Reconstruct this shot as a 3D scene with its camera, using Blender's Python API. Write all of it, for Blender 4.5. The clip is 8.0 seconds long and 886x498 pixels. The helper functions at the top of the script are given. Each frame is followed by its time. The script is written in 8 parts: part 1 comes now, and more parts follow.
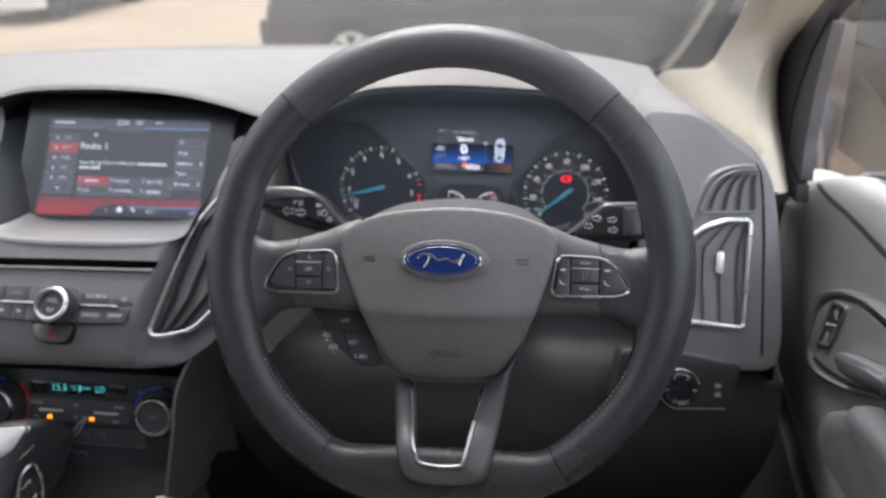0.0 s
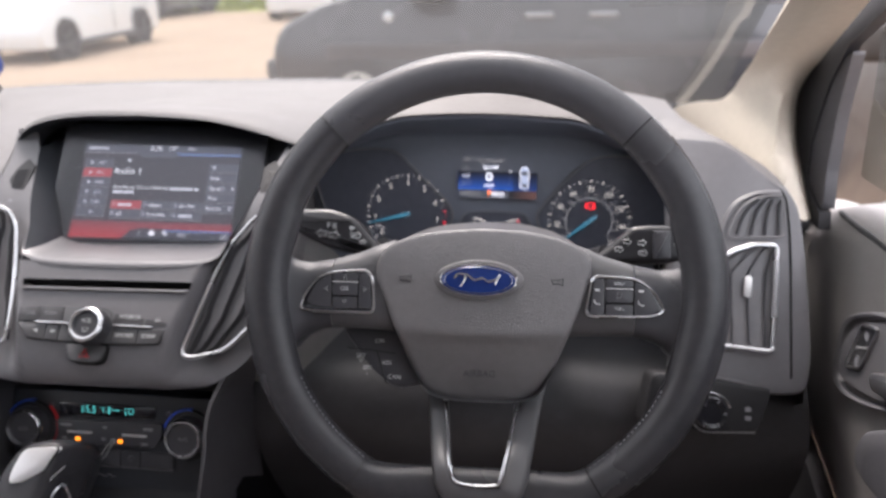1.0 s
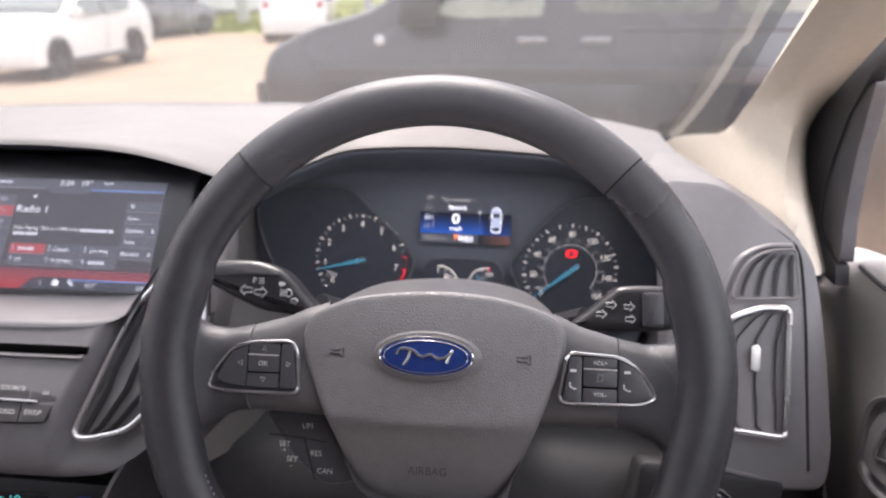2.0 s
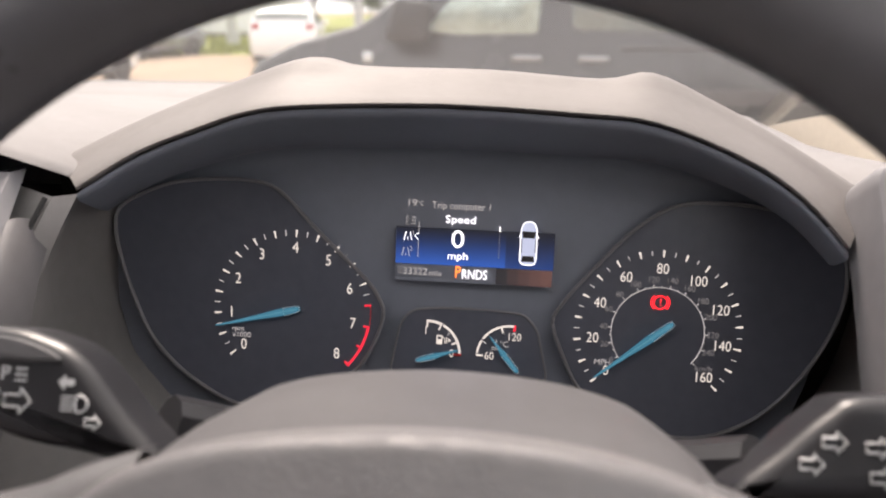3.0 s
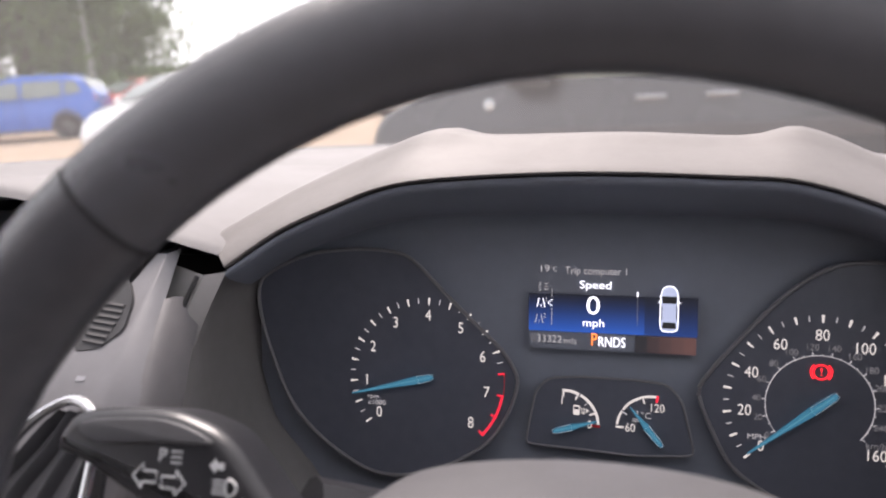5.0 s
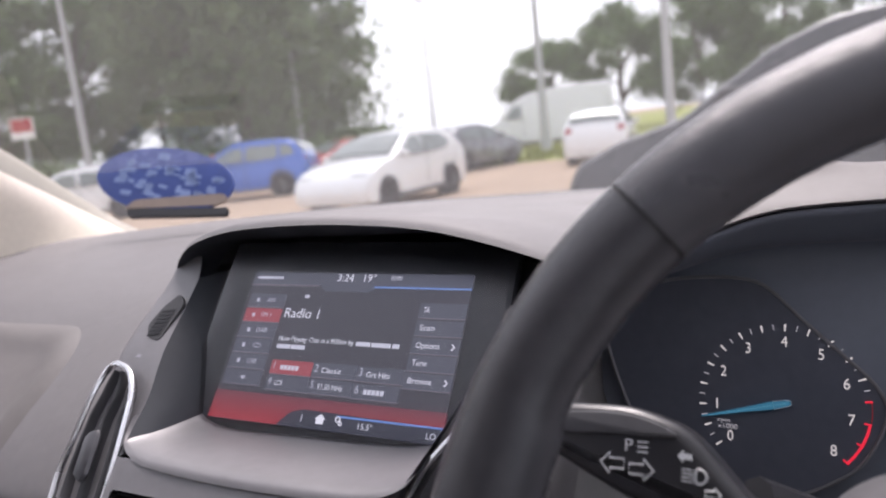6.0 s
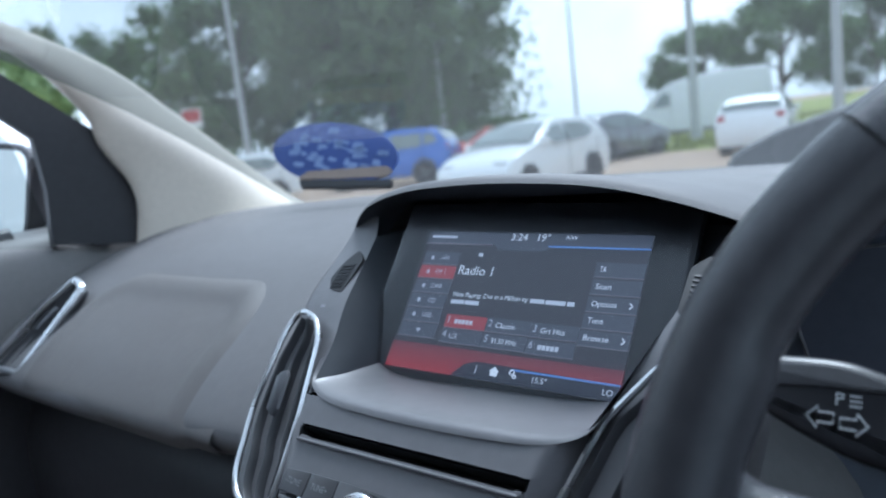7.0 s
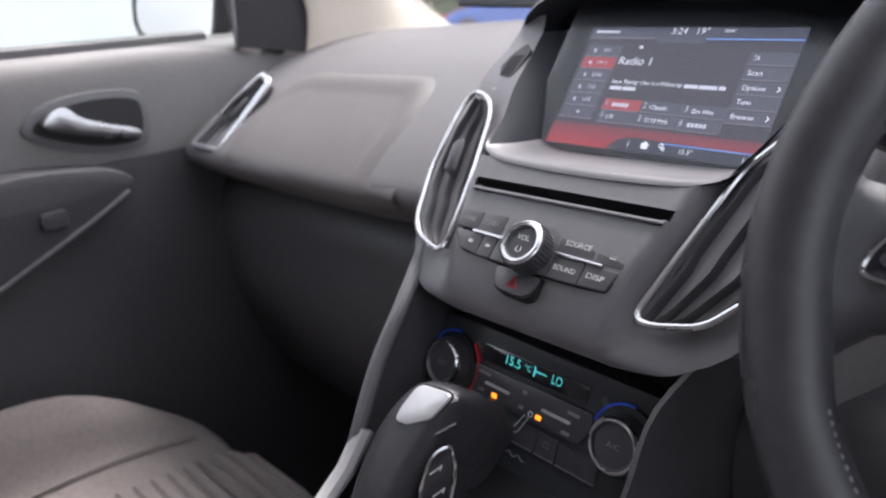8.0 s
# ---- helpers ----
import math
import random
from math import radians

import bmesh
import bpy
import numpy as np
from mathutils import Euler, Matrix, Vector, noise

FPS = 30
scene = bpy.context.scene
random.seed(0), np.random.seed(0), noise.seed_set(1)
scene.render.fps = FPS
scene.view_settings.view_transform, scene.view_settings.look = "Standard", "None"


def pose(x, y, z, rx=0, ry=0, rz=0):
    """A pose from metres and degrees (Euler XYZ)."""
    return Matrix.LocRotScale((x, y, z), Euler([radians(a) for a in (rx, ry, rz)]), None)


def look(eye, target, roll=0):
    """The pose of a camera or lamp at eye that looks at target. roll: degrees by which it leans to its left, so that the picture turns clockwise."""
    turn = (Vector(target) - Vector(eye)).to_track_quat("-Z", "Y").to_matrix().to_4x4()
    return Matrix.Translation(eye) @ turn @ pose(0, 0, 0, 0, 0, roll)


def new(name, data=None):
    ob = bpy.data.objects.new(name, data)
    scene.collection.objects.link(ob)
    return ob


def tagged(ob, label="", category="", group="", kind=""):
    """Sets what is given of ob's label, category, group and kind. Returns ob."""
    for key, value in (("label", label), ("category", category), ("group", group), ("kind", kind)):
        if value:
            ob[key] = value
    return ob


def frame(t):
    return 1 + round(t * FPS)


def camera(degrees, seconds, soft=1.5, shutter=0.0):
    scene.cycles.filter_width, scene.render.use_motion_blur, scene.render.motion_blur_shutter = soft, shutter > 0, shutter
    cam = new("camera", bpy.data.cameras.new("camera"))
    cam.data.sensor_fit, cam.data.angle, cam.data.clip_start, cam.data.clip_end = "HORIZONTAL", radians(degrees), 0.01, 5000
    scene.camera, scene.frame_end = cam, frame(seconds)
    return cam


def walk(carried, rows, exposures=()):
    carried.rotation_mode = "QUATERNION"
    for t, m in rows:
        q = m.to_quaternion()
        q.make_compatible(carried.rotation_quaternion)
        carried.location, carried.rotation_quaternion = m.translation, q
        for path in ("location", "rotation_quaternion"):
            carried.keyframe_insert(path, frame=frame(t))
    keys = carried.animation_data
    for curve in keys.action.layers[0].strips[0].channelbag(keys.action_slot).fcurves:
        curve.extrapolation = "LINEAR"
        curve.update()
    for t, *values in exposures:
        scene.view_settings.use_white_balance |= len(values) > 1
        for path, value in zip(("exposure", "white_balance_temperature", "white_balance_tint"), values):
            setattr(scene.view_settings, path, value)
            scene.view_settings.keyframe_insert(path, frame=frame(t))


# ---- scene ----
# the camera and its walk
cam = camera(62.4, 8.0, soft=2.0)
cam.data.dof.use_dof, cam.data.dof.focus_distance, cam.data.dof.aperture_fstop = True, 0.42, 7.2
PATH = [
    (0, (0.061, -0.007, 1.13), (-0.153, 1.796, 0.291), -1.6),
    (0.5, (0.021, -0.027, 1.126), (-0.177, 1.807, 0.353), -1.2),
    (1, (0.034, -0.024, 1.12), (-0.183, 1.822, 0.38), -1.3),
    (1.2, (0.04, -0.014, 1.131), (-0.18, 1.834, 0.399), -1.3),
    (2.3, (0.057, 0.178, 1.075), (-0.137, 2.056, 0.414), -0.2),
    (2.5, (0.047, 0.251, 1.047), (-0.143, 2.134, 0.4), -0.1),
    (3, (0.022, 0.386, 1.01), (-0.151, 2.28, 0.392), 0.3),
    (3.5, (0.015, 0.424, 1.006), (-0.163, 2.324, 0.41), -0.1),
    (4, (0.023, 0.418, 1.005), (-0.195, 2.32, 0.427), -0.8),
    (4.2, (0.024, 0.417, 1.006), (-0.227, 2.318, 0.44), -1.4),
    (5.3, (0.005, 0.371, 1.024), (-0.642, 2.211, 0.58), -4.8),
    (5.5, (-0.016, 0.352, 1.024), (-0.761, 2.164, 0.622), -5.5),
    (5.8, (-0.051, 0.334, 1.022), (-0.934, 2.094, 0.673), -6.1),
    (6, (-0.065, 0.322, 1.025), (-1.035, 2.042, 0.708), -6.6),
    (6.5, (-0.085, 0.313, 1.024), (-1.241, 1.924, 0.758), -7.0),
    (7, (-0.082, 0.3, 1.009), (-1.361, 1.807, 0.707), -6.7),
    (7.5, (-0.069, 0.254, 0.99), (-1.443, 1.641, 0.557), -5.6),
    (8, (-0.044, 0.201, 0.97), (-1.505, 1.409, 0.331), -4.6),
]
LOOKS = [(t, stops + 0.45, kelvin, tint) for t, stops, kelvin, tint in [(0.0, 2.03, 6400, 12), (0.5, 2.12, 6600, 19), (1.0, 2.1, 6600, 18), (2.5, 2.33, 6850, 21), (3.0, 2.2, 7250, 19), (3.5, 1.95, 6600, 18), (4.2, 2.0, 6600, 18), (5.5, 2.15, 6850, 23), (6.0, 1.7, 6450, 23), (6.5, 1.4, 5500, 9), (7.0, 1.4, 5150, 5), (7.5, 1.55, 5850, 5), (8.0, 2.05, 6300, 18)]]
walk(cam, [(t, look(eye, target, roll)) for t, eye, target, roll in PATH], LOOKS)

# light: an overcast sky with a broad soft sun behind cloud
world = bpy.data.worlds.new("sky")
scene.world = world
world.use_nodes = True
wn, wl = world.node_tree.nodes, world.node_tree.links
sky = wn.new("ShaderNodeTexSky")
sky.sky_type = "NISHITA"
sky.sun_disc = False
sky.sun_elevation, sky.sun_rotation = radians(59), radians(-17)
sky.air_density, sky.dust_density, sky.ozone_density = 1.0, 6.0, 1.0
haze = wn.new("ShaderNodeMixRGB")
haze.inputs[0].default_value = 0.8
haze.inputs[2].default_value = (6.6, 6.7, 6.9, 1)
wl.new(sky.outputs[0], haze.inputs[1])
cloud = wn.new("ShaderNodeTexNoise")
cloud.inputs["Scale"].default_value, cloud.inputs["Detail"].default_value = 2.6, 5
wl.new(wn.new("ShaderNodeTexCoord").outputs["Generated"], cloud.inputs["Vector"])
shade = wn.new("ShaderNodeMapRange")
shade.inputs[1].default_value, shade.inputs[2].default_value = 0.32, 0.68
shade.inputs[3].default_value, shade.inputs[4].default_value = 0.58, 1.14
wl.new(cloud.outputs[0], shade.inputs[0])
veil = wn.new("ShaderNodeMixRGB")
veil.blend_type = "MULTIPLY"
veil.inputs[0].default_value = 1
wl.new(haze.outputs[0], veil.inputs[1])
wl.new(shade.outputs[0], veil.inputs[2])
wl.new(veil.outputs[0], wn["Background"].inputs[0])
wn["Background"].inputs[1].default_value = 0.15
sun = new("sun", bpy.data.lights.new("sun", "SUN"))
sun.data.energy, sun.data.angle, sun.data.color = 1.15, radians(20), (1.0, 0.96, 0.9)
sun.matrix_world = look((-2.5, 8, 14), (0, 0, 0))

# ---- materials ----
def surf(name, colour, rough=0.5, metal=0.0, var=0.12, scale=9.0, grain=0.0, bump=0.0, coat=0.0, cells=False, rvar=0.08):
    """A procedural surface: broad and fine variation of colour and gloss, and a fine relief of grain per metre."""
    m = bpy.data.materials.new(name)
    m.use_nodes = True
    n, l = m.node_tree.nodes, m.node_tree.links
    b = n["Principled BSDF"]
    b.inputs["Roughness"].default_value, b.inputs["Metallic"].default_value = rough, metal
    b.inputs["Coat Weight"].default_value = coat
    tc = n.new("ShaderNodeTexCoord")
    broad = n.new("ShaderNodeTexNoise")
    broad.inputs["Scale"].default_value, broad.inputs["Detail"].default_value = scale, 6
    l.new(tc.outputs["Object"], broad.inputs["Vector"])
    fine = n.new("ShaderNodeTexNoise")
    fine.inputs["Scale"].default_value, fine.inputs["Detail"].default_value = scale * 14, 3
    l.new(tc.outputs["Object"], fine.inputs["Vector"])
    add = n.new("ShaderNodeMath")
    add.operation = "ADD"
    l.new(broad.outputs[0], add.inputs[0])
    l.new(fine.outputs[0], add.inputs[1])
    ramp = n.new("ShaderNodeMapRange")
    ramp.inputs[1].default_value, ramp.inputs[2].default_value = 0.6, 1.4
    ramp.inputs[3].default_value, ramp.inputs[4].default_value = 1 - var, 1 + var
    l.new(add.outputs[0], ramp.inputs[0])
    mul = n.new("ShaderNodeMixRGB")
    mul.blend_type = "MULTIPLY"
    mul.inputs[0].default_value = 1
    mul.inputs[1].default_value = (*colour, 1)
    l.new(ramp.outputs[0], mul.inputs[2])
    l.new(mul.outputs[0], b.inputs["Base Color"])
    rr = n.new("ShaderNodeMapRange")
    rr.inputs[1].default_value, rr.inputs[2].default_value = 0.3, 0.7
    rr.inputs[3].default_value, rr.inputs[4].default_value = max(0.02, rough - rvar), min(1, rough + rvar)
    l.new(broad.outputs[0], rr.inputs[0])
    l.new(rr.outputs[0], b.inputs["Roughness"])
    if grain:
        if cells:
            g = n.new("ShaderNodeTexVoronoi")
            g.feature = "DISTANCE_TO_EDGE"
        else:
            g = n.new("ShaderNodeTexNoise")
            g.inputs["Detail"].default_value = 2
        g.inputs["Scale"].default_value = grain
        l.new(tc.outputs["Object"], g.inputs["Vector"])
        bp = n.new("ShaderNodeBump")
        bp.inputs["Strength"].default_value, bp.inputs["Distance"].default_value = bump, 0.0006
        l.new(g.outputs[0], bp.inputs["Height"])
        l.new(bp.outputs[0], b.inputs["Normal"])
    return m


def glow(name, colour, strength):
    """A lit display element."""
    m = bpy.data.materials.new(name)
    m.use_nodes = True
    b = m.node_tree.nodes["Principled BSDF"]
    b.inputs["Base Color"].default_value = (colour[0] * 0.3, colour[1] * 0.3, colour[2] * 0.3, 1)
    b.inputs["Emission Color"].default_value = (*colour, 1)
    b.inputs["Emission Strength"].default_value = strength * 1.4
    b.inputs["Roughness"].default_value = 0.5
    return m


def clear(name, tint=(1, 1, 1), rough=0.0, ior=1.45, haze_film=0.0):
    """A thin pane: what is behind it shows through, and it mirrors more at grazing angles."""
    m = bpy.data.materials.new(name)
    m.use_nodes = True
    n, l = m.node_tree.nodes, m.node_tree.links
    n.remove(n["Principled BSDF"])
    mix, tr, gl, fr = (n.new("ShaderNode" + k) for k in ("MixShader", "BsdfTransparent", "BsdfGlossy", "Fresnel"))
    tr.inputs[0].default_value = (*tint, 1)
    gl.inputs["Roughness"].default_value = rough
    fr.inputs[0].default_value = ior
    l.new(fr.outputs[0], mix.inputs[0])
    l.new(tr.outputs[0], mix.inputs[1])
    l.new(gl.outputs[0], mix.inputs[2])
    # translucent share mixes a washed-out haze into the pane
    if haze_film:
        film, veil = n.new("ShaderNodeBsdfTranslucent"), n.new("ShaderNodeMixShader")
        film.inputs[0].default_value = (0.9, 0.9, 0.88, 1)
        veil.inputs[0].default_value = haze_film
        l.new(mix.outputs[0], veil.inputs[1])
        l.new(film.outputs[0], veil.inputs[2])
        l.new(veil.outputs[0], n["Material Output"].inputs[0])
        return m
    l.new(mix.outputs[0], n["Material Output"].inputs[0])
    return m


DASH = surf("soft_dash_plastic", (0.136, 0.130, 0.133), 0.60, grain=900, bump=0.35, cells=True, var=0.08)
# dash plastic, colour raised where too little light reaches doors and cheeks
BRIGHT_DASH = surf("brightened_soft_plastic", (0.205, 0.195, 0.192), 0.58, grain=900, bump=0.35, cells=True, var=0.08)
HOOD = surf("grained_hood_plastic", (0.122, 0.113, 0.111), 0.64, grain=900, bump=0.35, cells=True, var=0.08)
TRIM = surf("dark_satin_trim", (0.1518, 0.1482, 0.1571), 0.42, grain=1400, bump=0.15, var=0.08)
SLAT = surf("vent_slat_plastic", (0.042, 0.042, 0.046), 0.40, var=0.1)
HARD = surf("hard_black_plastic", (0.055, 0.0545, 0.060), 0.5, grain=1100, bump=0.25, var=0.15)
BLACK = surf("matt_black", (0.022, 0.022, 0.025), 0.6, var=0.2)
GLOSS = surf("piano_black", (0.013, 0.013, 0.0169), 0.16, var=0.1, coat=0.4)
LEATHER = surf("black_leather", (0.0583, 0.0583, 0.0656), 0.36, grain=1300, bump=0.4, cells=True, var=0.12, rvar=0.12)
WORN = surf("polished_black_leather", (0.0401, 0.0401, 0.0448), 0.22, grain=1300, bump=0.3, cells=True, var=0.15, rvar=0.12)
PAD = surf("grained_airbag_plastic", (0.190, 0.182, 0.187), 0.38, grain=520, bump=0.9, cells=True, var=0.08)
SPOKE = surf("satin_spoke_plastic", (0.0958, 0.0942, 0.099), 0.38, grain=1200, bump=0.15, var=0.08)
CHROME = surf("satin_chrome", (0.6375, 0.6375, 0.6545), 0.27, 1.0, var=0.05)
SILVER = surf("brushed_silver_paint", (0.66, 0.66, 0.67), 0.32, 0.35, var=0.06)
STALK = surf("stalk_black_plastic", (0.019, 0.019, 0.022), 0.36, grain=1300, bump=0.12, var=0.12)
BUTTON = surf("button_black", (0.0547, 0.0547, 0.062), 0.38, grain=900, bump=0.1, var=0.12)
KEY = surf("satin_key_plastic", (0.078, 0.077, 0.082), 0.42, grain=1200, bump=0.12, var=0.08)
SEAM = surf("dark_seam", (0.012, 0.012, 0.013), 0.8)
PRINT = surf("white_print", (0.62, 0.63, 0.64), 0.5, var=0.1, scale=60)
DIM = surf("grey_print", (0.24, 0.24, 0.26), 0.5, var=0.15, scale=60)
CREAM = surf("cream_pillar_trim", (0.56, 0.505, 0.425), 0.75, grain=700, bump=0.3, var=0.06)
LINING = surf("grey_roof_lining", (0.55, 0.535, 0.51), 0.95, grain=500, bump=0.3, var=0.06)
CLOTH = surf("grey_seat_cloth", (0.235, 0.205, 0.198), 0.95, grain=1100, bump=0.6, var=0.18, scale=14)
RIB = surf("ribbed_seat_cloth", (0.225, 0.197, 0.190), 0.95, grain=1100, bump=0.6, var=0.18, scale=14)
CARPET = surf("black_carpet", (0.026, 0.026, 0.030), 1.0, grain=500, bump=0.8, var=0.3)
BLUE = surf("blue_enamel", (0.012, 0.035, 0.17), 0.25, var=0.06, coat=0.5)
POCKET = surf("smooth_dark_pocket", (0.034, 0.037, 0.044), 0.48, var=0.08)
SHROUD = surf("cluster_shroud", (0.150, 0.165, 0.200), 0.5, grain=1200, bump=0.1, var=0.06)
FACE = surf("cluster_face", (0.072, 0.078, 0.100), 0.42, var=0.12)
BLUE_ARC = surf("blue_print", (0.03, 0.11, 0.70), 0.5)
RED = surf("red_print", (0.60, 0.03, 0.04), 0.5)
# deep tints dim the bright view out; the windscreen's film adds lens haze
GLASS = clear("windscreen_glass", (0.335, 0.356, 0.352), haze_film=0.018)
SIDEGLASS = clear("side_window_glass", (0.50, 0.53, 0.525))
# dark tint made up to hold back light through the unseen rear windows
TINTED = clear("dimming_rear_glass", (0.16, 0.17, 0.17))
LENS = clear("clear_lens", (0.96, 0.97, 1.0), 0.22)
LIT_W = glow("lit_white", (0.95, 0.92, 0.88), 0.085)
LIT_S = glow("lit_display_white", (0.85, 0.9, 1.0), 0.26)
LIT_D = glow("lit_grey", (0.6, 0.6, 0.62), 0.085)
LIT_K = glow("lit_dim_grey", (0.30, 0.30, 0.32), 0.07)
LIT_R = glow("lit_red", (1.0, 0.02, 0.03), 0.30)
LIT_DR = glow("lit_dark_red", (0.55, 0.02, 0.04), 0.22)
LIT_O = glow("lit_orange", (1.0, 0.22, 0.05), 0.30)
LIT_A = glow("lit_amber", (1.0, 0.27, 0.015), 0.30)
LIT_T = glow("lit_teal", (0.08, 0.62, 0.60), 0.13)
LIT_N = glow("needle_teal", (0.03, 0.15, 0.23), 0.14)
LIT_T2 = glow("pointer_light", (0.06, 0.22, 0.30), 0.14)
SCREEN_BAR = glow("screen_bar", (0.028, 0.032, 0.045), 0.19)
SCREEN_RULE = glow("screen_rule", (0.13, 0.12, 0.14), 0.16)
SCREEN_BG = glow("screen_dark", (0.036, 0.037, 0.046), 0.19)
SCREEN_BTN = glow("screen_button", (0.056, 0.062, 0.080), 0.19)
SCREEN_BTN_RED = glow("screen_red_button", (0.30, 0.055, 0.07), 0.14)
SCREEN_TEXT = glow("screen_text", (0.75, 0.78, 0.82), 0.145)
SCREEN_DIM = glow("screen_dim_text", (0.36, 0.38, 0.42), 0.22)
SCREEN_BLUE = glow("screen_blue", (0.05, 0.10, 0.22), 0.4)


# ---- building helpers ----
def thing(name, at, label, category, group="", kind=""):
    ob = new(name, None)
    ob.location = at
    ob.empty_display_size = 0.05
    return tagged(ob, label, category, group, kind)


def base_of(ob):
    p = Vector((0, 0, 0))
    while ob is not None:
        p = p + ob.location
        ob = ob.parent
    return p


def part(name, bm, material, parent=None, label="", sharp=35):
    """Links a bmesh, built at its place in the world, as one mesh object under a thing or part."""
    if parent is not None:
        bmesh.ops.translate(bm, verts=bm.verts, vec=-base_of(parent))
    bmesh.ops.recalc_face_normals(bm, faces=bm.faces)
    me = bpy.data.meshes.new(name)
    bm.to_mesh(me)
    bm.free()
    me.polygons.foreach_set("use_smooth", [True] * len(me.polygons))
    me.set_sharp_from_angle(angle=radians(sharp))
    me.materials.append(material)
    ob = new(name, me)
    ob.parent = parent
    if label:
        tagged(ob, label)
    return ob


def axes(origin, right, up):
    """A frame on a surface: columns right, up and outward."""
    r = Vector(right).normalized()
    n = r.cross(Vector(up)).normalized()
    u = n.cross(r)
    m = Matrix.Identity(4)
    for i in range(3):
        m[i][0], m[i][1], m[i][2], m[i][3] = r[i], u[i], n[i], origin[i]
    return m


def spline(pts, per=6, closed=False):
    """A smooth curve through points (Catmull-Rom)."""
    p = [Vector(q) for q in pts]
    k = len(p)
    out = []
    for i in range(k if closed else k - 1):
        if closed:
            a, b, c, d = p[i - 1], p[i], p[(i + 1) % k], p[(i + 2) % k]
        else:
            a, b, c, d = p[max(i - 1, 0)], p[i], p[i + 1], p[min(i + 2, k - 1)]
        for j in range(per):
            t = j / per
            out.append(0.5 * (2 * b + (c - a) * t + (2 * a - 5 * b + 4 * c - d) * t * t + (3 * b - a - 3 * c + d) * t ** 3))
    if not closed:
        out.append(p[-1])
    return out


def rounded(pts, r, seg=4):
    """A closed outline with its corners rounded."""
    out = []
    k = len(pts)
    for i in range(k):
        a, b, c = Vector(pts[i - 1]), Vector(pts[i]), Vector(pts[(i + 1) % k])
        ra = min(r, (a - b).length * 0.45)
        rc = min(r, (c - b).length * 0.45)
        s, e = b + (a - b).normalized() * ra, b + (c - b).normalized() * rc
        for j in range(seg + 1):
            t = j / seg
            out.append((1 - t) ** 2 * s + 2 * t * (1 - t) * b + t * t * e)
    return out


def rect(x0, y0, x1, y1, r=0.0):
    pts = [(x0, y0), (x1, y0), (x1, y1), (x0, y1)]
    return rounded(pts, r) if r else [Vector(p) for p in pts]


def prism(outline, m, h0, h1, bevel=0.0, seg=2, bm=None):
    """An outline in the frame m, thick from height h0 to h1, with its front edge bevelled."""
    bm = bm or bmesh.new()
    rings = [(0.0, h0), (0.0, h1)]
    if bevel:
        rings = [(0.0, h0)] + [(bevel * (1 - math.cos(a)), h1 - bevel * (1 - math.sin(a))) for a in [math.pi / 2 * i / seg for i in range(seg + 1)]]
    k = len(outline)
    area = sum(outline[i][0] * outline[(i + 1) % k][1] - outline[(i + 1) % k][0] * outline[i][1] for i in range(k))
    side = 1 if area > 0 else -1
    normals = []
    for i in range(k):
        d = Vector(outline[(i + 1) % k][:2]) - Vector(outline[i - 1][:2])
        d = d.normalized() if d.length > 1e-9 else Vector((1, 0))
        normals.append(Vector((-d.y, d.x)) * side)
    made = []
    for inset, h in rings:
        made.append([bm.verts.new(m @ Vector((outline[i][0] + normals[i].x * inset, outline[i][1] + normals[i].y * inset, h))) for i in range(k)])
    for a, b in zip(made, made[1:]):
        for i in range(k):
            bm.faces.new((a[i], a[(i + 1) % k], b[(i + 1) % k], b[i]))
    bm.faces.new(made[-1])
    bm.faces.new(made[0][::-1])
    return bm


def dome(outline, m, levels, bm=None, centre=(0, 0)):
    """Rings of an outline shrunk towards its centre at given heights: levels of (scale, height)."""
    bm = bm or bmesh.new()
    k = len(outline)
    made = []
    for s, h in levels:
        made.append([bm.verts.new(m @ Vector((centre[0] + (p[0] - centre[0]) * s, centre[1] + (p[1] - centre[1]) * s, h))) for p in outline])
    for a, b in zip(made, made[1:]):
        for i in range(k):
            bm.faces.new((a[i], a[(i + 1) % k], b[(i + 1) % k], b[i]))
    bm.faces.new(made[-1])
    bm.faces.new(made[0][::-1])
    return bm


def tube(path, radius, closed=False, seg=10, squash=1.0, up=(0, 0, 1), bm=None):
    """A round bar swept along points; radius may be a list. squash flattens it along up."""
    bm = bm or bmesh.new()
    p = [Vector(q) for q in path]
    k = len(p)
    rad = radius if isinstance(radius, (list, tuple)) else [radius] * k
    rings = []
    for i in range(k):
        if closed:
            d = p[(i + 1) % k] - p[i - 1]
        else:
            d = p[min(i + 1, k - 1)] - p[max(i - 1, 0)]
        d.normalize()
        u = Vector(up) - d * d.dot(Vector(up))
        if u.length < 1e-4:
            u = d.orthogonal()
        u.normalize()
        s = d.cross(u)
        rings.append([bm.verts.new(p[i] + rad[i] * (math.cos(2 * math.pi * j / seg) * s + squash * math.sin(2 * math.pi * j / seg) * u)) for j in range(seg)])
    pairs = list(zip(rings, rings[1:])) + ([(rings[-1], rings[0])] if closed else [])
    for a, b in pairs:
        for j in range(seg):
            bm.faces.new((a[j], a[(j + 1) % seg], b[(j + 1) % seg], b[j]))
    if not closed:
        bm.faces.new(rings[0][::-1])
        bm.faces.new(rings[-1])
    return bm


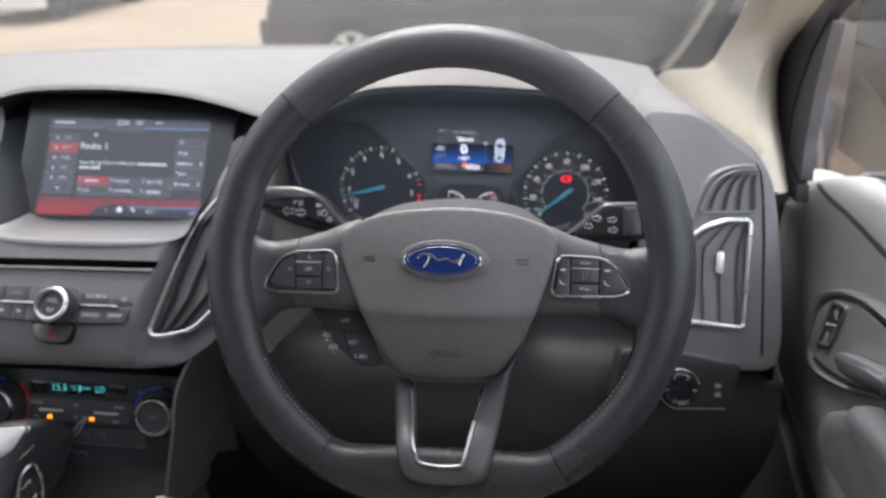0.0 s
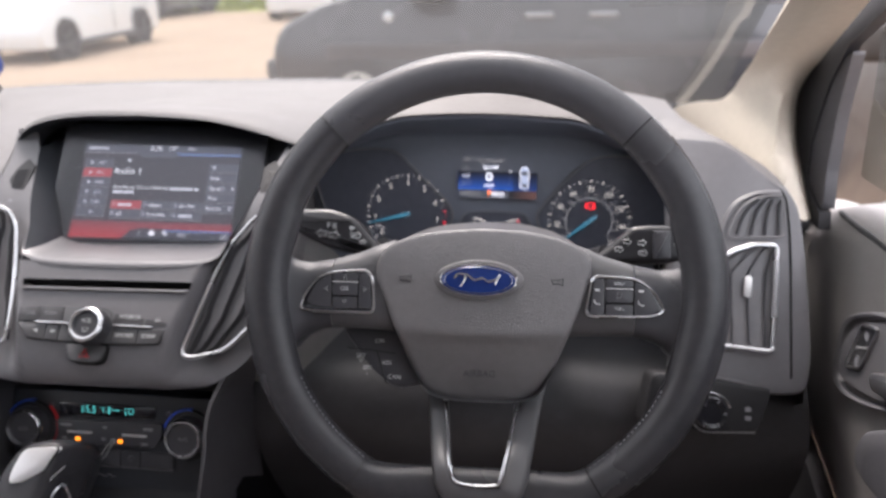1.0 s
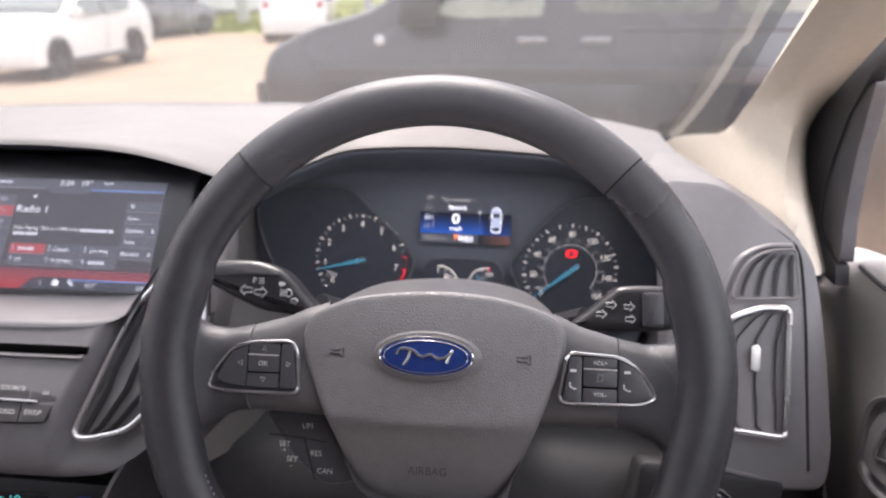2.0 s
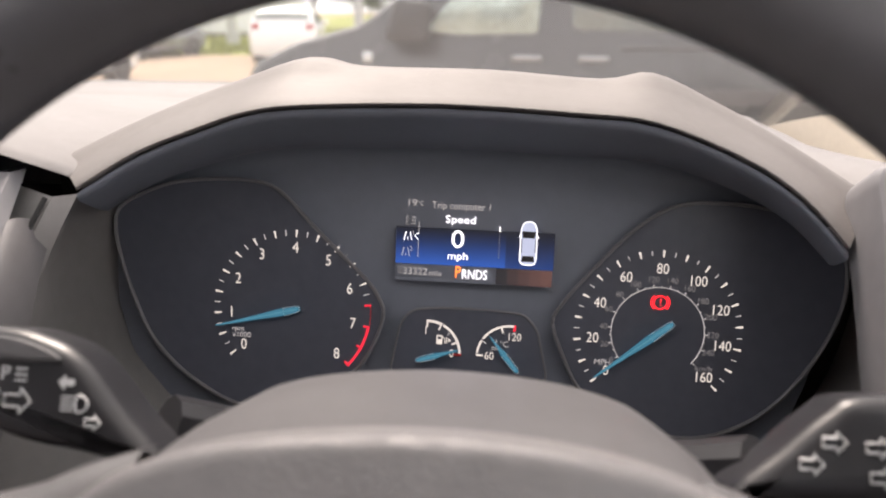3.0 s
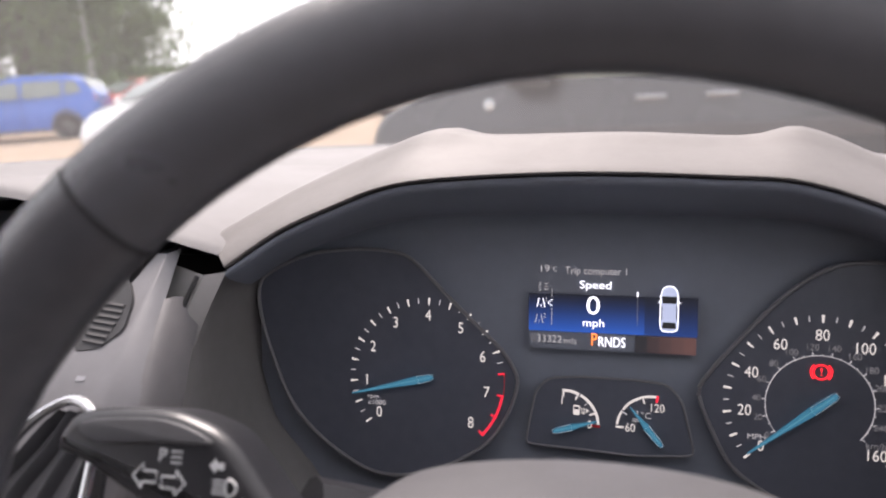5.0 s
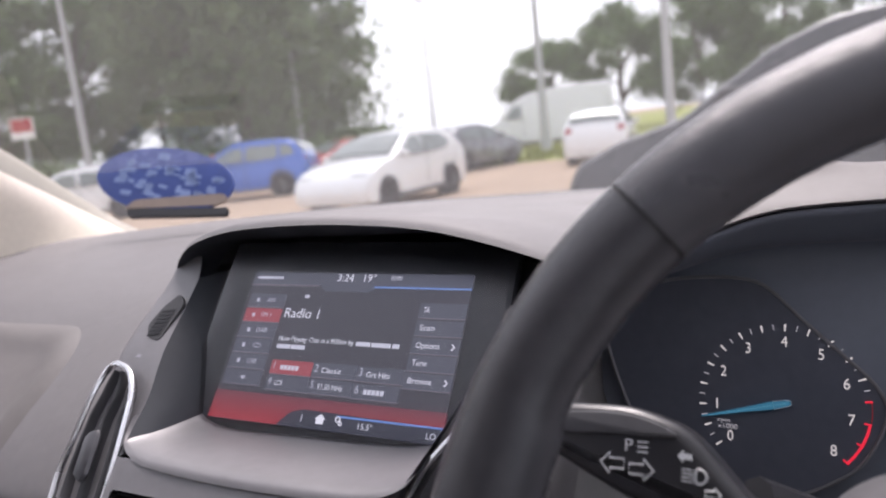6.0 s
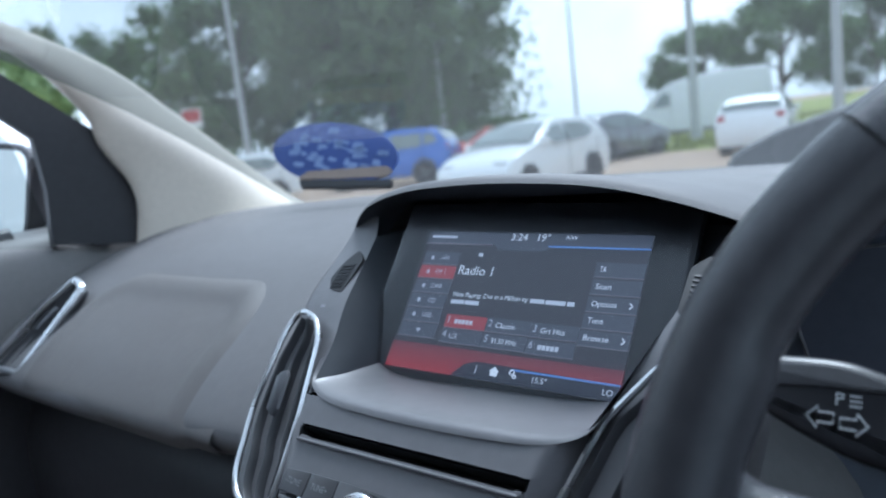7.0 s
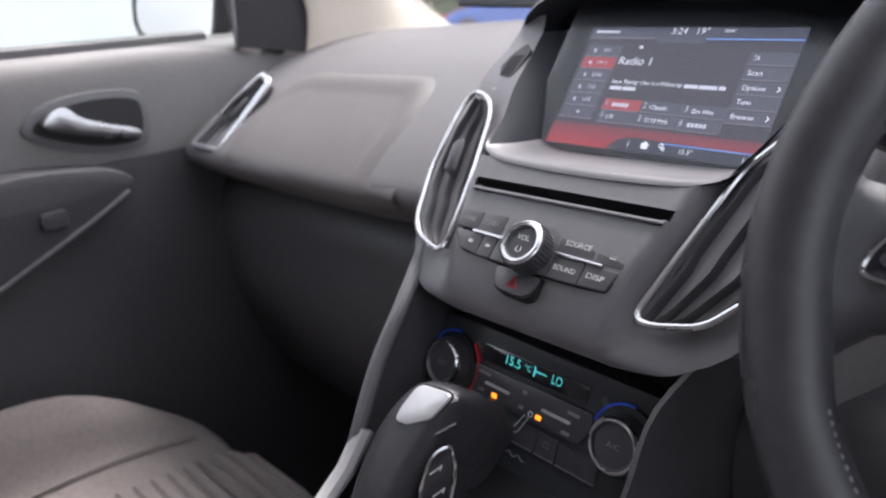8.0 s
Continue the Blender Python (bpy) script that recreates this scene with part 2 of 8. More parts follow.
def sheet(rows, thick=0.0, bm=None, close=False):
    """A surface through rows of points, thickened."""
    bm = bm or bmesh.new()
    v = [[bm.verts.new(Vector(q)) for q in r] for r in rows]
    for a, b in zip(v, v[1:]):
        for i in range(len(a) - 1):
            bm.faces.new((a[i], a[i + 1], b[i + 1], b[i]))
        if close:
            bm.faces.new((a[-1], a[0], b[0], b[-1]))
    if thick:
        bmesh.ops.recalc_face_normals(bm, faces=bm.faces)
        bmesh.ops.solidify(bm, geom=bm.faces[:], thickness=thick)
    return bm


def smooth_rows(rows, per=5):
    """Rows refined into a smooth surface in both directions."""
    fine = [spline(r, per) for r in rows]
    cols = [spline([r[i] for r in fine], per) for i in range(len(fine[0]))]
    return [[c[j] for c in cols] for j in range(len(cols[0]))]


def lathe(profile, m, seg=32, bm=None, caps=True):
    """A turned shape about the frame's outward axis: (radius, height) pairs."""
    bm = bm or bmesh.new()
    rings = [[bm.verts.new(m @ Vector((r * math.cos(2 * math.pi * j / seg), r * math.sin(2 * math.pi * j / seg), h))) for j in range(seg)] for r, h in profile]
    for a, b in zip(rings, rings[1:]):
        for j in range(seg):
            bm.faces.new((a[j], a[(j + 1) % seg], b[(j + 1) % seg], b[j]))
    if caps:
        bm.faces.new(rings[0][::-1])
        bm.faces.new(rings[-1])
    return bm


def box(lo, hi, bevel=0.0, bm=None):
    bm = bm or bmesh.new()
    m = Matrix.Translation(((lo[0] + hi[0]) / 2, (lo[1] + hi[1]) / 2, lo[2]))
    w, d = (hi[0] - lo[0]) / 2, (hi[1] - lo[1]) / 2
    o = rect(-w, -d, w, d, bevel)
    return prism(o, m, 0, hi[2] - lo[2], bevel)


def words(text, size, m, x, y, h=0.0006, align="CENTER", shear=0.0, wide=1.0):
    """Lettering laid on the frame m, as a bmesh."""
    cu = bpy.data.curves.new("lettering", "FONT")
    cu.body, cu.size, cu.align_x, cu.align_y, cu.shear = text, size, align, "CENTER", shear
    cu.resolution_u = 3
    ob = bpy.data.objects.new("lettering", cu)
    me = bpy.data.meshes.new_from_object(ob)
    bm = bmesh.new()
    bm.from_mesh(me)
    bpy.data.objects.remove(ob)
    bpy.data.meshes.remove(me)
    bpy.data.curves.remove(cu)
    bmesh.ops.transform(bm, matrix=m @ Matrix.Translation((x, y, h)) @ Matrix.Diagonal((wide, 1, 1, 1)), verts=bm.verts)
    return bm


def label_on(text, size, m, x, y, material, parent, h=0.0006, name="lettering", align="CENTER", wide=1.0):
    return part(name, words(text, size, m, x, y, h, align, wide=wide), material, parent)


def slab(name, outline, m, h0, h1, material, parent, bevel=0.0, label="", seg=2):
    return part(name, prism(outline, m, h0, h1, bevel, seg), material, parent, label)


def pane(name, rows, material, parent, towards, label=""):
    """A single clear skin whose front faces a point."""
    bm = sheet(rows)
    bmesh.ops.recalc_face_normals(bm, faces=bm.faces)
    bm.normal_update()
    if sum((Vector(towards) - f.calc_center_median()).dot(f.normal) for f in bm.faces) < 0:
        bmesh.ops.reverse_faces(bm, faces=bm.faces)
    bmesh.ops.translate(bm, verts=bm.verts, vec=-base_of(parent))
    me = bpy.data.meshes.new(name)
    bm.to_mesh(me)
    bm.free()
    me.polygons.foreach_set("use_smooth", [True] * len(me.polygons))
    me.materials.append(material)
    ob = new(name, me)
    ob.parent = parent
    ob.visible_shadow = False
    return tagged(ob, label)


CX = -0.355          # the car's middle
GZ = -0.36           # the ground

# ---- the car's shell: floor, roof lining, pillars, windscreen, doors ----
def mirror_x(pts):
    return [(2 * CX - p[0], p[1], p[2]) for p in pts]


shell = thing("car_floor", (CX, 0, 0.05), "black carpeted car floor under the seats", "floor", kind="structure")
part("floor_carpet", box((-1.08, -1.3, 0.02), (0.37, 1.15, 0.06)), CARPET, shell)
part("bulkhead", sheet([[(-1.08, 0.98, 0.05), (0.37, 0.98, 0.05)], [(-1.08, 1.12, 0.5), (0.37, 1.12, 0.5)], [(-1.08, 1.16, 0.90), (0.37, 1.16, 0.90)]], 0.02), CARPET, shell)

roof = thing("roof_lining", (CX, 0, 1.30), "pale grey fabric roof lining of the car", "ceiling", kind="structure")
rows = []
for y, z, w in ((0.36, 1.235, 0.56), (0.25, 1.27, 0.57), (-0.1, 1.30, 0.58), (-0.7, 1.30, 0.58), (-1.3, 1.25, 0.55)):
    rows.append([(CX - w - 0.06, y, z - 0.09), (CX - w, y, z - 0.03), (CX - w * 0.5, y, z), (CX, y, z + 0.005), (CX + w * 0.5, y, z), (CX + w, y, z - 0.03), (CX + w + 0.06, y, z - 0.09)])
part("lining_panel", sheet(smooth_rows(rows, 3), 0.03), LINING, roof)

rear = thing("rear_bench", (CX, -1.2, 0.3), "grey cloth rear bench seat", "seat")
part("backrest", box((-0.95, -1.25, 0.30), (0.24, -1.08, 0.92), 0.05), CLOTH, rear)
part("cushion", box((-0.95, -1.08, 0.28), (0.24, -0.62, 0.46), 0.05), CLOTH, rear)
# unseen dark pane, added to cut light from behind
pane("tailgate_glass", [[(x, -1.33, 0.93) for x in (-1.02, CX, 0.31)], [(x, -1.27, 1.27) for x in (-0.95, CX, 0.24)]], TINTED, rear, (CX, 0, 1.0))
part("tailgate_trim", box((-1.05, -1.36, 0.05), (0.34, -1.28, 0.95), 0.02), HARD, rear)


def windscreen_at(x, s):
    """A point of the windscreen: s runs from its base (0) to the roof (1)."""
    k = min(1.0, abs(x - CX) / 0.62)
    base = Vector((x, 1.21 - 0.19 * k ** 3, 0.918 + 0.030 * k ** 3))
    top = Vector((CX + (x - CX) * 0.9, 0.36 - 0.03 * k ** 2, 1.255 - 0.03 * k ** 2))
    p = base.lerp(top, s)
    p.z += 0.05 * math.sin(math.pi * s)
    return p


screen = thing("windscreen", (CX, 1.2, 0.92), "clear raked windscreen glass of the car", "windscreen", kind="structure")
pane("pane", [[windscreen_at(CX + 0.66 * (i / 10 - 1), -0.10 + 0.11 * j) for i in range(21)] for j in range(11)], GLASS, screen, (CX, 0, 0.9))

# front pillars, trimmed in cream: from the dash corner up to the roof
PILLAR_IN = [(-0.965, 1.07, 0.910), (-1.034, 1.045, 0.950), (-1.025, 0.88, 1.075), (-1.01, 0.75, 1.16), (-0.98, 0.50, 1.245), (-0.95, 0.40, 1.265)]
PILLAR_OUT = [(-1.052, 0.79, 0.86), (-1.04, 0.81, 0.972), (-1.045, 0.77, 1.05), (-1.04, 0.747, 1.10), (-1.02, 0.64, 1.183), (-0.98, 0.36, 1.25)]


def pillar(name, flip, label):
    a, b = PILLAR_IN, PILLAR_OUT
    mid = [((p[0] + q[0]) / 2 + 0.018, (p[1] + q[1]) / 2 - 0.012, (p[2] + q[2]) / 2 + 0.004) for p, q in zip(a, b)]
    fore = [(p[0] - 0.025, p[1] + 0.016, p[2] - 0.006) for p in a]
    back = [(q[0] - 0.03, q[1] + 0.012, q[2]) for q in b]
    rows = [fore, a, mid, b, back]
    if flip:
        rows = [mirror_x(r) for r in rows]
    ob = thing(name, rows[1][0], label, "pillar", kind="structure")
    part("pillar_trim", sheet(smooth_rows(rows, 5), 0.012), CREAM, ob)
    return ob


pillar("pillar_1", False, "cream fabric-trimmed windscreen pillar on the passenger side")
# the driver's pillar stands on a broad foot that spreads over the dash corner
FOOT = [[(0.262, 1.105, 0.885), (0.266, 1.092, 0.908), (0.280, 1.010, 0.930), (0.290, 0.935, 0.947), (0.294, 0.915, 0.962), (0.288, 0.86, 0.998), (0.279, 0.79, 1.036), (0.265, 0.65, 1.115), (0.25, 0.47, 1.21), (0.235, 0.38, 1.262)],
        [(0.281, 0.985, 0.875), (0.283, 0.980, 0.898), (0.288, 0.940, 0.920), (0.295, 0.895, 0.940), (0.298, 0.880, 0.965), (0.294, 0.838, 1.002), (0.287, 0.777, 1.038), (0.273, 0.64, 1.119), (0.258, 0.465, 1.213), (0.243, 0.38, 1.264)],
        [(0.292, 0.86, 0.880), (0.293, 0.86, 0.902), (0.297, 0.848, 0.922), (0.301, 0.850, 0.943), (0.303, 0.847, 0.972), (0.301, 0.820, 1.007), (0.295, 0.767, 1.041), (0.285, 0.632, 1.122), (0.27, 0.46, 1.215), (0.253, 0.38, 1.263)],
        [(0.297, 0.752, 0.868), (0.300, 0.760, 0.900), (0.304, 0.789, 0.925), (0.309, 0.817, 0.951), (0.311, 0.824, 0.980), (0.310, 0.808, 1.011), (0.305, 0.763, 1.044), (0.297, 0.63, 1.125), (0.28, 0.46, 1.215), (0.262, 0.38, 1.26)],
        [(0.312, 0.733, 0.855), (0.321, 0.775, 0.882), (0.326, 0.820, 0.911), (0.330, 0.850, 0.942), (0.332, 0.857, 0.968), (0.331, 0.830, 1.001), (0.325, 0.777, 1.037), (0.315, 0.64, 1.117), (0.294, 0.46, 1.208), (0.272, 0.37, 1.255)],
        [(0.335, 0.765, 0.845), (0.342, 0.825, 0.880), (0.347, 0.870, 0.905), (0.350, 0.893, 0.935), (0.350, 0.897, 0.960), (0.347, 0.862, 0.990), (0.340, 0.796, 1.028), (0.329, 0.65, 1.108), (0.304, 0.46, 1.20), (0.28, 0.36, 1.25)]]
drv = thing("pillar_2", (0.30, 0.80, 0.90), "cream windscreen pillar with a broad foot on the driver side", "pillar", kind="structure")
part("pillar_trim", sheet(smooth_rows(FOOT, 4), 0.010), CREAM, drv, "", 70)


def body_side(name, flip, label):
    """Roof rail, rear pillars and the window frame behind the front pillar."""
    ob = thing(name, (CX, 0, 0.9), label, "pillar", kind="structure")
    def side(pts):
        return [((2 * CX - p[0]) if flip else p[0], p[1], p[2]) for p in pts]
    part("roof_rail", tube(spline(side([(-0.99, 0.50, 1.232), (-0.98, 0.36, 1.252), (-0.965, -0.2, 1.262), (-0.96, -1.3, 1.18)]), 5), 0.03, seg=16), CREAM, ob)
    part("centre_pillar", tube(side([(-1.05, -0.32, 0.5), (-1.04, -0.34, 0.9), (-0.97, -0.38, 1.25)]), [0.07, 0.055, 0.05], seg=8), CREAM, ob)
    part("rear_pillar", tube(side([(-1.03, -1.25, 0.6), (-1.0, -1.2, 0.9), (-0.96, -1.1, 1.22)]), [0.12, 0.12, 0.09], seg=8), CREAM, ob)
    sx = 2 * CX + 1.10 if flip else -1.10
    lo, hi = sorted((sx, sx + (-0.03 if flip else 0.03)))
    # unseen panel, added to shut out light from the rear
    part("unseen_rear_panel", box((lo, -1.36, 0.05), (hi, -0.55, 0.93)), HARD, ob)
    part("kick_panel", box((lo, 0.84, 0.02), (hi, 1.22, 0.84)), HARD, ob)
    # unseen pane, darkened so less light reaches the dash from behind
    pane("rear_side_glass", [side([(-1.07, y, 0.93) for y in (-0.36, -0.8, -1.25)]), side([(-1.0, y, 1.22) for y in (-0.36, -0.8, -1.15)])], TINTED, ob, (CX, -0.5, 1.0))
    # black quarter trim at the mirror's foot
    tri = side([(-1.06, 0.690, 0.930), (-1.06, 0.80, 0.913), (-1.06, 0.83, 0.975), (-1.06, 0.775, 1.065), (-1.055, 0.64, 1.165), (-1.055, 0.60, 1.145), (-1.06, 0.690, 1.065), (-1.06, 0.695, 1.00)])
    if flip:
        tri = [(0.352, y, z) for y, z in ((0.835, 0.845), (0.876, 0.900), (0.902, 0.933), (0.900, 0.962), (0.880, 0.986), (0.825, 1.029), (0.70, 1.098), (0.62, 1.140), (0.60, 1.115), (0.70, 1.060), (0.745, 1.034), (0.775, 0.994), (0.790, 0.957), (0.799, 0.925), (0.797, 0.888), (0.782, 0.873), (0.745, 0.862), (0.74, 0.845))]
        inner = [(0.792, 0.881), (0.803, 0.911), (0.800, 0.955), (0.786, 0.992), (0.762, 1.016), (0.740, 1.030), (0.752, 0.964), (0.753, 0.906), (0.745, 0.863)]
        slab("mirror_base", rounded(inner, 0.008), axes((0.353, 0, 0), (0, 1, 0), (0, 0, 1)), -0.006, 0.006, HARD, ob, 0.0, "dark satin triangle inside the mirror's foot")
    slab("mirror_sail", [Vector((p[1], p[2])) for p in tri], axes((tri[0][0], 0, 0), (0, 1, 0), (0, 0, 1)), -0.008, 0.004, BLACK, ob, 0.0, "black trim at the mirror's foot")
    return ob


body_side("side_frame_1", False, "cream side window frame on the passenger side")
body_side("side_frame_2", True, "cream side window frame on the driver side")

# ---- passenger door ----
LD = axes((-1.036, 0.56, 0.80), (-0.133, 0.991, 0), (0, 0, 1))
door_l = thing("door_1", (-1.06, 0.2, 0.1), "closed dark grey passenger door with silver handle", "door", kind="structure")
def door_skin(m, profile):
    cols = []
    for a in (-1.2, -0.9, -0.5, -0.2, 0.0, 0.14, 0.26):
        cols.append([m @ Vector((a, b, h)) for b, h in profile])
    return sheet(smooth_rows(cols, 3), 0.02)


LOWER = ((0.008, -0.008), (-0.02, -0.006), (-0.10, -0.002), (-0.25, 0.0), (-0.5, -0.01), (-0.72, -0.03))
part("door_panel", door_skin(LD, ((0.150, -0.075), (0.146, -0.035), (0.132, -0.016), (0.108, -0.008), (0.06, -0.004), (0.012, -0.004), (0.006, -0.009))), BRIGHT_DASH, door_l)
part("lower_panel", door_skin(LD, LOWER), HARD, door_l, "black plastic lower door panel")
part("sill_strip", tube([LD @ Vector((a, 0.146, -0.045)) for a in (-1.2, -0.6, -0.2, 0.0, 0.10)], 0.013, seg=10), HARD, door_l, "black rubber strip under the window")
slab("handle_bezel", spline([(-0.180, 0.062), (-0.155, 0.088), (-0.10, 0.098), (-0.04, 0.094), (-0.022, 0.070), (-0.034, 0.022), (-0.09, 0.022), (-0.15, 0.040)], 5, True), LD, -0.01, 0.000, TRIM, door_l, 0.003)
# flat black plate paints the shade of the hollow behind the handle
slab("handle_shade_plate", spline([(-0.168, 0.062), (-0.148, 0.078), (-0.10, 0.088), (-0.045, 0.084), (-0.032, 0.068), (-0.042, 0.032), (-0.09, 0.031), (-0.14, 0.046)], 5, True), LD, -0.01, 0.0015, BLACK, door_l)
slab("door_handle", spline([(-0.160, 0.066), (-0.150, 0.082), (-0.132, 0.086), (-0.116, 0.072), (-0.088, 0.060), (-0.050, 0.047), (-0.049, 0.036), (-0.09, 0.042), (-0.13, 0.052)], 5, True), LD, 0.006, 0.020, CHROME, door_l, 0.004, "satin chrome pull handle")
arm = [(-1.0, -0.06), (-0.5, -0.02), (-0.25, 0.02), (-0.13, 0.014), (-0.082, -0.004), (-0.085, -0.028), (-0.14, -0.052), (-0.25, -0.10), (-0.6, -0.20), (-1.0, -0.22)]
slab("armrest", spline(arm, 4, True), LD, -0.01, 0.045, HARD, door_l, 0.012)
part("armrest_trim", tube([LD @ Vector((a, b, 0.046)) for a, b in ((-0.09, -0.022), (-0.14, -0.047), (-0.25, -0.094), (-0.42, -0.15))], 0.0028, seg=8), TRIM, door_l, "thin satin silver armrest edge")
slab("window_switch", rect(-0.20, -0.045, -0.17, -0.025, 0.004), LD, 0.04, 0.052, BUTTON, door_l, 0.002)

def side_glass(door, flip):
    rows = [[(-1.068, y, 0.915) for y in (0.70, 0.3, -0.32)], [(-1.045, y, 1.06) for y in (0.66, 0.3, -0.33)], [(-1.0, y, 1.20) for y in (0.52, 0.2, -0.34)]]
    if flip:
        rows = [mirror_x(r) for r in rows]
    pane("door_glass", rows, SIDEGLASS, door, (CX, 0.2, 1.0))


side_glass(door_l, False)
# passenger door mirror, outside the window
mir = thing("door_mirror", (-1.13, 0.74, 0.93), "black door mirror with pale reflecting glass", "mirror")
MF = axes((-1.235, 0.674, 0.996), (0.952, 0.305, 0), (-0.03, 0.10, 1))
case = rounded([(-0.098, 0.005), (-0.080, 0.044), (-0.018, 0.080), (0.042, 0.080), (0.128, 0.068), (0.098, -0.072), (0.028, -0.066), (-0.092, -0.046)], 0.03)
case = [p * 0.92 for p in case]
part("casing", dome(case, MF, ((0.96, 0.0), (1.0, -0.006), (1.0, -0.03), (0.85, -0.09), (0.5, -0.12), (0.1, -0.13))), HARD, mir)
MIRROR = surf("mirror_silver", (0.66, 0.68, 0.66), 0.02, 1.0, var=0.01, rvar=0.0)
part("mirror_glass", dome(case, MF, ((0.93, -0.002), (0.93, 0.002), (0.0001, 0.004))), MIRROR, mir)
part("casing_lip", tube([MF @ Vector((p[0], p[1], 0.002)) for p in case], 0.0035, True, 8), HARD, mir, "black lip round the glass")
part("mirror_arm", tube([(-1.17, 0.73, 0.945), (-1.12, 0.75, 0.935), (-1.065, 0.76, 0.93)], 0.022, seg=8, squash=0.7), HARD, mir)

# ---- driver door ----
RD = axes((0.326, 0.56, 0.80), (-0.133, -0.991, 0), (0, 0, 1))
door_r = thing("door_2", (0.35, 0.2, 0.1), "closed dark grey driver door with lock switches", "door", kind="structure")
cols = []
for a, top in ((-0.34, 0.030), (-0.29, 0.038), (-0.24, 0.054), (-0.18, 0.076), (-0.12, 0.091), (-0.05, 0.104), (0.05, 0.113), (0.2, 0.122), (0.6, 0.135), (1.2, 0.14)):
    cols.append([RD @ Vector((a, b, h)) for b, h in ((top - 0.012, -0.10), (top, -0.06), (top - 0.001, -0.034), (top - 0.010, -0.018), (top - 0.030, -0.008), (top * 0.3 - 0.01, -0.004), (-0.06, -0.003), (-0.12, -0.008), (-0.19, -0.022), (-0.26, -0.05), (-0.32, -0.07))])
part("door_panel", sheet(smooth_rows(cols, 4), 0.02), BRIGHT_DASH, door_r)
cols = [[RD @ Vector((a, b, h)) for b, h in ((-0.25, -0.045), (-0.30, -0.040), (-0.45, -0.03), (-0.72, -0.03))] for a in (-0.34, -0.1, 0.2, 0.6, 1.2)]
part("lower_panel", sheet(smooth_rows(cols, 3), 0.02), HARD, door_r, "black plastic lower door panel")
part("sill_strip", tube([RD @ Vector((a, b, -0.075)) for a, b in ((-0.24, 0.050), (-0.18, 0.072), (-0.05, 0.100), (0.2, 0.118), (0.6, 0.131), (1.2, 0.136))], 0.012, seg=10), HARD, door_r)
part("panel_groove", tube([RD @ Vector(p) for p in spline([(-0.190, 0.062, -0.015), (-0.123, 0.072, -0.0105), (-0.061, 0.080, -0.0105), (0.0, 0.086, -0.0105), (0.08, 0.092, -0.0105), (0.3, 0.10, -0.010)], 4)], 0.0026, seg=6), SEAM, door_r)
BEZEL = [(-0.060, -0.060), (-0.066, -0.040), (-0.066, -0.016), (-0.050, 0.008), (-0.003, 0.036), (0.049, 0.057), (0.095, 0.070), (0.22, 0.096), (0.235, 0.08), (0.22, 0.058), (0.133, 0.021), (0.086, -0.007), (0.021, -0.040), (-0.029, -0.060)]
DISH = [(-0.043, -0.042), (-0.044, -0.024), (-0.034, -0.002), (-0.009, 0.020), (0.026, 0.038), (0.060, 0.051), (0.105, 0.061), (0.21, 0.082), (0.20, 0.058), (0.130, 0.030), (0.083, 0.001), (0.015, -0.029), (-0.028, -0.043)]
part("handle_bezel", dome(spline(BEZEL, 5, True), RD, ((1.0, -0.008), (1.0, -0.002), (0.985, 0.002), (0.95, 0.0035), (0.90, 0.002), (0.87, -0.005), (0.1, -0.006)), centre=(0.04, 0.008)), TRIM, door_r)
part("bezel_dish", dome(spline(DISH, 5, True), RD, ((1.03, 0.0030), (1.0, -0.001), (0.97, -0.0025), (0.5, -0.003), (0.05, -0.003)), centre=(0.04, 0.012)), TRIM, door_r)
# no real hollow here: its shade is a flush black plate
slab("handle_shade_plate", spline([(0.046, 0.000), (0.037, 0.022), (0.041, 0.037), (0.061, 0.049), (0.101, 0.058), (0.2, 0.078), (0.2, 0.056), (0.13, 0.028), (0.08, 0.003), (0.056, -0.004)], 5, True), RD, -0.006, 0.0006, BLACK, door_r, 0.0, "flat black plate for the shaded hollow behind the handle")
slab("door_handle", spline([(0.058, 0.011), (0.075, 0.021), (0.101, 0.033), (0.139, 0.050), (0.2, 0.072), (0.2, 0.056), (0.148, 0.037), (0.112, 0.019), (0.078, 0.004), (0.063, 0.003)], 5, True), RD, 0.004, 0.014, CHROME, door_r, 0.004, "satin chrome pull handle")
sw = rounded([(-0.026, -0.031), (0.011, -0.012), (0.032, 0.037), (-0.006, 0.022)], 0.008)
swb = slab("lock_switch", sw, RD, -0.004, 0.003, BUTTON, door_r, 0.001, "rocker lock switch with chrome surround")
part("surround", tube([RD @ Vector((p[0], p[1], 0.0038)) for p in sw], 0.0017, True, 6), CHROME, swb)
part("divider", tube([RD @ Vector((-0.012, -0.003, 0.0032)), RD @ Vector((0.020, 0.013, 0.0032))], 0.0006, seg=5), PRINT, swb)
for dx, dy, up in ((0.008, 0.018, 0.0022), (-0.003, -0.013, 0.0)):
    slab("padlock_mark", rect(dx - 0.005, dy - 0.003, dx + 0.005, dy + 0.003, 0.001), RD, 0.0030, 0.0036, DIM, swb)
    part("padlock_shackle", tube([RD @ Vector((dx + px, dy + py + up, 0.0034)) for px, py in ((-0.003, 0.002), (-0.003, 0.005), (0.0, 0.007), (0.003, 0.005), (0.003, 0.003))], 0.0006, seg=5), DIM, swb)
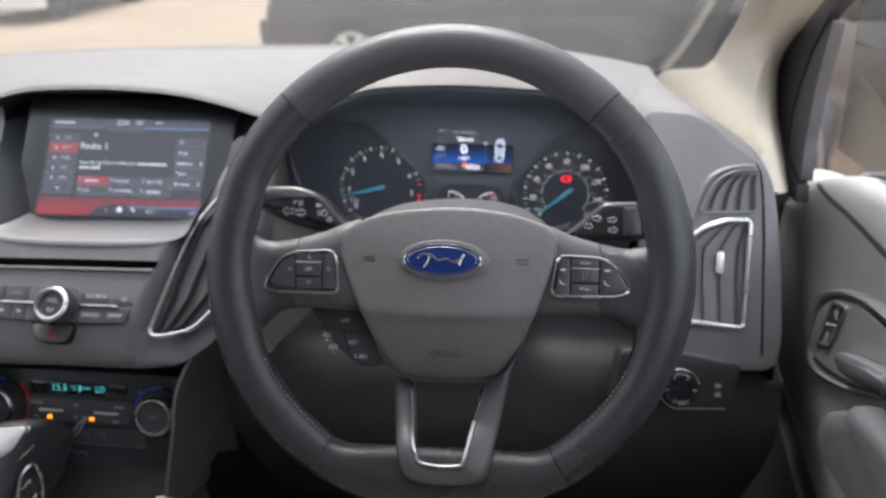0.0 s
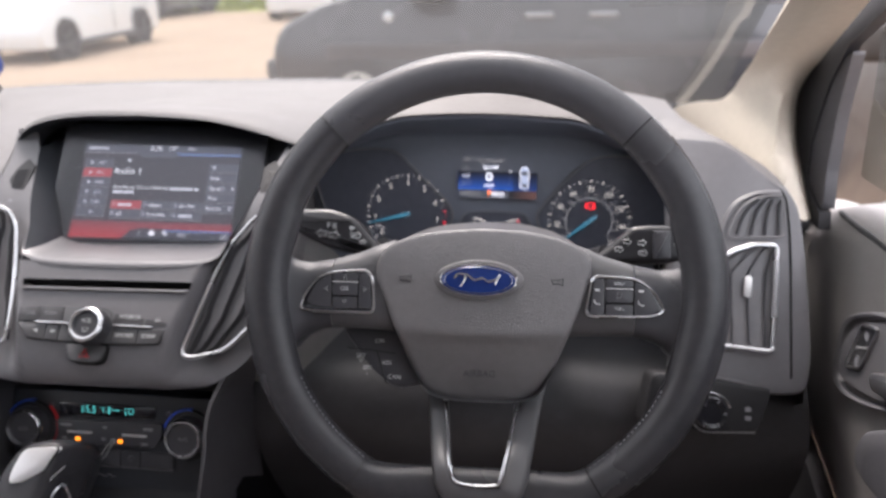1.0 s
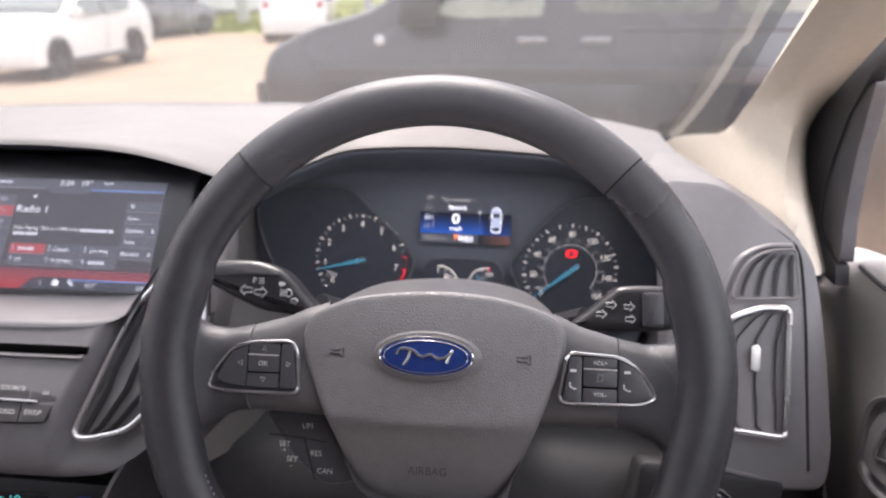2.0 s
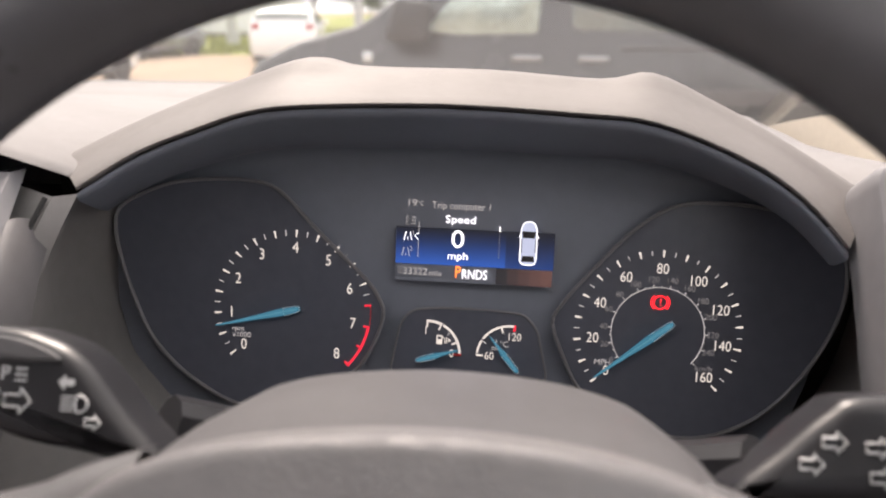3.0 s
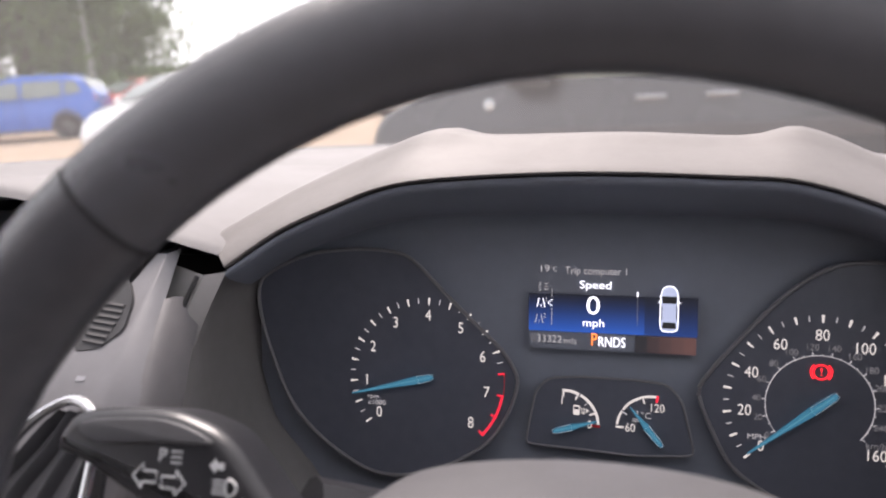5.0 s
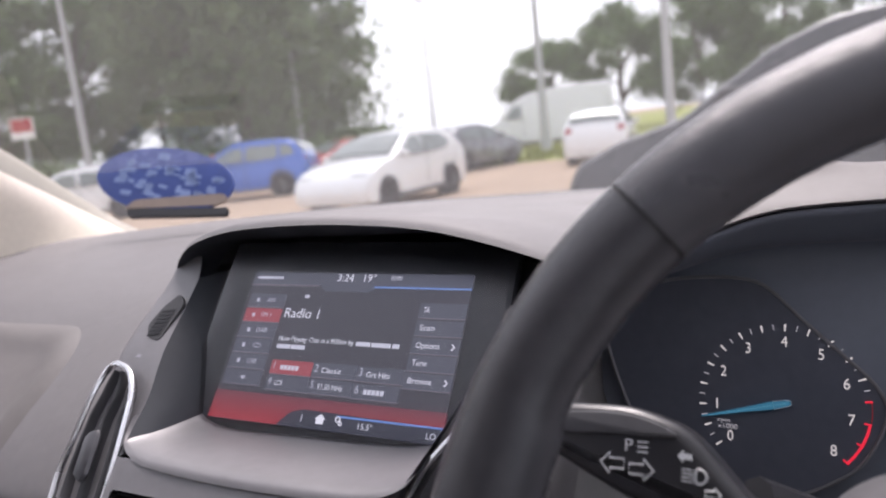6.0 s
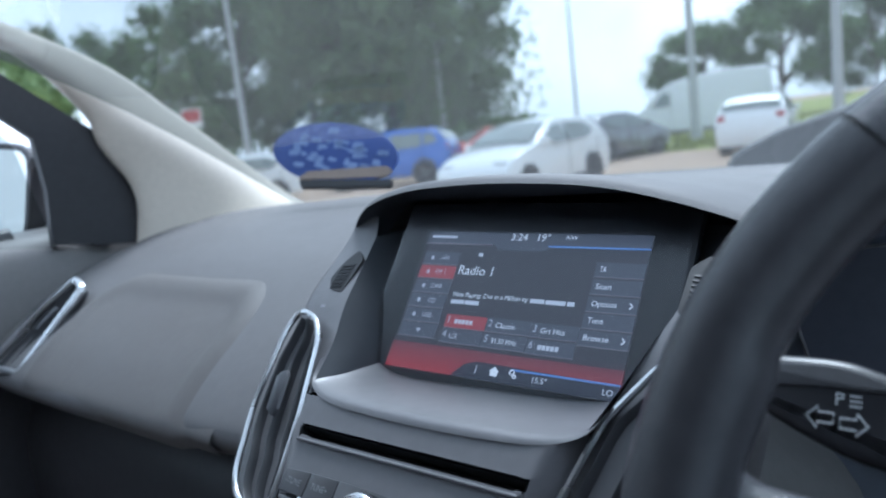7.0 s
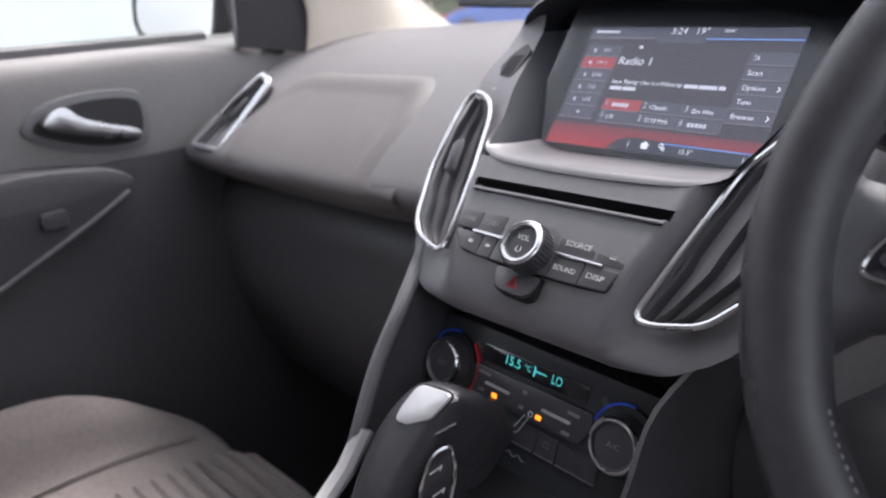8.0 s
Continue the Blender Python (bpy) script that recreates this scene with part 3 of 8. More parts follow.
part("armrest", dome(spline([(0.112, -0.036), (0.103, -0.028), (0.107, -0.012), (0.122, 0.002), (0.145, 0.018), (0.178, 0.038), (0.4, 0.085), (1.0, 0.10), (1.0, 0.03), (0.4, 0.03), (0.193, 0.006), (0.135, -0.024)], 5, True), RD, ((1.0, -0.01), (1.0, 0.018), (0.985, 0.026), (0.95, 0.031), (0.85, 0.033), (0.1, 0.034)), centre=(0.35, 0.035)), HARD, door_r, "", 60)
slab("pull_pocket", spline([(0.115, -0.034), (0.152, -0.048), (0.25, -0.085), (0.6, -0.15), (1.0, -0.16), (1.0, 0.04), (0.4, 0.035), (0.2, 0.01), (0.14, -0.02)], 4, True), RD, -0.03, 0.008, HARD, door_r, 0.004)
part("armrest_trim", tube([RD @ Vector((a, b, 0.011)) for a, b in ((0.112, -0.036), (0.132, -0.043), (0.152, -0.050), (0.25, -0.087), (0.6, -0.152))], 0.0022, seg=8), CHROME, door_r, "thin chrome line below the armrest")

side_glass(door_r, True)

# ---- dashboard ----
dash = thing("dashboard", (CX, 0.8, 0.7), "dark grey soft-grained dashboard with curved passenger panel", "dashboard")


def far_edge(x):
    k = min(1.0, abs(x - CX) / 0.66)
    return 1.225 - 0.20 * k ** 3


rows = []
for i in range(13):
    x = -1.055 + (0.235 + 1.055) * i / 12
    e = far_edge(x)
    d = 0.060 * max(0.0, min(1.0, (x - 0.16) / 0.18)) ** 1.5
    rows.append([(x, e + 0.02, 0.895 - d * 0.4), (x, e, 0.928 - d * 0.6), (x, e - 0.04, 0.933 - d * 0.8), (x, 0.94, 0.936 - d), (x, 0.88, 0.931 - d), (x, 0.85, 0.918 - d), (x, 0.84, 0.90 - d)])
part("top_panel", sheet(smooth_rows(rows, 3), 0.01), DASH, dash)
# passenger side: the pad rolls down towards the knees and tucks under
rows = []
for x, dy, dz in ((-1.06, 0.02, -0.006), (-1.03, 0.008, -0.002), (-0.95, 0.0, 0.0), (-0.80, -0.004, 0.002), (-0.65, 0.0, 0.004), (-0.55, 0.006, 0.006), (-0.47, 0.01, 0.006)):
    rows.append([(x, y + dy, z + dz) for y, z in ((0.90, 0.934), (0.82, 0.926), (0.74, 0.908), (0.67, 0.880), (0.615, 0.850), (0.578, 0.822), (0.566, 0.806), (0.575, 0.790), (0.605, 0.770), (0.65, 0.745))])
part("passenger_panel", sheet(smooth_rows(rows, 4), 0.01), DASH, dash)
# shallow field with a swollen border and rounded corners on the passenger panel
prof = spline([(0, 0.720, 0.899), (0, 0.67, 0.880), (0, 0.615, 0.850), (0, 0.578, 0.822), (0, 0.566, 0.806), (0, 0.575, 0.790)], 8)
grid = []
for i in range(45):
    x = -0.905 + 0.352 * i / 44
    row = []
    for k, p in enumerate(prof):
        s_ = 0.165 * k / (len(prof) - 1)
        lean = 0.06 * (s_ - 0.07)
        qx, qy = abs(x + 0.745 + lean * -1.2) - 0.128 + 0.03, abs(s_ - 0.105) - 0.075 + 0.03
        dist = math.hypot(max(qx, 0), max(qy, 0)) + min(max(qx, qy), 0) - 0.03
        dip = max(0.0, min(1.0, (dist + 0.007) / 0.012))
        swell = max(0.0, min(1.0, (0.028 - dist) / 0.020))
        tg = prof[min(k + 1, len(prof) - 1)] - prof[max(k - 1, 0)]
        out = Vector((0, tg.z, -tg.y)).normalized() * (-0.0040 + 0.0050 * swell * swell * (3 - 2 * swell) + 0.0036 * dip * dip * (3 - 2 * dip) * swell * max(0.0, min(1.0, (0.13 - s_) / 0.08)))
        row.append(Vector((x, p.y - 0.002, p.z + 0.003)) + out)
    grid.append(row)
part("raised_field", sheet(grid), HOOD, dash)
part("glovebox_lid", sheet(smooth_rows([[(x, 0.645, 0.772), (x, 0.605, 0.72), (x, 0.61, 0.60), (x, 0.66, 0.48), (x, 0.72, 0.40)] for x in (-1.05, -0.8, -0.47)], 3), 0.01), HARD, dash)
part("knee_panel", sheet(smooth_rows([[(x, 0.70, 0.735), (x, 0.62, 0.725), (x, 0.59, 0.67), (x, 0.62, 0.58), (x, 0.70, 0.45)] for x in (-0.24, -0.05, 0.15, 0.31)], 3), 0.01), HARD, dash)

# driver's end of the dash, with the side vents
VF = axes((0.25, 0.64, 0.85), (1, 0, 0), (0, 0.543, 0.84))
end = [(-0.075, 0.122), (-0.03, 0.119), (-0.010, 0.108), (0.012, 0.086), (0.027, 0.075), (0.038, 0.067), (0.0455, 0.050), (0.049, 0.009), (0.050, -0.043), (0.049, -0.095), (0.042, -0.124), (-0.075, -0.128)]
slab("end_panel", rounded(end, 0.012), VF, -0.03, 0.0, TRIM, dash, 0.006)
part("end_groove", tube(spline([VF @ Vector(p) for p in ((0.027, 0.070, -0.002), (0.0315, 0.060, 0.0005), (0.0335, 0.040, 0.0005), (0.0335, 0.0, 0.0005), (0.0315, -0.05, 0.0005), (0.029, -0.11, 0.0005))], 4), 0.0011, seg=6), SEAM, dash)
corner = [[(0.178, 0.752, 0.905), (0.198, 0.742, 0.930), (0.228, 0.714, 0.938), (0.256, 0.690, 0.922), (0.276, 0.678, 0.909), (0.292, 0.672, 0.893), (0.299, 0.668, 0.870)],
          [(0.180, 0.80, 0.905), (0.200, 0.80, 0.928), (0.236, 0.770, 0.935), (0.262, 0.745, 0.924), (0.284, 0.735, 0.910), (0.300, 0.725, 0.892), (0.308, 0.715, 0.865)],
          [(0.184, 0.90, 0.920), (0.207, 0.90, 0.925), (0.242, 0.875, 0.922), (0.270, 0.855, 0.908), (0.292, 0.840, 0.893), (0.308, 0.830, 0.880), (0.330, 0.81, 0.850)],
          [(0.188, 1.075, 0.922), (0.212, 1.07, 0.920), (0.242, 1.08, 0.906), (0.266, 1.05, 0.890), (0.288, 1.00, 0.876), (0.310, 0.96, 0.865), (0.345, 0.92, 0.845)]]
part("corner_panel", sheet(smooth_rows(corner, 4)), DASH, dash, "", 70)
part("end_side", sheet(smooth_rows([[(0.297, 0.678, 0.885), (0.2985, 0.640, 0.82), (0.2985, 0.605, 0.77), (0.291, 0.575, 0.735)], [(0.308, 0.715, 0.865), (0.309, 0.68, 0.80), (0.308, 0.65, 0.74), (0.300, 0.62, 0.70)], [(0.330, 0.81, 0.850), (0.335, 0.78, 0.78), (0.332, 0.74, 0.70), (0.325, 0.70, 0.62)]], 4)), BLACK, dash)
# black boards added behind the dash to hide gaps and stop light leaks
part("leak_backing", box((-0.26, 0.815, 0.68), (0.19, 0.825, 0.915)), BLACK, dash)
part("leak_backing", box((0.19, 0.815, 0.66), (0.33, 0.825, 0.860)), BLACK, dash)
part("leak_backing", box((-1.06, 0.735, 0.45), (-0.275, 0.745, 0.895)), BLACK, dash)

# ---- air vents ----
def vent(name, outline, m, count, tilt, label, tab=(0.48, 0.72, 0.0036), frame=0.0022, jut=0.0):
    """A framed opening with upright slats that lean with the frame, and a sliding tab."""
    o = thing(name, m @ Vector((0, 0, 0)), label, "air vent", "air vents in the dash")
    inner = [Vector(p[:2]) for p in outline]
    slab("housing", inner, m, -0.008, -0.005, BLACK, o)
    part("frame", tube([m @ Vector((p[0], p[1], 0.003)) for p in outline], frame, True, 8), CHROME, o, "satin chrome frame")
    ys = [p[1] for p in outline]
    for i in range(count):
        # each slat spans the outline at its own place, along the frame's length
        t = (i + 0.5) / count
        lo_y, hi_y = min(ys) + 0.004, max(ys) - 0.004
        pts = []
        for j in range(25):
            y = lo_y + (hi_y - lo_y) * j / 24
            cross = []
            k = len(outline)
            for q in range(k):
                p0, p1 = outline[q], outline[(q + 1) % k]
                if (p0[1] - y) * (p1[1] - y) < 0:
                    cross.append(p0[0] + (p1[0] - p0[0]) * (y - p0[1]) / (p1[1] - p0[1]))
            if len(cross) >= 2:
                a, b = min(cross), max(cross)
                pts.append((a + (b - a) * t, y))
        bent = []
        for j, (x, y) in enumerate(pts):
            u = j / (len(pts) - 1)
            jog = jut * (max(0.0, min(1.0, (u - 0.24) / 0.10)) - max(0.0, min(1.0, (u - 0.76) / 0.10)))
            bent.append((x - jog, y))
        rows = [[m @ Vector((x + tilt, y, -0.0050)), m @ Vector((x, y, 0.0012)), m @ Vector((x + 0.0006, y, 0.0019)), m @ Vector((x + 0.0014, y, 0.0012)), m @ Vector((x + 0.0014 + tilt, y, -0.0050))] for x, y in bent]
        part("slat", sheet(rows), SLAT, o)
        if tab and i == count // 2:
            n = len(bent) - 1
            a, b = bent[int(n * tab[0])], bent[int(n * tab[1])]
            part("tab", tube([m @ Vector((a[0] - tab[2] * 0.2, a[1], 0.0030)), m @ Vector((a[0], a[1] + 0.002, 0.0036)), m @ Vector((b[0], b[1] - 0.002, 0.0036)), m @ Vector((b[0] - tab[2] * 0.2, b[1], 0.0030))], [tab[2] * 0.8, tab[2], tab[2], tab[2] * 0.8], seg=10, squash=0.55, up=m.col[2].to_3d()), SILVER if name == "side_vent" else BUTTON, o, "small slider tab")
    return o


dv = [(-0.046, -0.081), (0.012, -0.087), (0.0205, 0.013), (0.001, 0.0135), (-0.021, 0.006), (-0.044, -0.012)]
VFo = VF @ Matrix.Translation((0, 0, 0.002))
vent("side_vent", rounded(dv, 0.006), VFo, 4, 0.0015, "chrome-framed upright driver side air vent", frame=0.0026, tab=(0.50, 0.74, 0.0036), jut=0.0014)
uv = rounded([(-0.024, 0.019), (-0.019, 0.034), (-0.011, 0.048), (0.0, 0.0565), (0.013, 0.0605), (0.028, 0.061), (0.0285, 0.021)], 0.005)
uo = vent("demister_vent", uv, VFo, 4, 0.004, "small black window demister vent above the side vent", tab=(), frame=0.0012)
for ch in uo.children:
    if ch.name.startswith("frame"):
        ch.data.materials[0] = TRIM
part("hooded_lip", tube([VF @ Vector((p[0], p[1], 0.001)) for p in spline([(-0.031, 0.014), (-0.027, 0.031), (-0.018, 0.0495), (-0.006, 0.0595), (0.010, 0.0645), (0.026, 0.0650)], 4)], 0.0030, seg=8, squash=0.7), TRIM, uo, "soft hood round the small vent")

PF = axes((-0.935, 0.612, 0.853), (0.97, 0.22, 0.0), (-0.05, 0.70, 0.72))
vent("passenger_vent", rounded([(-0.048, -0.050), (0.010, -0.056), (0.037, 0.048), (0.018, 0.060), (-0.016, 0.012)], 0.006), PF, 3, 0.003, "chrome-framed tapering passenger side air vent", frame=0.0045)

# headlamp switch below the side vent
lamp_sw = thing("light_switch", (0.21, 0.56, 0.73), "round black headlamp switch with chrome ring", "switch")
LS = axes((0.205, 0.566, 0.733), (1, 0, 0), (0, 0.43, 0.9))
slab("panel", rounded([(-0.06, -0.022), (0.045, -0.0205), (0.058, 0.02), (-0.05, 0.030)], 0.008), LS, -0.04, 0.0, BLACK, lamp_sw, 0.003)
KC = LS @ Matrix.Translation((0.001, -0.004, 0))
part("knob", lathe(((0.0155, 0.0), (0.0150, 0.009), (0.0135, 0.0105), (0.0105, 0.0100), (0.0095, 0.0085), (0.0, 0.0085)), KC, 28), GLOSS, lamp_sw)
part("ring", tube([KC @ Vector((0.0180 * math.cos(a), 0.0180 * math.sin(a), 0.005)) for a in [radians(15 + 6 * i) for i in range(19)]], [0.0004] + [0.0011] * 17 + [0.0004], seg=6), CHROME, lamp_sw, "chrome arc over the knob")
part("lower_ring", tube([KC @ Vector((0.0180 * math.cos(a), 0.0180 * math.sin(a), 0.004)) for a in [radians(205 + 6 * i) for i in range(11)]] + [KC @ Vector((0.02, -0.0172, 0.003)), KC @ Vector((0.040, -0.0165, 0.003))], 0.0006, seg=6), CHROME, lamp_sw, "thin chrome line below the knob")
for a in range(6):
    slab("mark", rect(-0.0018, -0.0006, 0.0018, 0.0006), KC @ Matrix.Rotation(a * 1.047, 4, "Z") @ Matrix.Translation((0.0120, 0, 0)), 0.0104, 0.0108, DIM, lamp_sw)
for y in (-0.0005, -0.0085):
    slab("mark", rect(0.033, y - 0.002, 0.038, y + 0.002, 0.001), LS, 0.0, 0.0010, DIM, lamp_sw)
part("edge_strip", tube([VF @ Vector(p) for p in ((-0.060, -0.109, 0.000), (-0.041, -0.111, 0.000), (-0.015, -0.1155, 0.000), (0.008, -0.1195, -0.001))], [0.0022, 0.0022, 0.0018, 0.0006], seg=6), TRIM, lamp_sw, "satin lip above the switch")

# ---- instrument hood and cluster ----
MOUTH = [(-0.182, 0.707, 0.928), (-0.158, 0.722, 0.943), (-0.130, 0.732, 0.954), (-0.105, 0.737, 0.962), (-0.075, 0.740, 0.965), (-0.010, 0.742, 0.966), (0.055, 0.740, 0.963), (0.090, 0.736, 0.960), (0.130, 0.730, 0.945), (0.154, 0.720, 0.930), (0.172, 0.707, 0.911)]
RIDGE = [(-0.205, 0.735, 0.936), (-0.170, 0.775, 0.955), (-0.125, 0.80, 0.973), (-0.086, 0.80, 0.985), (-0.056, 0.80, 0.980), (0.013, 0.80, 0.9785), (0.070, 0.80, 0.9745), (0.096, 0.80, 0.9785), (0.128, 0.795, 0.9645), (0.160, 0.775, 0.9475), (0.195, 0.745, 0.926)]
hood = thing("instrument_hood", (0.0, 0.8, 0.95), "grained grey hood over the instrument cluster", "hood")
outer = [(p[0] * 1.05, p[1] + 0.10, p[2] - 0.035) for p in RIDGE]
back = [(p[0] * 1.15, 1.02, 0.905) for p in RIDGE]
lip = [(p[0], p[1] - 0.001, p[2] + 0.003) for p in MOUTH]
mid = [tuple((Vector(p) * 0.5 + Vector(q) * 0.5) + Vector((0, -0.002, 0.0035))) for p, q in zip(MOUTH, RIDGE)]
skin = smooth_rows([MOUTH, lip, mid, RIDGE, outer, back], 4)
part("front_slope", sheet(skin[:13]), HOOD, hood)
part("top_cover", sheet(skin[12:]), HOOD, hood)


def face_y(z):
    return 0.778 + 0.2 * (z - 0.84)


cluster = thing("instrument_cluster", (0.0085, 0.78, 0.84), "black instrument cluster with two dials and a lit display", "gauge cluster")
mouth_in = [(p[0], p[1] + 0.001, p[2] - 0.001) for p in MOUTH]
lip_in = [(p[0] * 1.01, p[1] + 0.004, p[2] - 0.006) for p in MOUTH]
top_in = [(p[0] * 1.09, p[1] * 0.42 + 0.58 * 0.796, p[2] - 0.024) for p in MOUTH]
mid_in = [(p[0] * 1.14, face_y(0.915) + 0.002, 0.916 + (p[2] - 0.95) * 0.7) for p in MOUTH]
low_in = [(p[0] * 1.17, face_y(0.85) + 0.002, 0.85 + (p[2] - 0.95) * 0.4) for p in MOUTH]
bot_in = [(p[0] * 1.0, face_y(0.755) + 0.002, 0.755) for p in MOUTH]
part("face", sheet(smooth_rows([mouth_in, lip_in, top_in, mid_in, low_in, bot_in], 3)), SHROUD, cluster, "smooth dark shroud round the dials", 80)
CF = axes((0.0, face_y(0.84) - 0.004, 0.84), (1, 0, -0.019), (0, 0.196, 0.98))
TACH = [(-0.209, 0.0447), (-0.2065, 0.0558), (-0.195, 0.064), (-0.1736, 0.0724), (-0.148, 0.0756), (-0.1259, 0.0753), (-0.1102, 0.0704), (-0.0914, 0.0522), (-0.0727, 0.0346), (-0.0571, 0.020), (-0.0492, 0.0081), (-0.0481, -0.0011), (-0.0533, -0.0169), (-0.0624, -0.0316), (-0.0748, -0.0418), (-0.092, -0.0515), (-0.113, -0.0580), (-0.134, -0.0578), (-0.152, -0.0499), (-0.1716, -0.0365), (-0.1879, -0.018), (-0.1991, 0.0071), (-0.2063, 0.0291)]
SPEED = [(0.0494, 0.0019), (0.0541, 0.0136), (0.0672, 0.0305), (0.0875, 0.0538), (0.1049, 0.0679), (0.1197, 0.0735), (0.1408, 0.0745), (0.1649, 0.0722), (0.1864, 0.0649), (0.2025, 0.0518), (0.2069, 0.0381), (0.2058, 0.0192), (0.1976, -0.0036), (0.1832, -0.0271), (0.1664, -0.0447), (0.146, -0.0560), (0.125, -0.0600), (0.102, -0.0560), (0.082, -0.0470), (0.0666, -0.0351), (0.0576, -0.0191)]


def spot(centre, radius, angle):
    return centre[0] + radius * math.cos(angle), centre[1] + radius * math.sin(angle)


def bar_at(c, r0, r1, angle, w, w2=None):
    """A tick from radius r0 to r1 about c, as wide as w outside and w2 inside."""
    d, s = Vector((math.cos(angle), math.sin(angle))), Vector((-math.sin(angle), math.cos(angle)))
    v = Vector(c)
    w2 = w if w2 is None else w2
    return [v + d * r0 + s * w2 / 2, v + d * r0 - s * w2 / 2, v + d * r1 - s * w / 2, v + d * r1 + s * w / 2]


def arc_strip(c, r0, r1, a0, a1, n=20):
    o = [spot(c, r1, a0 + (a1 - a0) * i / n) for i in range(n + 1)]
    return [Vector(p) for p in o + [spot(c, r0, a1 + (a0 - a1) * i / n) for i in range(n + 1)]]


def fit_words(text, x0, x1, y, cap, m, material, parent, h, name="lettering"):
    """Lettering of a given cap height, drawn out to run from x0 to x1."""
    bm = words(text, cap / 0.69, Matrix.Identity(4), 0, 0, 0)
    lo, hi = min(v.co.x for v in bm.verts), max(v.co.x for v in bm.verts)
    k = (x1 - x0) / (hi - lo)
    bmesh.ops.transform(bm, matrix=m @ Matrix.Translation((x0 - lo * k, y, h)) @ Matrix.Diagonal((k, 1, 1, 1)), verts=bm.verts)
    return part(name, bm, material, parent)


def dial(name, outline, label):
    o = spline(outline, 3, True)
    d = slab(name, o, CF, -0.002, 0.0012, FACE, cluster, 0.0, label)
    part("dial_rim", tube([CF @ Vector((p[0], p[1], 0.0018)) for p in o], 0.0011, True, 8), TRIM, d, "thin raised grey rim")
    return d


def ticks(d, c, angles, r0, r1, w, material, w2=None, h=0.0012):
    for a in angles:
        slab("tick", bar_at(c, r0, r1, a, w, w2), CF, h, h + 0.0006, material, d)


def numerals(d, c, items, r, size, material, wide=0.84):
    for text, a in items:
        x, y = spot(c, r, a)
        label_on(text, size, CF, x, y, material, d, 0.0018, "numeral", wide=wide)


def needle(d, c, angle, tail, length, w):
    """A pointed blade, broadest just before its pivot, with a pale bevelled butt."""
    def cut(r, k):
        return bar_at(c, r, r, angle, w * k)[:2]
    stations = [cut(-tail, 0.50), cut(-tail + 0.0022, 0.86), cut(0.0045, 1.0), cut(length * 0.45, 0.56), cut(length, 0.12)]
    o = [s[0] for s in stations] + [s[1] for s in stations[::-1]]
    n = slab("needle", o, CF, 0.003, 0.0042, LIT_N, d, 0.0, "translucent blue pointer")
    hub = [s[0] for s in stations[:3]] + [s[1] for s in stations[2::-1]]
    part("pointer_edge", tube([CF @ Vector((p[0], p[1], 0.0043)) for p in hub], 0.00022, True, 5), PRINT, n, "pale edge of the pointer's butt")
    slab("pointer_ridge", [cut(-tail + 0.002, 0.16)[0], cut(-tail + 0.002, 0.16)[1], cut(length * 0.9, 0.05)[1], cut(length * 0.9, 0.05)[0]], CF, 0.004, 0.0045, LIT_T2, n)


TC = (-0.1018, 0.0012)
tach = dial("tachometer", TACH, "black rev counter with white figures")
t0, t8 = radians(218), radians(-42.5)
tangles = [t0 + (t8 - t0) * i / 8 for i in range(9)]
ticks(tach, TC, [t0 + (t8 - t0) * i / 16 for i in range(13)], 0.0428, 0.0470, 0.0012, LIT_W, 0.0006)
ticks(tach, TC, [t0 + (t8 - t0) * (i + 0.5) / 16 for i in range(13)], 0.0436, 0.0468, 0.0005, LIT_D)
slab("red_zone", arc_strip(TC, 0.0452, 0.0466, t0 + (t8 - t0) * 7.0 / 8, t8, 16), CF, 0.0012, 0.0018, LIT_DR, tach, 0.0, "red arc of the rev limit")
slab("red_zone", arc_strip(TC, 0.0462, 0.0466, t0 + (t8 - t0) * 6.5 / 8, t0 + (t8 - t0) * 7.0 / 8, 8), CF, 0.0012, 0.0018, RED, tach)
ticks(tach, TC, [t0 + (t8 - t0) * i / 16 for i in (13, 14, 15, 16)], 0.0430, 0.0468, 0.0010, LIT_DR)
numerals(tach, TC, [(str(i), a) for i, a in enumerate(tangles)], 0.0366, 0.0092, LIT_W)
fit_words("rpm", -0.1378, -0.1308, -0.0119, 0.0028, CF, LIT_D, tach, 0.0018)
fit_words("x1000", -0.1378, -0.1265, -0.0156, 0.0030, CF, LIT_D, tach, 0.0018)
needle(tach, TC, radians(194.5), 0.0050, 0.0470, 0.0046)

SC = (0.1081, 0.0003)
speed = dial("speedometer", SPEED, "black speedometer with white figures in mph")
s0, s16 = radians(221), radians(-42)
sangles = [s0 + (s16 - s0) * i / 8 for i in range(9)]
ticks(speed, SC, [s0 + (s16 - s0) * i / 16 for i in range(17)], 0.0428, 0.0468, 0.0013, LIT_W, 0.0007)
ticks(speed, SC, [s0 + (s16 - s0) * (i + 0.5) / 16 for i in range(16)], 0.0436, 0.0464, 0.0005, LIT_D)
numerals(speed, SC, [(str(20 * i), a) for i, a in enumerate(sangles)], 0.0362, 0.0084, LIT_W)
k0, k260 = radians(215.5), radians(-38.5)
slab("inner_ring", arc_strip(SC, 0.0256, 0.0260, radians(219), radians(-40), 40), CF, 0.0012, 0.0018, LIT_D, speed)
ticks(speed, SC, [k0 + (k260 - k0) * i / 26 for i in range(0, 27, 2)], 0.0258, 0.0276, 0.0005, LIT_D)
ticks(speed, SC, [k0 + (k260 - k0) * i / 26 for i in range(1, 26, 2)], 0.0258, 0.0266, 0.0004, LIT_D)
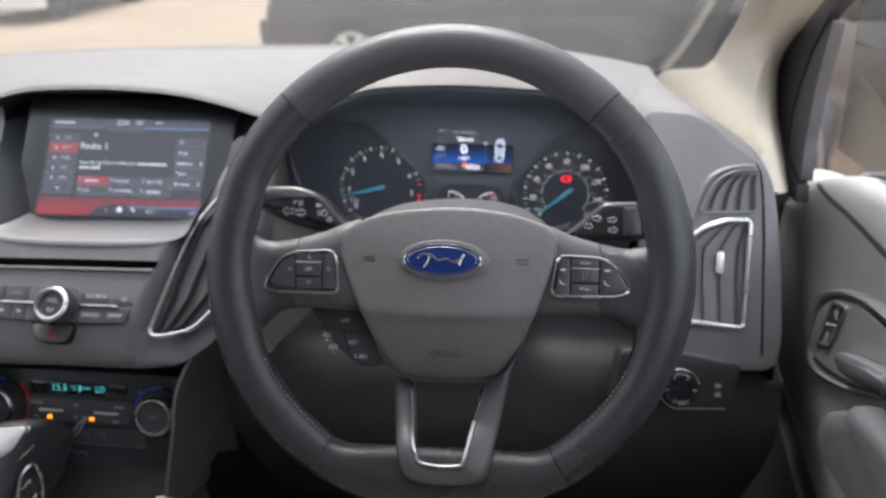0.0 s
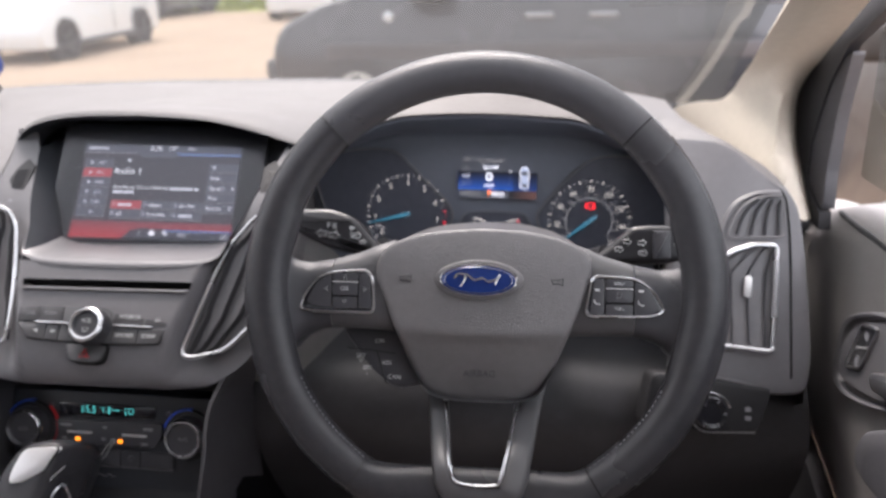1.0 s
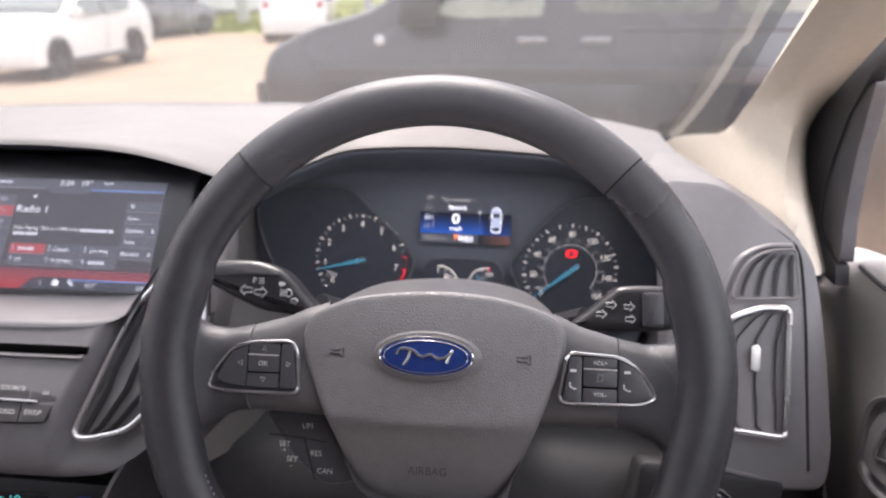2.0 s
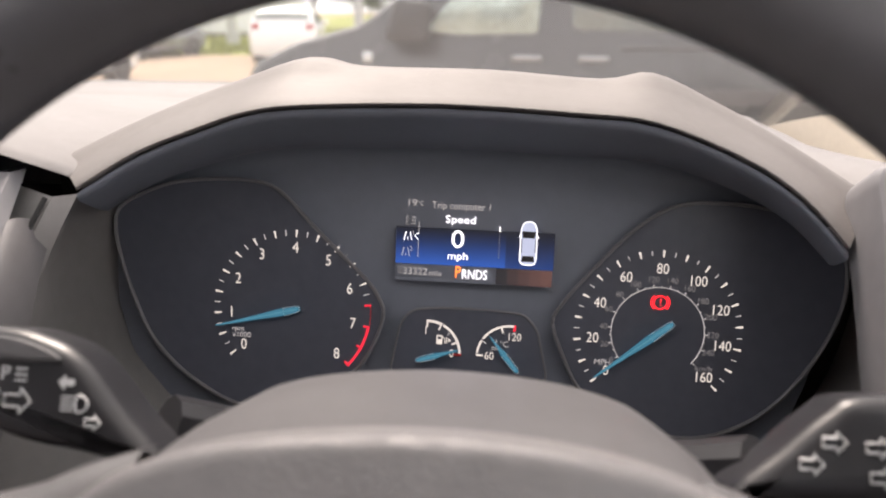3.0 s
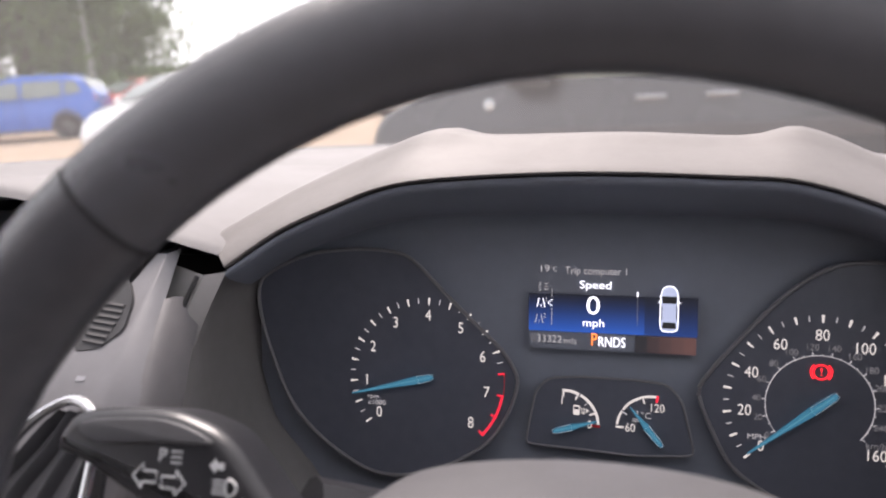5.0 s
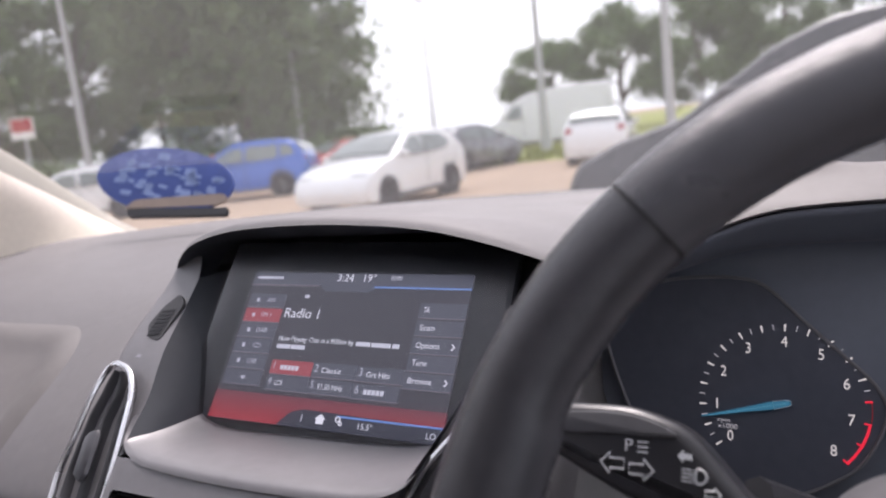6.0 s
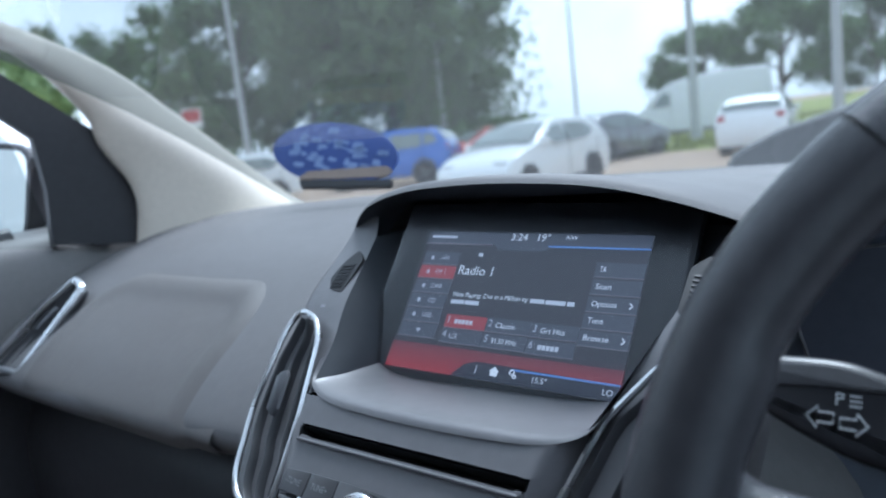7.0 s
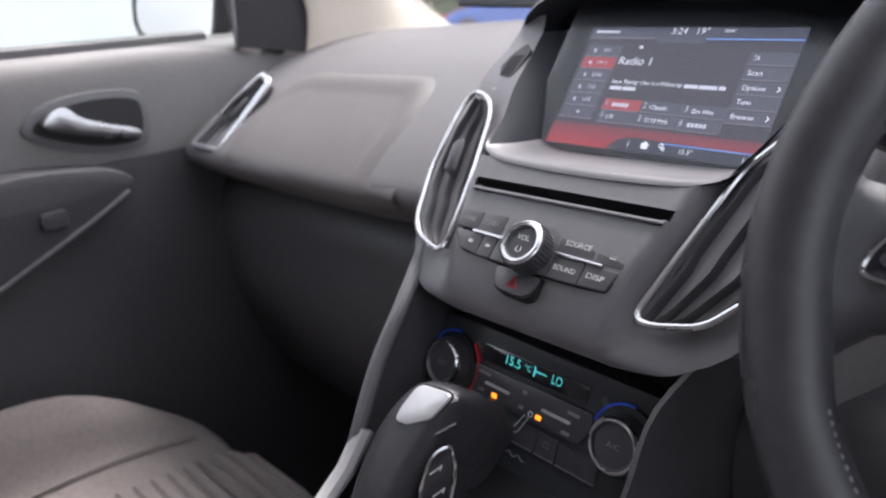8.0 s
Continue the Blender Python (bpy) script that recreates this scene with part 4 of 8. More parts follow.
numerals(speed, SC, [(str(20 * i), k0 + (k260 - k0) * i / 13) for i in range(0, 13)], 0.0303, 0.0050, LIT_K, 0.92)
fit_words("MPH", 0.0742, 0.0830, -0.0186, 0.0031, CF, LIT_D, speed, 0.0018)
fit_words("km/h", 0.1302, 0.1396, -0.0188, 0.0030, CF, LIT_K, speed, 0.0018)
BW = (0.1085, 0.0176)
warn = slab("brake_warning", arc_strip(BW, 0.0034, 0.0040, 0, 6.2831, 28), CF, 0.0012, 0.0018, LIT_R, speed, 0.0, "lit red brake warning lamp")
for k in (-1, 1):
    slab("bracket", arc_strip(BW, 0.0046, 0.0053, (0 if k > 0 else math.pi) - 0.8, (0 if k > 0 else math.pi) + 0.8, 10), CF, 0.0012, 0.0018, LIT_R, warn)
label_on("!", 0.0058, CF, BW[0], BW[1], LIT_R, warn, 0.0019, "mark")
needle(speed, SC, radians(219.2), 0.0102, 0.0440, 0.0046)

# fuel and temperature gauges in their own frame below the display
go = rounded([(-0.0429, -0.0313), (-0.0376, -0.0021), (-0.0308, 0.0055), (-0.0142, 0.0074), (0.0157, 0.0074), (0.0335, 0.0061), (0.0412, -0.0025), (0.0478, -0.0300), (0.0462, -0.0325), (0.0172, -0.0348), (-0.0131, -0.0336), (-0.0400, -0.0329)], 0.0045)
gauge = slab("fuel_and_temperature_gauge", go, CF, -0.002, 0.0008, FACE, cluster)
part("gauge_rim", tube([CF @ Vector((p[0], p[1], 0.0010)) for p in go], 0.0007, True, 6), TRIM, gauge, "thin grey rim")
FC, HC = (-0.0215, -0.0195), (0.0258, -0.0198)
for a0, a1 in ((90, 66), (62, 24), (20, 2)):
    slab("scale", arc_strip(FC, 0.0180, 0.0194, radians(a0), radians(a1), 6), CF, 0.0008, 0.0014, LIT_W, gauge)
ticks(gauge, FC, [radians(a) for a in (92, 66, 22)], 0.0150, 0.0194, 0.0009, LIT_W, h=0.0008)
ticks(gauge, FC, [radians(44)], 0.0155, 0.0190, 0.0004, LIT_D, h=0.0008)
ticks(gauge, FC, [radians(-1)], 0.0150, 0.0196, 0.0012, RED, h=0.0008)
for a0, a1 in ((174, 150), (146, 108), (104, 84)):
    slab("scale", arc_strip(HC, 0.0180, 0.0192, radians(a0), radians(a1), 6), CF, 0.0008, 0.0014, LIT_W, gauge)
ticks(gauge, HC, [radians(a) for a in (178, 106)], 0.0150, 0.0192, 0.0009, LIT_W, h=0.0008)
ticks(gauge, HC, [radians(150)], 0.0155, 0.0190, 0.0005, LIT_D, h=0.0008)
ticks(gauge, HC, [radians(82)], 0.0158, 0.0194, 0.0013, LIT_DR, h=0.0008)
for text, x, y in (("1", -0.0228, -0.0066), ("0", -0.0074, -0.0193), ("60", 0.0143, -0.0193), ("120", 0.0281, -0.0075)):
    label_on(text, 0.0066, CF, x, y, LIT_W, gauge, 0.0014, "numeral", wide=0.85)
label_on("\u00b0C", 0.0050, CF, 0.0226, -0.0120, LIT_D, gauge, 0.0014)
for dy in (0.0, 0.0012):
    part("coolant_mark", tube([CF @ Vector((0.0155 + 0.0006 * i, -0.0142 - dy + 0.0004 * math.sin(i * 1.3), 0.0012)) for i in range(9)], 0.00022, seg=4), LIT_D, gauge)
part("coolant_mark", tube([CF @ Vector((0.0180, -0.0138, 0.0012)), CF @ Vector((0.0180, -0.0095, 0.0012))], 0.0003, seg=4), LIT_D, gauge)
pump = slab("pump_symbol", rect(-0.0165, -0.0142, -0.0130, -0.0088, 0.0005), CF, 0.0008, 0.0014, LIT_W, gauge)
slab("pump_window", rect(-0.0159, -0.0110, -0.0136, -0.0095), CF, 0.0014, 0.0016, FACE, pump)
part("hose", tube([CF @ Vector((x, y, 0.0012)) for x, y in ((-0.0130, -0.0100), (-0.0118, -0.0104), (-0.0116, -0.0135), (-0.0106, -0.0135), (-0.0106, -0.0098))], 0.00028, seg=4), LIT_W, pump)
slab("side_mark", [Vector((-0.0096, -0.0104)), Vector((-0.0096, -0.0128)), Vector((-0.0080, -0.0116))], CF, 0.0008, 0.0014, LIT_W, pump)
needle(gauge, (-0.0215, -0.0220), radians(17), 0.0064, 0.0190, 0.0036)
needle(gauge, (0.0258, -0.0210), radians(130), 0.0084, 0.0180, 0.0036)

# the lit display between the dials
lcd = slab("display", rect(-0.0420, 0.0222, 0.0482, 0.0530, 0.001), CF, -0.002, 0.0004, SHROUD, cluster, 0.0, "lit trip computer display")
for i in range(14):
    a, b = 0.0322 + i * 0.0015, 0.0322 + (i + 1) * 0.0015
    k = (1 - i / 14) ** 1.7
    for x0, x1, f in ((-0.0420, 0.0207, 1.0), (0.0207, 0.0480, 0.42)):
        band = glow("display_blue", (0.008 * k * f + 0.006, 0.062 * k * f + 0.007, 0.30 * k * f + 0.012), 0.17)
        slab("blue_band", rect(x0, a, x1, b), CF, 0.0002, 0.0009, band, lcd)
for i in range(5):
    x0 = 0.016 + i * 0.0063
    slab("brown_band", rect(x0, 0.0227, x0 + 0.0063, 0.0318), CF, 0.0002, 0.0009, glow("display_brown", (0.010 + 0.010 * i, 0.010 + 0.004 * i, 0.012 + 0.003 * i), 0.3), lcd)
for text, x0, x1, y, cap, mtl in (("19", -0.0362, -0.0312, 0.0665, 0.0040, LIT_D), ("\u00b0C", -0.0306, -0.0272, 0.0664, 0.0028, LIT_D), ("Trip computer 1", -0.0226, 0.0110, 0.0658, 0.0042, LIT_D), ("Speed", -0.0144, 0.0028, 0.0580, 0.0042, LIT_S), ("0", -0.0102, -0.0030, 0.0469, 0.0100, LIT_S), ("mph", -0.0120, -0.0006, 0.0376, 0.0042, LIT_S), ("0", -0.0404, -0.0378, 0.0278, 0.0040, LIT_K), ("33322", -0.0372, -0.0234, 0.0277, 0.0040, LIT_D), ("mls", -0.0222, -0.0153, 0.0271, 0.0030, LIT_D), ("RNDS", -0.0034, 0.0109, 0.0273, 0.0054, LIT_S), ("P", -0.0072, -0.0042, 0.0283, 0.0068, LIT_O)):
    fit_words(text, x0, x1, y, cap, CF, mtl, lcd, 0.0012 if y < 0.051 else -0.0040)
for i, z in enumerate((0.0580, 0.0563, 0.0546)):
    slab("menu_line", rect(-0.0342, z, -0.0318, z + 0.0004), CF, -0.0046, -0.0040, LIT_D, lcd)
    outline_box = [Vector((-0.0372, z - 0.0004)), Vector((-0.0360, z - 0.0004)), Vector((-0.0360, z + 0.0008)), Vector((-0.0372, z + 0.0008))]
    part("menu_box", tube([CF @ Vector((p.x, p.y, -0.0040)) for p in outline_box], 0.00016, True, 4), LIT_D, lcd)
for x, z, mtl in ((-0.0352, 0.0480, LIT_S), (-0.0362, 0.0389, LIT_D)):
    for k in (-1, 1):
        part("road_mark", tube([CF @ Vector((x + k * 0.0022, z - 0.0024, 0.0012)), CF @ Vector((x + k * 0.0011, z + 0.0024, 0.0012))], 0.00028, seg=4), mtl, lcd)
    part("road_mark", tube([CF @ Vector((x, z - 0.0022, 0.0012)), CF @ Vector((x, z - 0.0006, 0.0012))], 0.0002, seg=4), mtl, lcd)
    label_on("1" if mtl is LIT_S else "2", 0.0034, CF, x + 0.0030, z + 0.0018, LIT_D, lcd, 0.0012, "mark")
part("selected_mark", tube([CF @ Vector((-0.0290, 0.0501, 0.0012)), CF @ Vector((-0.0312, 0.0481, 0.0012)), CF @ Vector((-0.0290, 0.0461, 0.0012))], 0.0003, seg=4), LIT_S, lcd)
for y0, y1 in ((0.0360, 0.0452), (0.0512, 0.0560)):
    slab("menu_rule", rect(-0.0293, y0, -0.0290, y1), CF, 0.0004, 0.0012, LIT_D, lcd)
for i in range(9):
    slab("slider_rule", rect(0.0168, 0.0375 + i * 0.0020, 0.0171, 0.0391 + i * 0.0020), CF, 0.0004, 0.0012, LIT_K, lcd)
slab("slider_mark", rect(0.0166, 0.0530, 0.0173, 0.0556), CF, 0.0004, 0.0013, LIT_S, lcd)
IX = 0.0334
car_icon = rounded([(IX - 0.0046, 0.0364), (IX - 0.0030, 0.0347), (IX + 0.0030, 0.0347), (IX + 0.0046, 0.0364), (IX + 0.0046, 0.0470), (IX + 0.0044, 0.0555), (IX + 0.0026, 0.0592), (IX - 0.0026, 0.0592), (IX - 0.0044, 0.0555), (IX - 0.0046, 0.0470)], 0.0026)
icon = slab("car_symbol", car_icon, CF, 0.0004, 0.0010, glow("symbol_blue", (0.27, 0.32, 0.44), 0.21), lcd)
for pts in (((-0.0034, 0.0500), (0.0034, 0.0500), (0.0040, 0.0538), (-0.0040, 0.0538)), ((-0.0036, 0.0365), (0.0036, 0.0365), (0.0032, 0.0398), (-0.0032, 0.0398)), ((-0.0042, 0.0410), (-0.0036, 0.0415), (-0.0036, 0.0490), (-0.0042, 0.0500)), ((0.0036, 0.0415), (0.0042, 0.0410), (0.0042, 0.0500), (0.0036, 0.0490))):
    slab("symbol_glass", rounded([(IX + x, y) for x, y in pts], 0.0005), CF, 0.0010, 0.0013, BLACK, icon)
for k in (-1, 1):
    slab("mirror_mark", [Vector((IX + k * 0.0045, 0.0505)), Vector((IX + k * 0.0060, 0.0500)), Vector((IX + k * 0.0045, 0.0520))], CF, 0.0006, 0.0012, LIT_S, icon)
part("symbol_edge", tube([CF @ Vector((p[0], p[1], 0.001)) for p in car_icon], 0.00028, True, 4), LIT_S, icon)
part("lamp_speck", lathe(((0.0010, 0.0), (0.0008, 0.0012), (0.0, 0.0014)), CF @ Matrix.Translation((0.190, -0.0504, 0.0)), 10), PRINT, cluster, "tiny pale stud beside the speedometer")

# cheeks beside the cluster
cheek = thing("binnacle_cheek", (-0.18, 0.70, 0.85), "dark grey cheek panel beside the instrument cluster", "trim panel", "cheeks beside the cluster")
rows = [[(-0.222, 0.715, 0.930), (-0.224, 0.672, 0.89), (-0.232, 0.63, 0.84), (-0.24, 0.60, 0.78), (-0.24, 0.60, 0.72)],
        [(-0.192, 0.703, 0.926), (-0.203, 0.668, 0.884), (-0.211, 0.625, 0.835), (-0.213, 0.597, 0.78), (-0.21, 0.59, 0.72)],
        [(-0.181, 0.706, 0.927), (-0.198, 0.694, 0.888), (-0.202, 0.675, 0.835), (-0.188, 0.655, 0.78), (-0.175, 0.64, 0.72)],
        [(-0.192, 0.735, 0.927), (-0.217, 0.738, 0.884), (-0.213, 0.735, 0.82), (-0.176, 0.72, 0.78), (-0.155, 0.70, 0.72)],
        [(-0.196, 0.80, 0.93), (-0.2125, 0.80, 0.885), (-0.206, 0.80, 0.82), (-0.17, 0.78, 0.77), (-0.15, 0.76, 0.72)]]
# the brightened plastic stands in for light on the cheek
part("cheek_panel", sheet([spline(r, 4) for r in rows]), BRIGHT_DASH, cheek)
part("cheek_groove", tube(spline([(-0.194, 0.7005, 0.926), (-0.205, 0.6655, 0.884), (-0.213, 0.622, 0.835), (-0.215, 0.594, 0.78)], 4), 0.0012, seg=6), SEAM, cheek)
cheek2 = thing("binnacle_cheek", (0.19, 0.70, 0.85), "dark grey cheek panel beside the instrument cluster", "trim panel", "cheeks beside the cluster")
rows2 = [[(0.010 - p[0], p[1], p[2] - 0.016) for p in r] for r in rows]
part("cheek_panel", sheet([spline(r, 4) for r in rows2]), BRIGHT_DASH, cheek2)

# ---- steering column, stalks ----
column = thing("steering_column", (0, 0.62, 0.80), "black plastic steering column shroud", "steering column")
part("shroud", dome(rect(-0.062, -0.06, 0.062, 0.035, 0.025), axes((0, 0.70, 0.785), (1, 0, 0), (0, 0.4354, 0.9)), ((1.05, -0.05), (1.05, 0.05), (0.98, 0.08), (0.9, 0.10))), BLACK, column)

SF = axes((-0.14, 0.588, 0.888), (1, 0, 0), (0, 0.4354, 0.9))
def sp(x, z, f=SF, ox=-0.14, oz=0.888):
    return x - ox, (z - oz) / 0.9


stalk_l = thing("indicator_stalk", (-0.10, 0.60, 0.88), "black indicator stalk printed with white arrows", "stalk", "stalks on the column")
so = [sp(-0.182, 0.906), sp(-0.150, 0.9085), sp(-0.133, 0.906), sp(-0.119, 0.900), sp(-0.102, 0.884), sp(-0.085, 0.868), sp(-0.115, 0.872), sp(-0.142, 0.876), sp(-0.178, 0.890), sp(-0.190, 0.894)]
slab("lever", spline(so, 4, True), SF, -0.024, 0.0, STALK, stalk_l, 0.006, seg=4)
part("arm", tube([(-0.10, 0.612, 0.866), (-0.07, 0.64, 0.842), (-0.04, 0.67, 0.82)], 0.010, seg=10), STALK, stalk_l)
slab("top_face", spline([sp(-0.178, 0.903), sp(-0.150, 0.9055), sp(-0.133, 0.903), sp(-0.125, 0.8985), sp(-0.15, 0.898), sp(-0.172, 0.897)], 4, True), SF, -0.004, 0.0012, HARD, stalk_l, 0.001)
def arrow(x, y, s, d):
    return [Vector((x + d * p * s, y + q * s)) for p, q in ((1, 0), (0.3, 0.75), (0.3, 0.35), (-0.7, 0.35), (-0.7, -0.35), (0.3, -0.35), (0.3, -0.75))]
def outline_mark(name, pts, m, h, parent, material=PRINT, r=0.00045):
    return part(name, tube([m @ Vector((p[0], p[1], h)) for p in pts], r, True, 5), material, parent)
ax, ay = sp(-0.144, 0.8885)
outline_mark("arrow_mark", arrow(ax - 0.0045, ay - 0.0008, 0.0055, -1), SF, 0.0004, stalk_l)
outline_mark("arrow_mark", arrow(ax + 0.0055, ay - 0.0022, 0.0055, 1), SF, 0.0004, stalk_l)
label_on("P", 0.0068, SF, ax + 0.001, ay + 0.0065, PRINT, stalk_l, 0.0004, "mark")
for i in range(3):
    slab("beam_mark", rect(ax + 0.0045, ay + 0.0042 + i * 0.0019, ax + 0.0085, ay + 0.0048 + i * 0.0019), SF, 0.0, 0.0005, PRINT, stalk_l)
lx, ly = sp(-0.1165, 0.8865)
outline_mark("lamp_mark", [Vector((lx + 0.0025 * math.cos(a) * (1.3 if math.cos(a) > 0 else 0.4), ly + 0.0028 * math.sin(a))) for a in [i * 0.5236 for i in range(12)]], SF, 0.0004, stalk_l)
for i in range(4):
    slab("beam_mark", rect(lx - 0.006, ly - 0.0024 + i * 0.0014, lx - 0.0018, ly - 0.0018 + i * 0.0014), SF, 0.0, 0.0005, PRINT, stalk_l)
slab("arrow_mark", arrow(lx - 0.0045, ly + 0.0068, 0.0032, -1), SF, 0.0, 0.0005, PRINT, stalk_l)
outline_mark("arrow_mark", arrow(lx + 0.005, ly - 0.0058, 0.0032, 1), SF, 0.0004, stalk_l)

RF = axes((0.15, 0.594, 0.882), (1, 0, 0), (0, 0.4354, 0.9))
stalk_r = thing("wiper_stalk", (0.12, 0.60, 0.88), "black wiper stalk with ribbed collar and white marks", "stalk", "stalks on the column")
def rp(x, z):
    return x - 0.15, (z - 0.882) / 0.9
so = [rp(0.095, 0.866), rp(0.111, 0.880), rp(0.125, 0.891), rp(0.136, 0.896), rp(0.173, 0.896), rp(0.186, 0.888), rp(0.186, 0.875), rp(0.170, 0.868), rp(0.152, 0.866), rp(0.128, 0.866)]
slab("lever", spline(so, 4, True), RF, -0.024, 0.0, STALK, stalk_r, 0.006, seg=4)
part("arm", tube([(0.11, 0.612, 0.862), (0.075, 0.64, 0.838), (0.04, 0.67, 0.82)], 0.010, seg=10), STALK, stalk_r)
slab("collar", rect(-0.002, -0.014, 0.013, 0.011, 0.002), RF, -0.012, 0.0035, BUTTON, stalk_r, 0.002)
for x, z in ((-0.032, -0.006), (-0.025, 0.001), (-0.012, 0.000), (-0.011, -0.009)):
    outline_mark("wiper_mark", arrow(x, z, 0.0042, 1), RF, 0.0004, stalk_r)
for i in range(3):
    slab("spray_mark", rect(0.0165 + i * 0.0028, -0.002, 0.0178 + i * 0.0028, 0.003), RF, 0.0, 0.0006, PRINT, stalk_r)

# ---- steering wheel ----
W = axes((0.0, 0.5035, 0.8755), (1, 0, 0), (0, 0.4354, 0.9))
wheel = thing("steering_wheel", (0.0, 0.51, 0.70), "black leather steering wheel with three spokes", "steering wheel")


def rim_ring(a, grow=1.0, seg=18):
    """One cross-section of the rim at angle a; the bottom is broader and reaches further in."""
    chord = 0.1400 / max(0.2, -math.sin(a)) if math.sin(a) < -0.5 else 1.0
    low = max(0.0, min(1.0, (0.1595 - chord) / 0.017))
    grip = math.exp(-((math.cos(a) ** 2 - 0.93) / 0.10) ** 2) * (1 if math.sin(a) < 0.35 else 0)
    soft = 1 / (1 + math.exp((chord - 0.1595) / 0.004))
    inner, outer = 0.1595 * (1 - soft) + min(chord, 0.175) * soft - 0.003 * grip, 0.1937
    mid, half = (inner + outer) / 2, (outer - inner) / 2
    out = []
    for j in range(seg):
        b = 2 * math.pi * j / seg
        r = mid + half * grow * math.cos(b)
        h = -0.004 - 0.0005 * low + 0.0155 * grow * math.sin(b) * (1 - 0.12 * low)
        out.append(W @ Vector((r * math.cos(a), r * math.sin(a), h)))
    return out


def rim_span(a0, a1, n, grow=1.0):
    rows = [rim_ring(a0 + (a1 - a0) * i / n, grow) for i in range(n + 1)]
    return sheet(rows, close=True)


SEAMS = [radians(a) for a in (46, 134, 238, 302)]
spans = [(SEAMS[0], SEAMS[1], 40, LEATHER, "matt black leather"), (SEAMS[1], SEAMS[2], 44, WORN, "worn shiny black leather"), (SEAMS[2], SEAMS[3], 30, WORN, "worn shiny black leather"), (SEAMS[3] - 2 * math.pi, SEAMS[0], 44, WORN, "worn shiny black leather")]
for a0, a1, n, mtl, lab in spans:
    part("rim_section", rim_span(a0 + 0.004, a1 - 0.004, n), mtl, wheel, lab, 60)
for a in SEAMS:
    part("rim_seam", rim_span(a - 0.005, a + 0.005, 2, 0.965), SEAM, wheel, "dark stitched joint of the leather")
# stitching along the inside of the lower rim
st = bmesh.new()
for a in [radians(208 + i * 1.5) for i in range(20)] + [radians(303 + i * 1.5) for i in range(20)]:
    low = rim_ring(a)
    low2 = rim_ring(a + 0.012)
    tube([low[8], low2[8]], 0.0006, seg=4, bm=st)
tagged(part("stitching", st, DIM, wheel, "grey stitches along the inner rim"), kind="stuff")

PADO = spline([(-0.086, 0.010), (-0.082, 0.028), (-0.066, 0.039), (-0.040, 0.046), (0.002, 0.0495), (0.042, 0.047), (0.070, 0.040), (0.086, 0.030), (0.089, 0.014), (0.080, -0.015), (0.070, -0.042), (0.058, -0.072), (0.047, -0.088), (0.030, -0.093), (0.0, -0.094), (-0.026, -0.093), (-0.044, -0.087), (-0.055, -0.070), (-0.067, -0.040), (-0.077, -0.015)], 4, True)
levels = [(0.97, -0.045), (1.0, -0.028), (1.0, -0.0155), (0.994, -0.0130), (0.98, -0.0112), (0.955, -0.0098)] + [(s, -0.0022 - 0.0070 * ((s - 0.02) / 0.9) ** 2.2) for s in [0.92 - 0.03 * i for i in range(30)]]
pad = dome(PADO, Matrix.Identity(4), levels, centre=(0.001, -0.01))
for v in pad.verts:
    k = max(0.0, min(1.0, (-0.034 - v.co.y - 0.0012 * math.cos(v.co.x * 20)) / 0.009))
    v.co.z -= 0.0045 * k * k * (3 - 2 * k) + 0.46 * max(0.0, -0.040 - v.co.y)
bmesh.ops.transform(pad, matrix=W, verts=pad.verts)
part("airbag_cover", pad, PAD, wheel, "grained grey airbag cover", 60)
part("badge_bed", lathe(((0.036, -0.006), (0.0355, -0.0015), (0.033, 0.0), (0.0, -0.0005)), W @ Matrix.Translation((-0.0005, 0.0065, 0)) @ Matrix.Diagonal((1, 0.46, 1, 1)), 48), PAD, wheel)
badge = part("badge", lathe(((0.0305, -0.002), (0.0305, 0.0015), (0.029, 0.0028), (0.020, 0.0032), (0.0, 0.0034)), W @ Matrix.Translation((-0.0005, 0.0065, 0)) @ Matrix.Diagonal((1, 0.41, 1, 1)), 56), BLUE, wheel, "blue oval badge with chrome edge")
part("badge_edge", tube([W @ Vector((-0.0005 + 0.0300 * math.cos(i * 0.1122), 0.0065 + 0.0123 * math.sin(i * 0.1122), 0.0022)) for i in range(56)], 0.0009, True, 6), CHROME, badge)
part("badge_line", tube([W @ Vector((-0.0005 + 0.0270 * math.cos(i * 0.1122), 0.0065 + 0.0104 * math.sin(i * 0.1122), 0.0032)) for i in range(56)], 0.0003, True, 5), CHROME, badge)
flow = [(-0.019, 0.0015), (-0.016, 0.005), (-0.009, 0.0045), (-0.003, 0.0005), (0.003, 0.002), (0.008, -0.0005), (0.013, 0.001), (0.0175, 0.004)]
part("badge_flourish", tube([W @ Vector((x - 0.0005, 0.0060 + y, 0.0036)) for x, y in spline(flow, 5)], 0.0011, seg=6), CHROME, badge, "chrome flourish across the badge")
part("badge_flourish", tube([W @ Vector((x - 0.0005, 0.0060 + y, 0.0036)) for x, y in spline([(-0.014, -0.005), (-0.011, 0.0), (-0.010, 0.005)], 5)], 0.0010, seg=6), CHROME, badge)
part("badge_flourish", tube([W @ Vector((x - 0.0005, 0.0060 + y, 0.0036)) for x, y in spline([(0.0135, -0.003), (0.015, 0.001), (0.017, 0.0055)], 5)], 0.0010, seg=6), CHROME, badge)
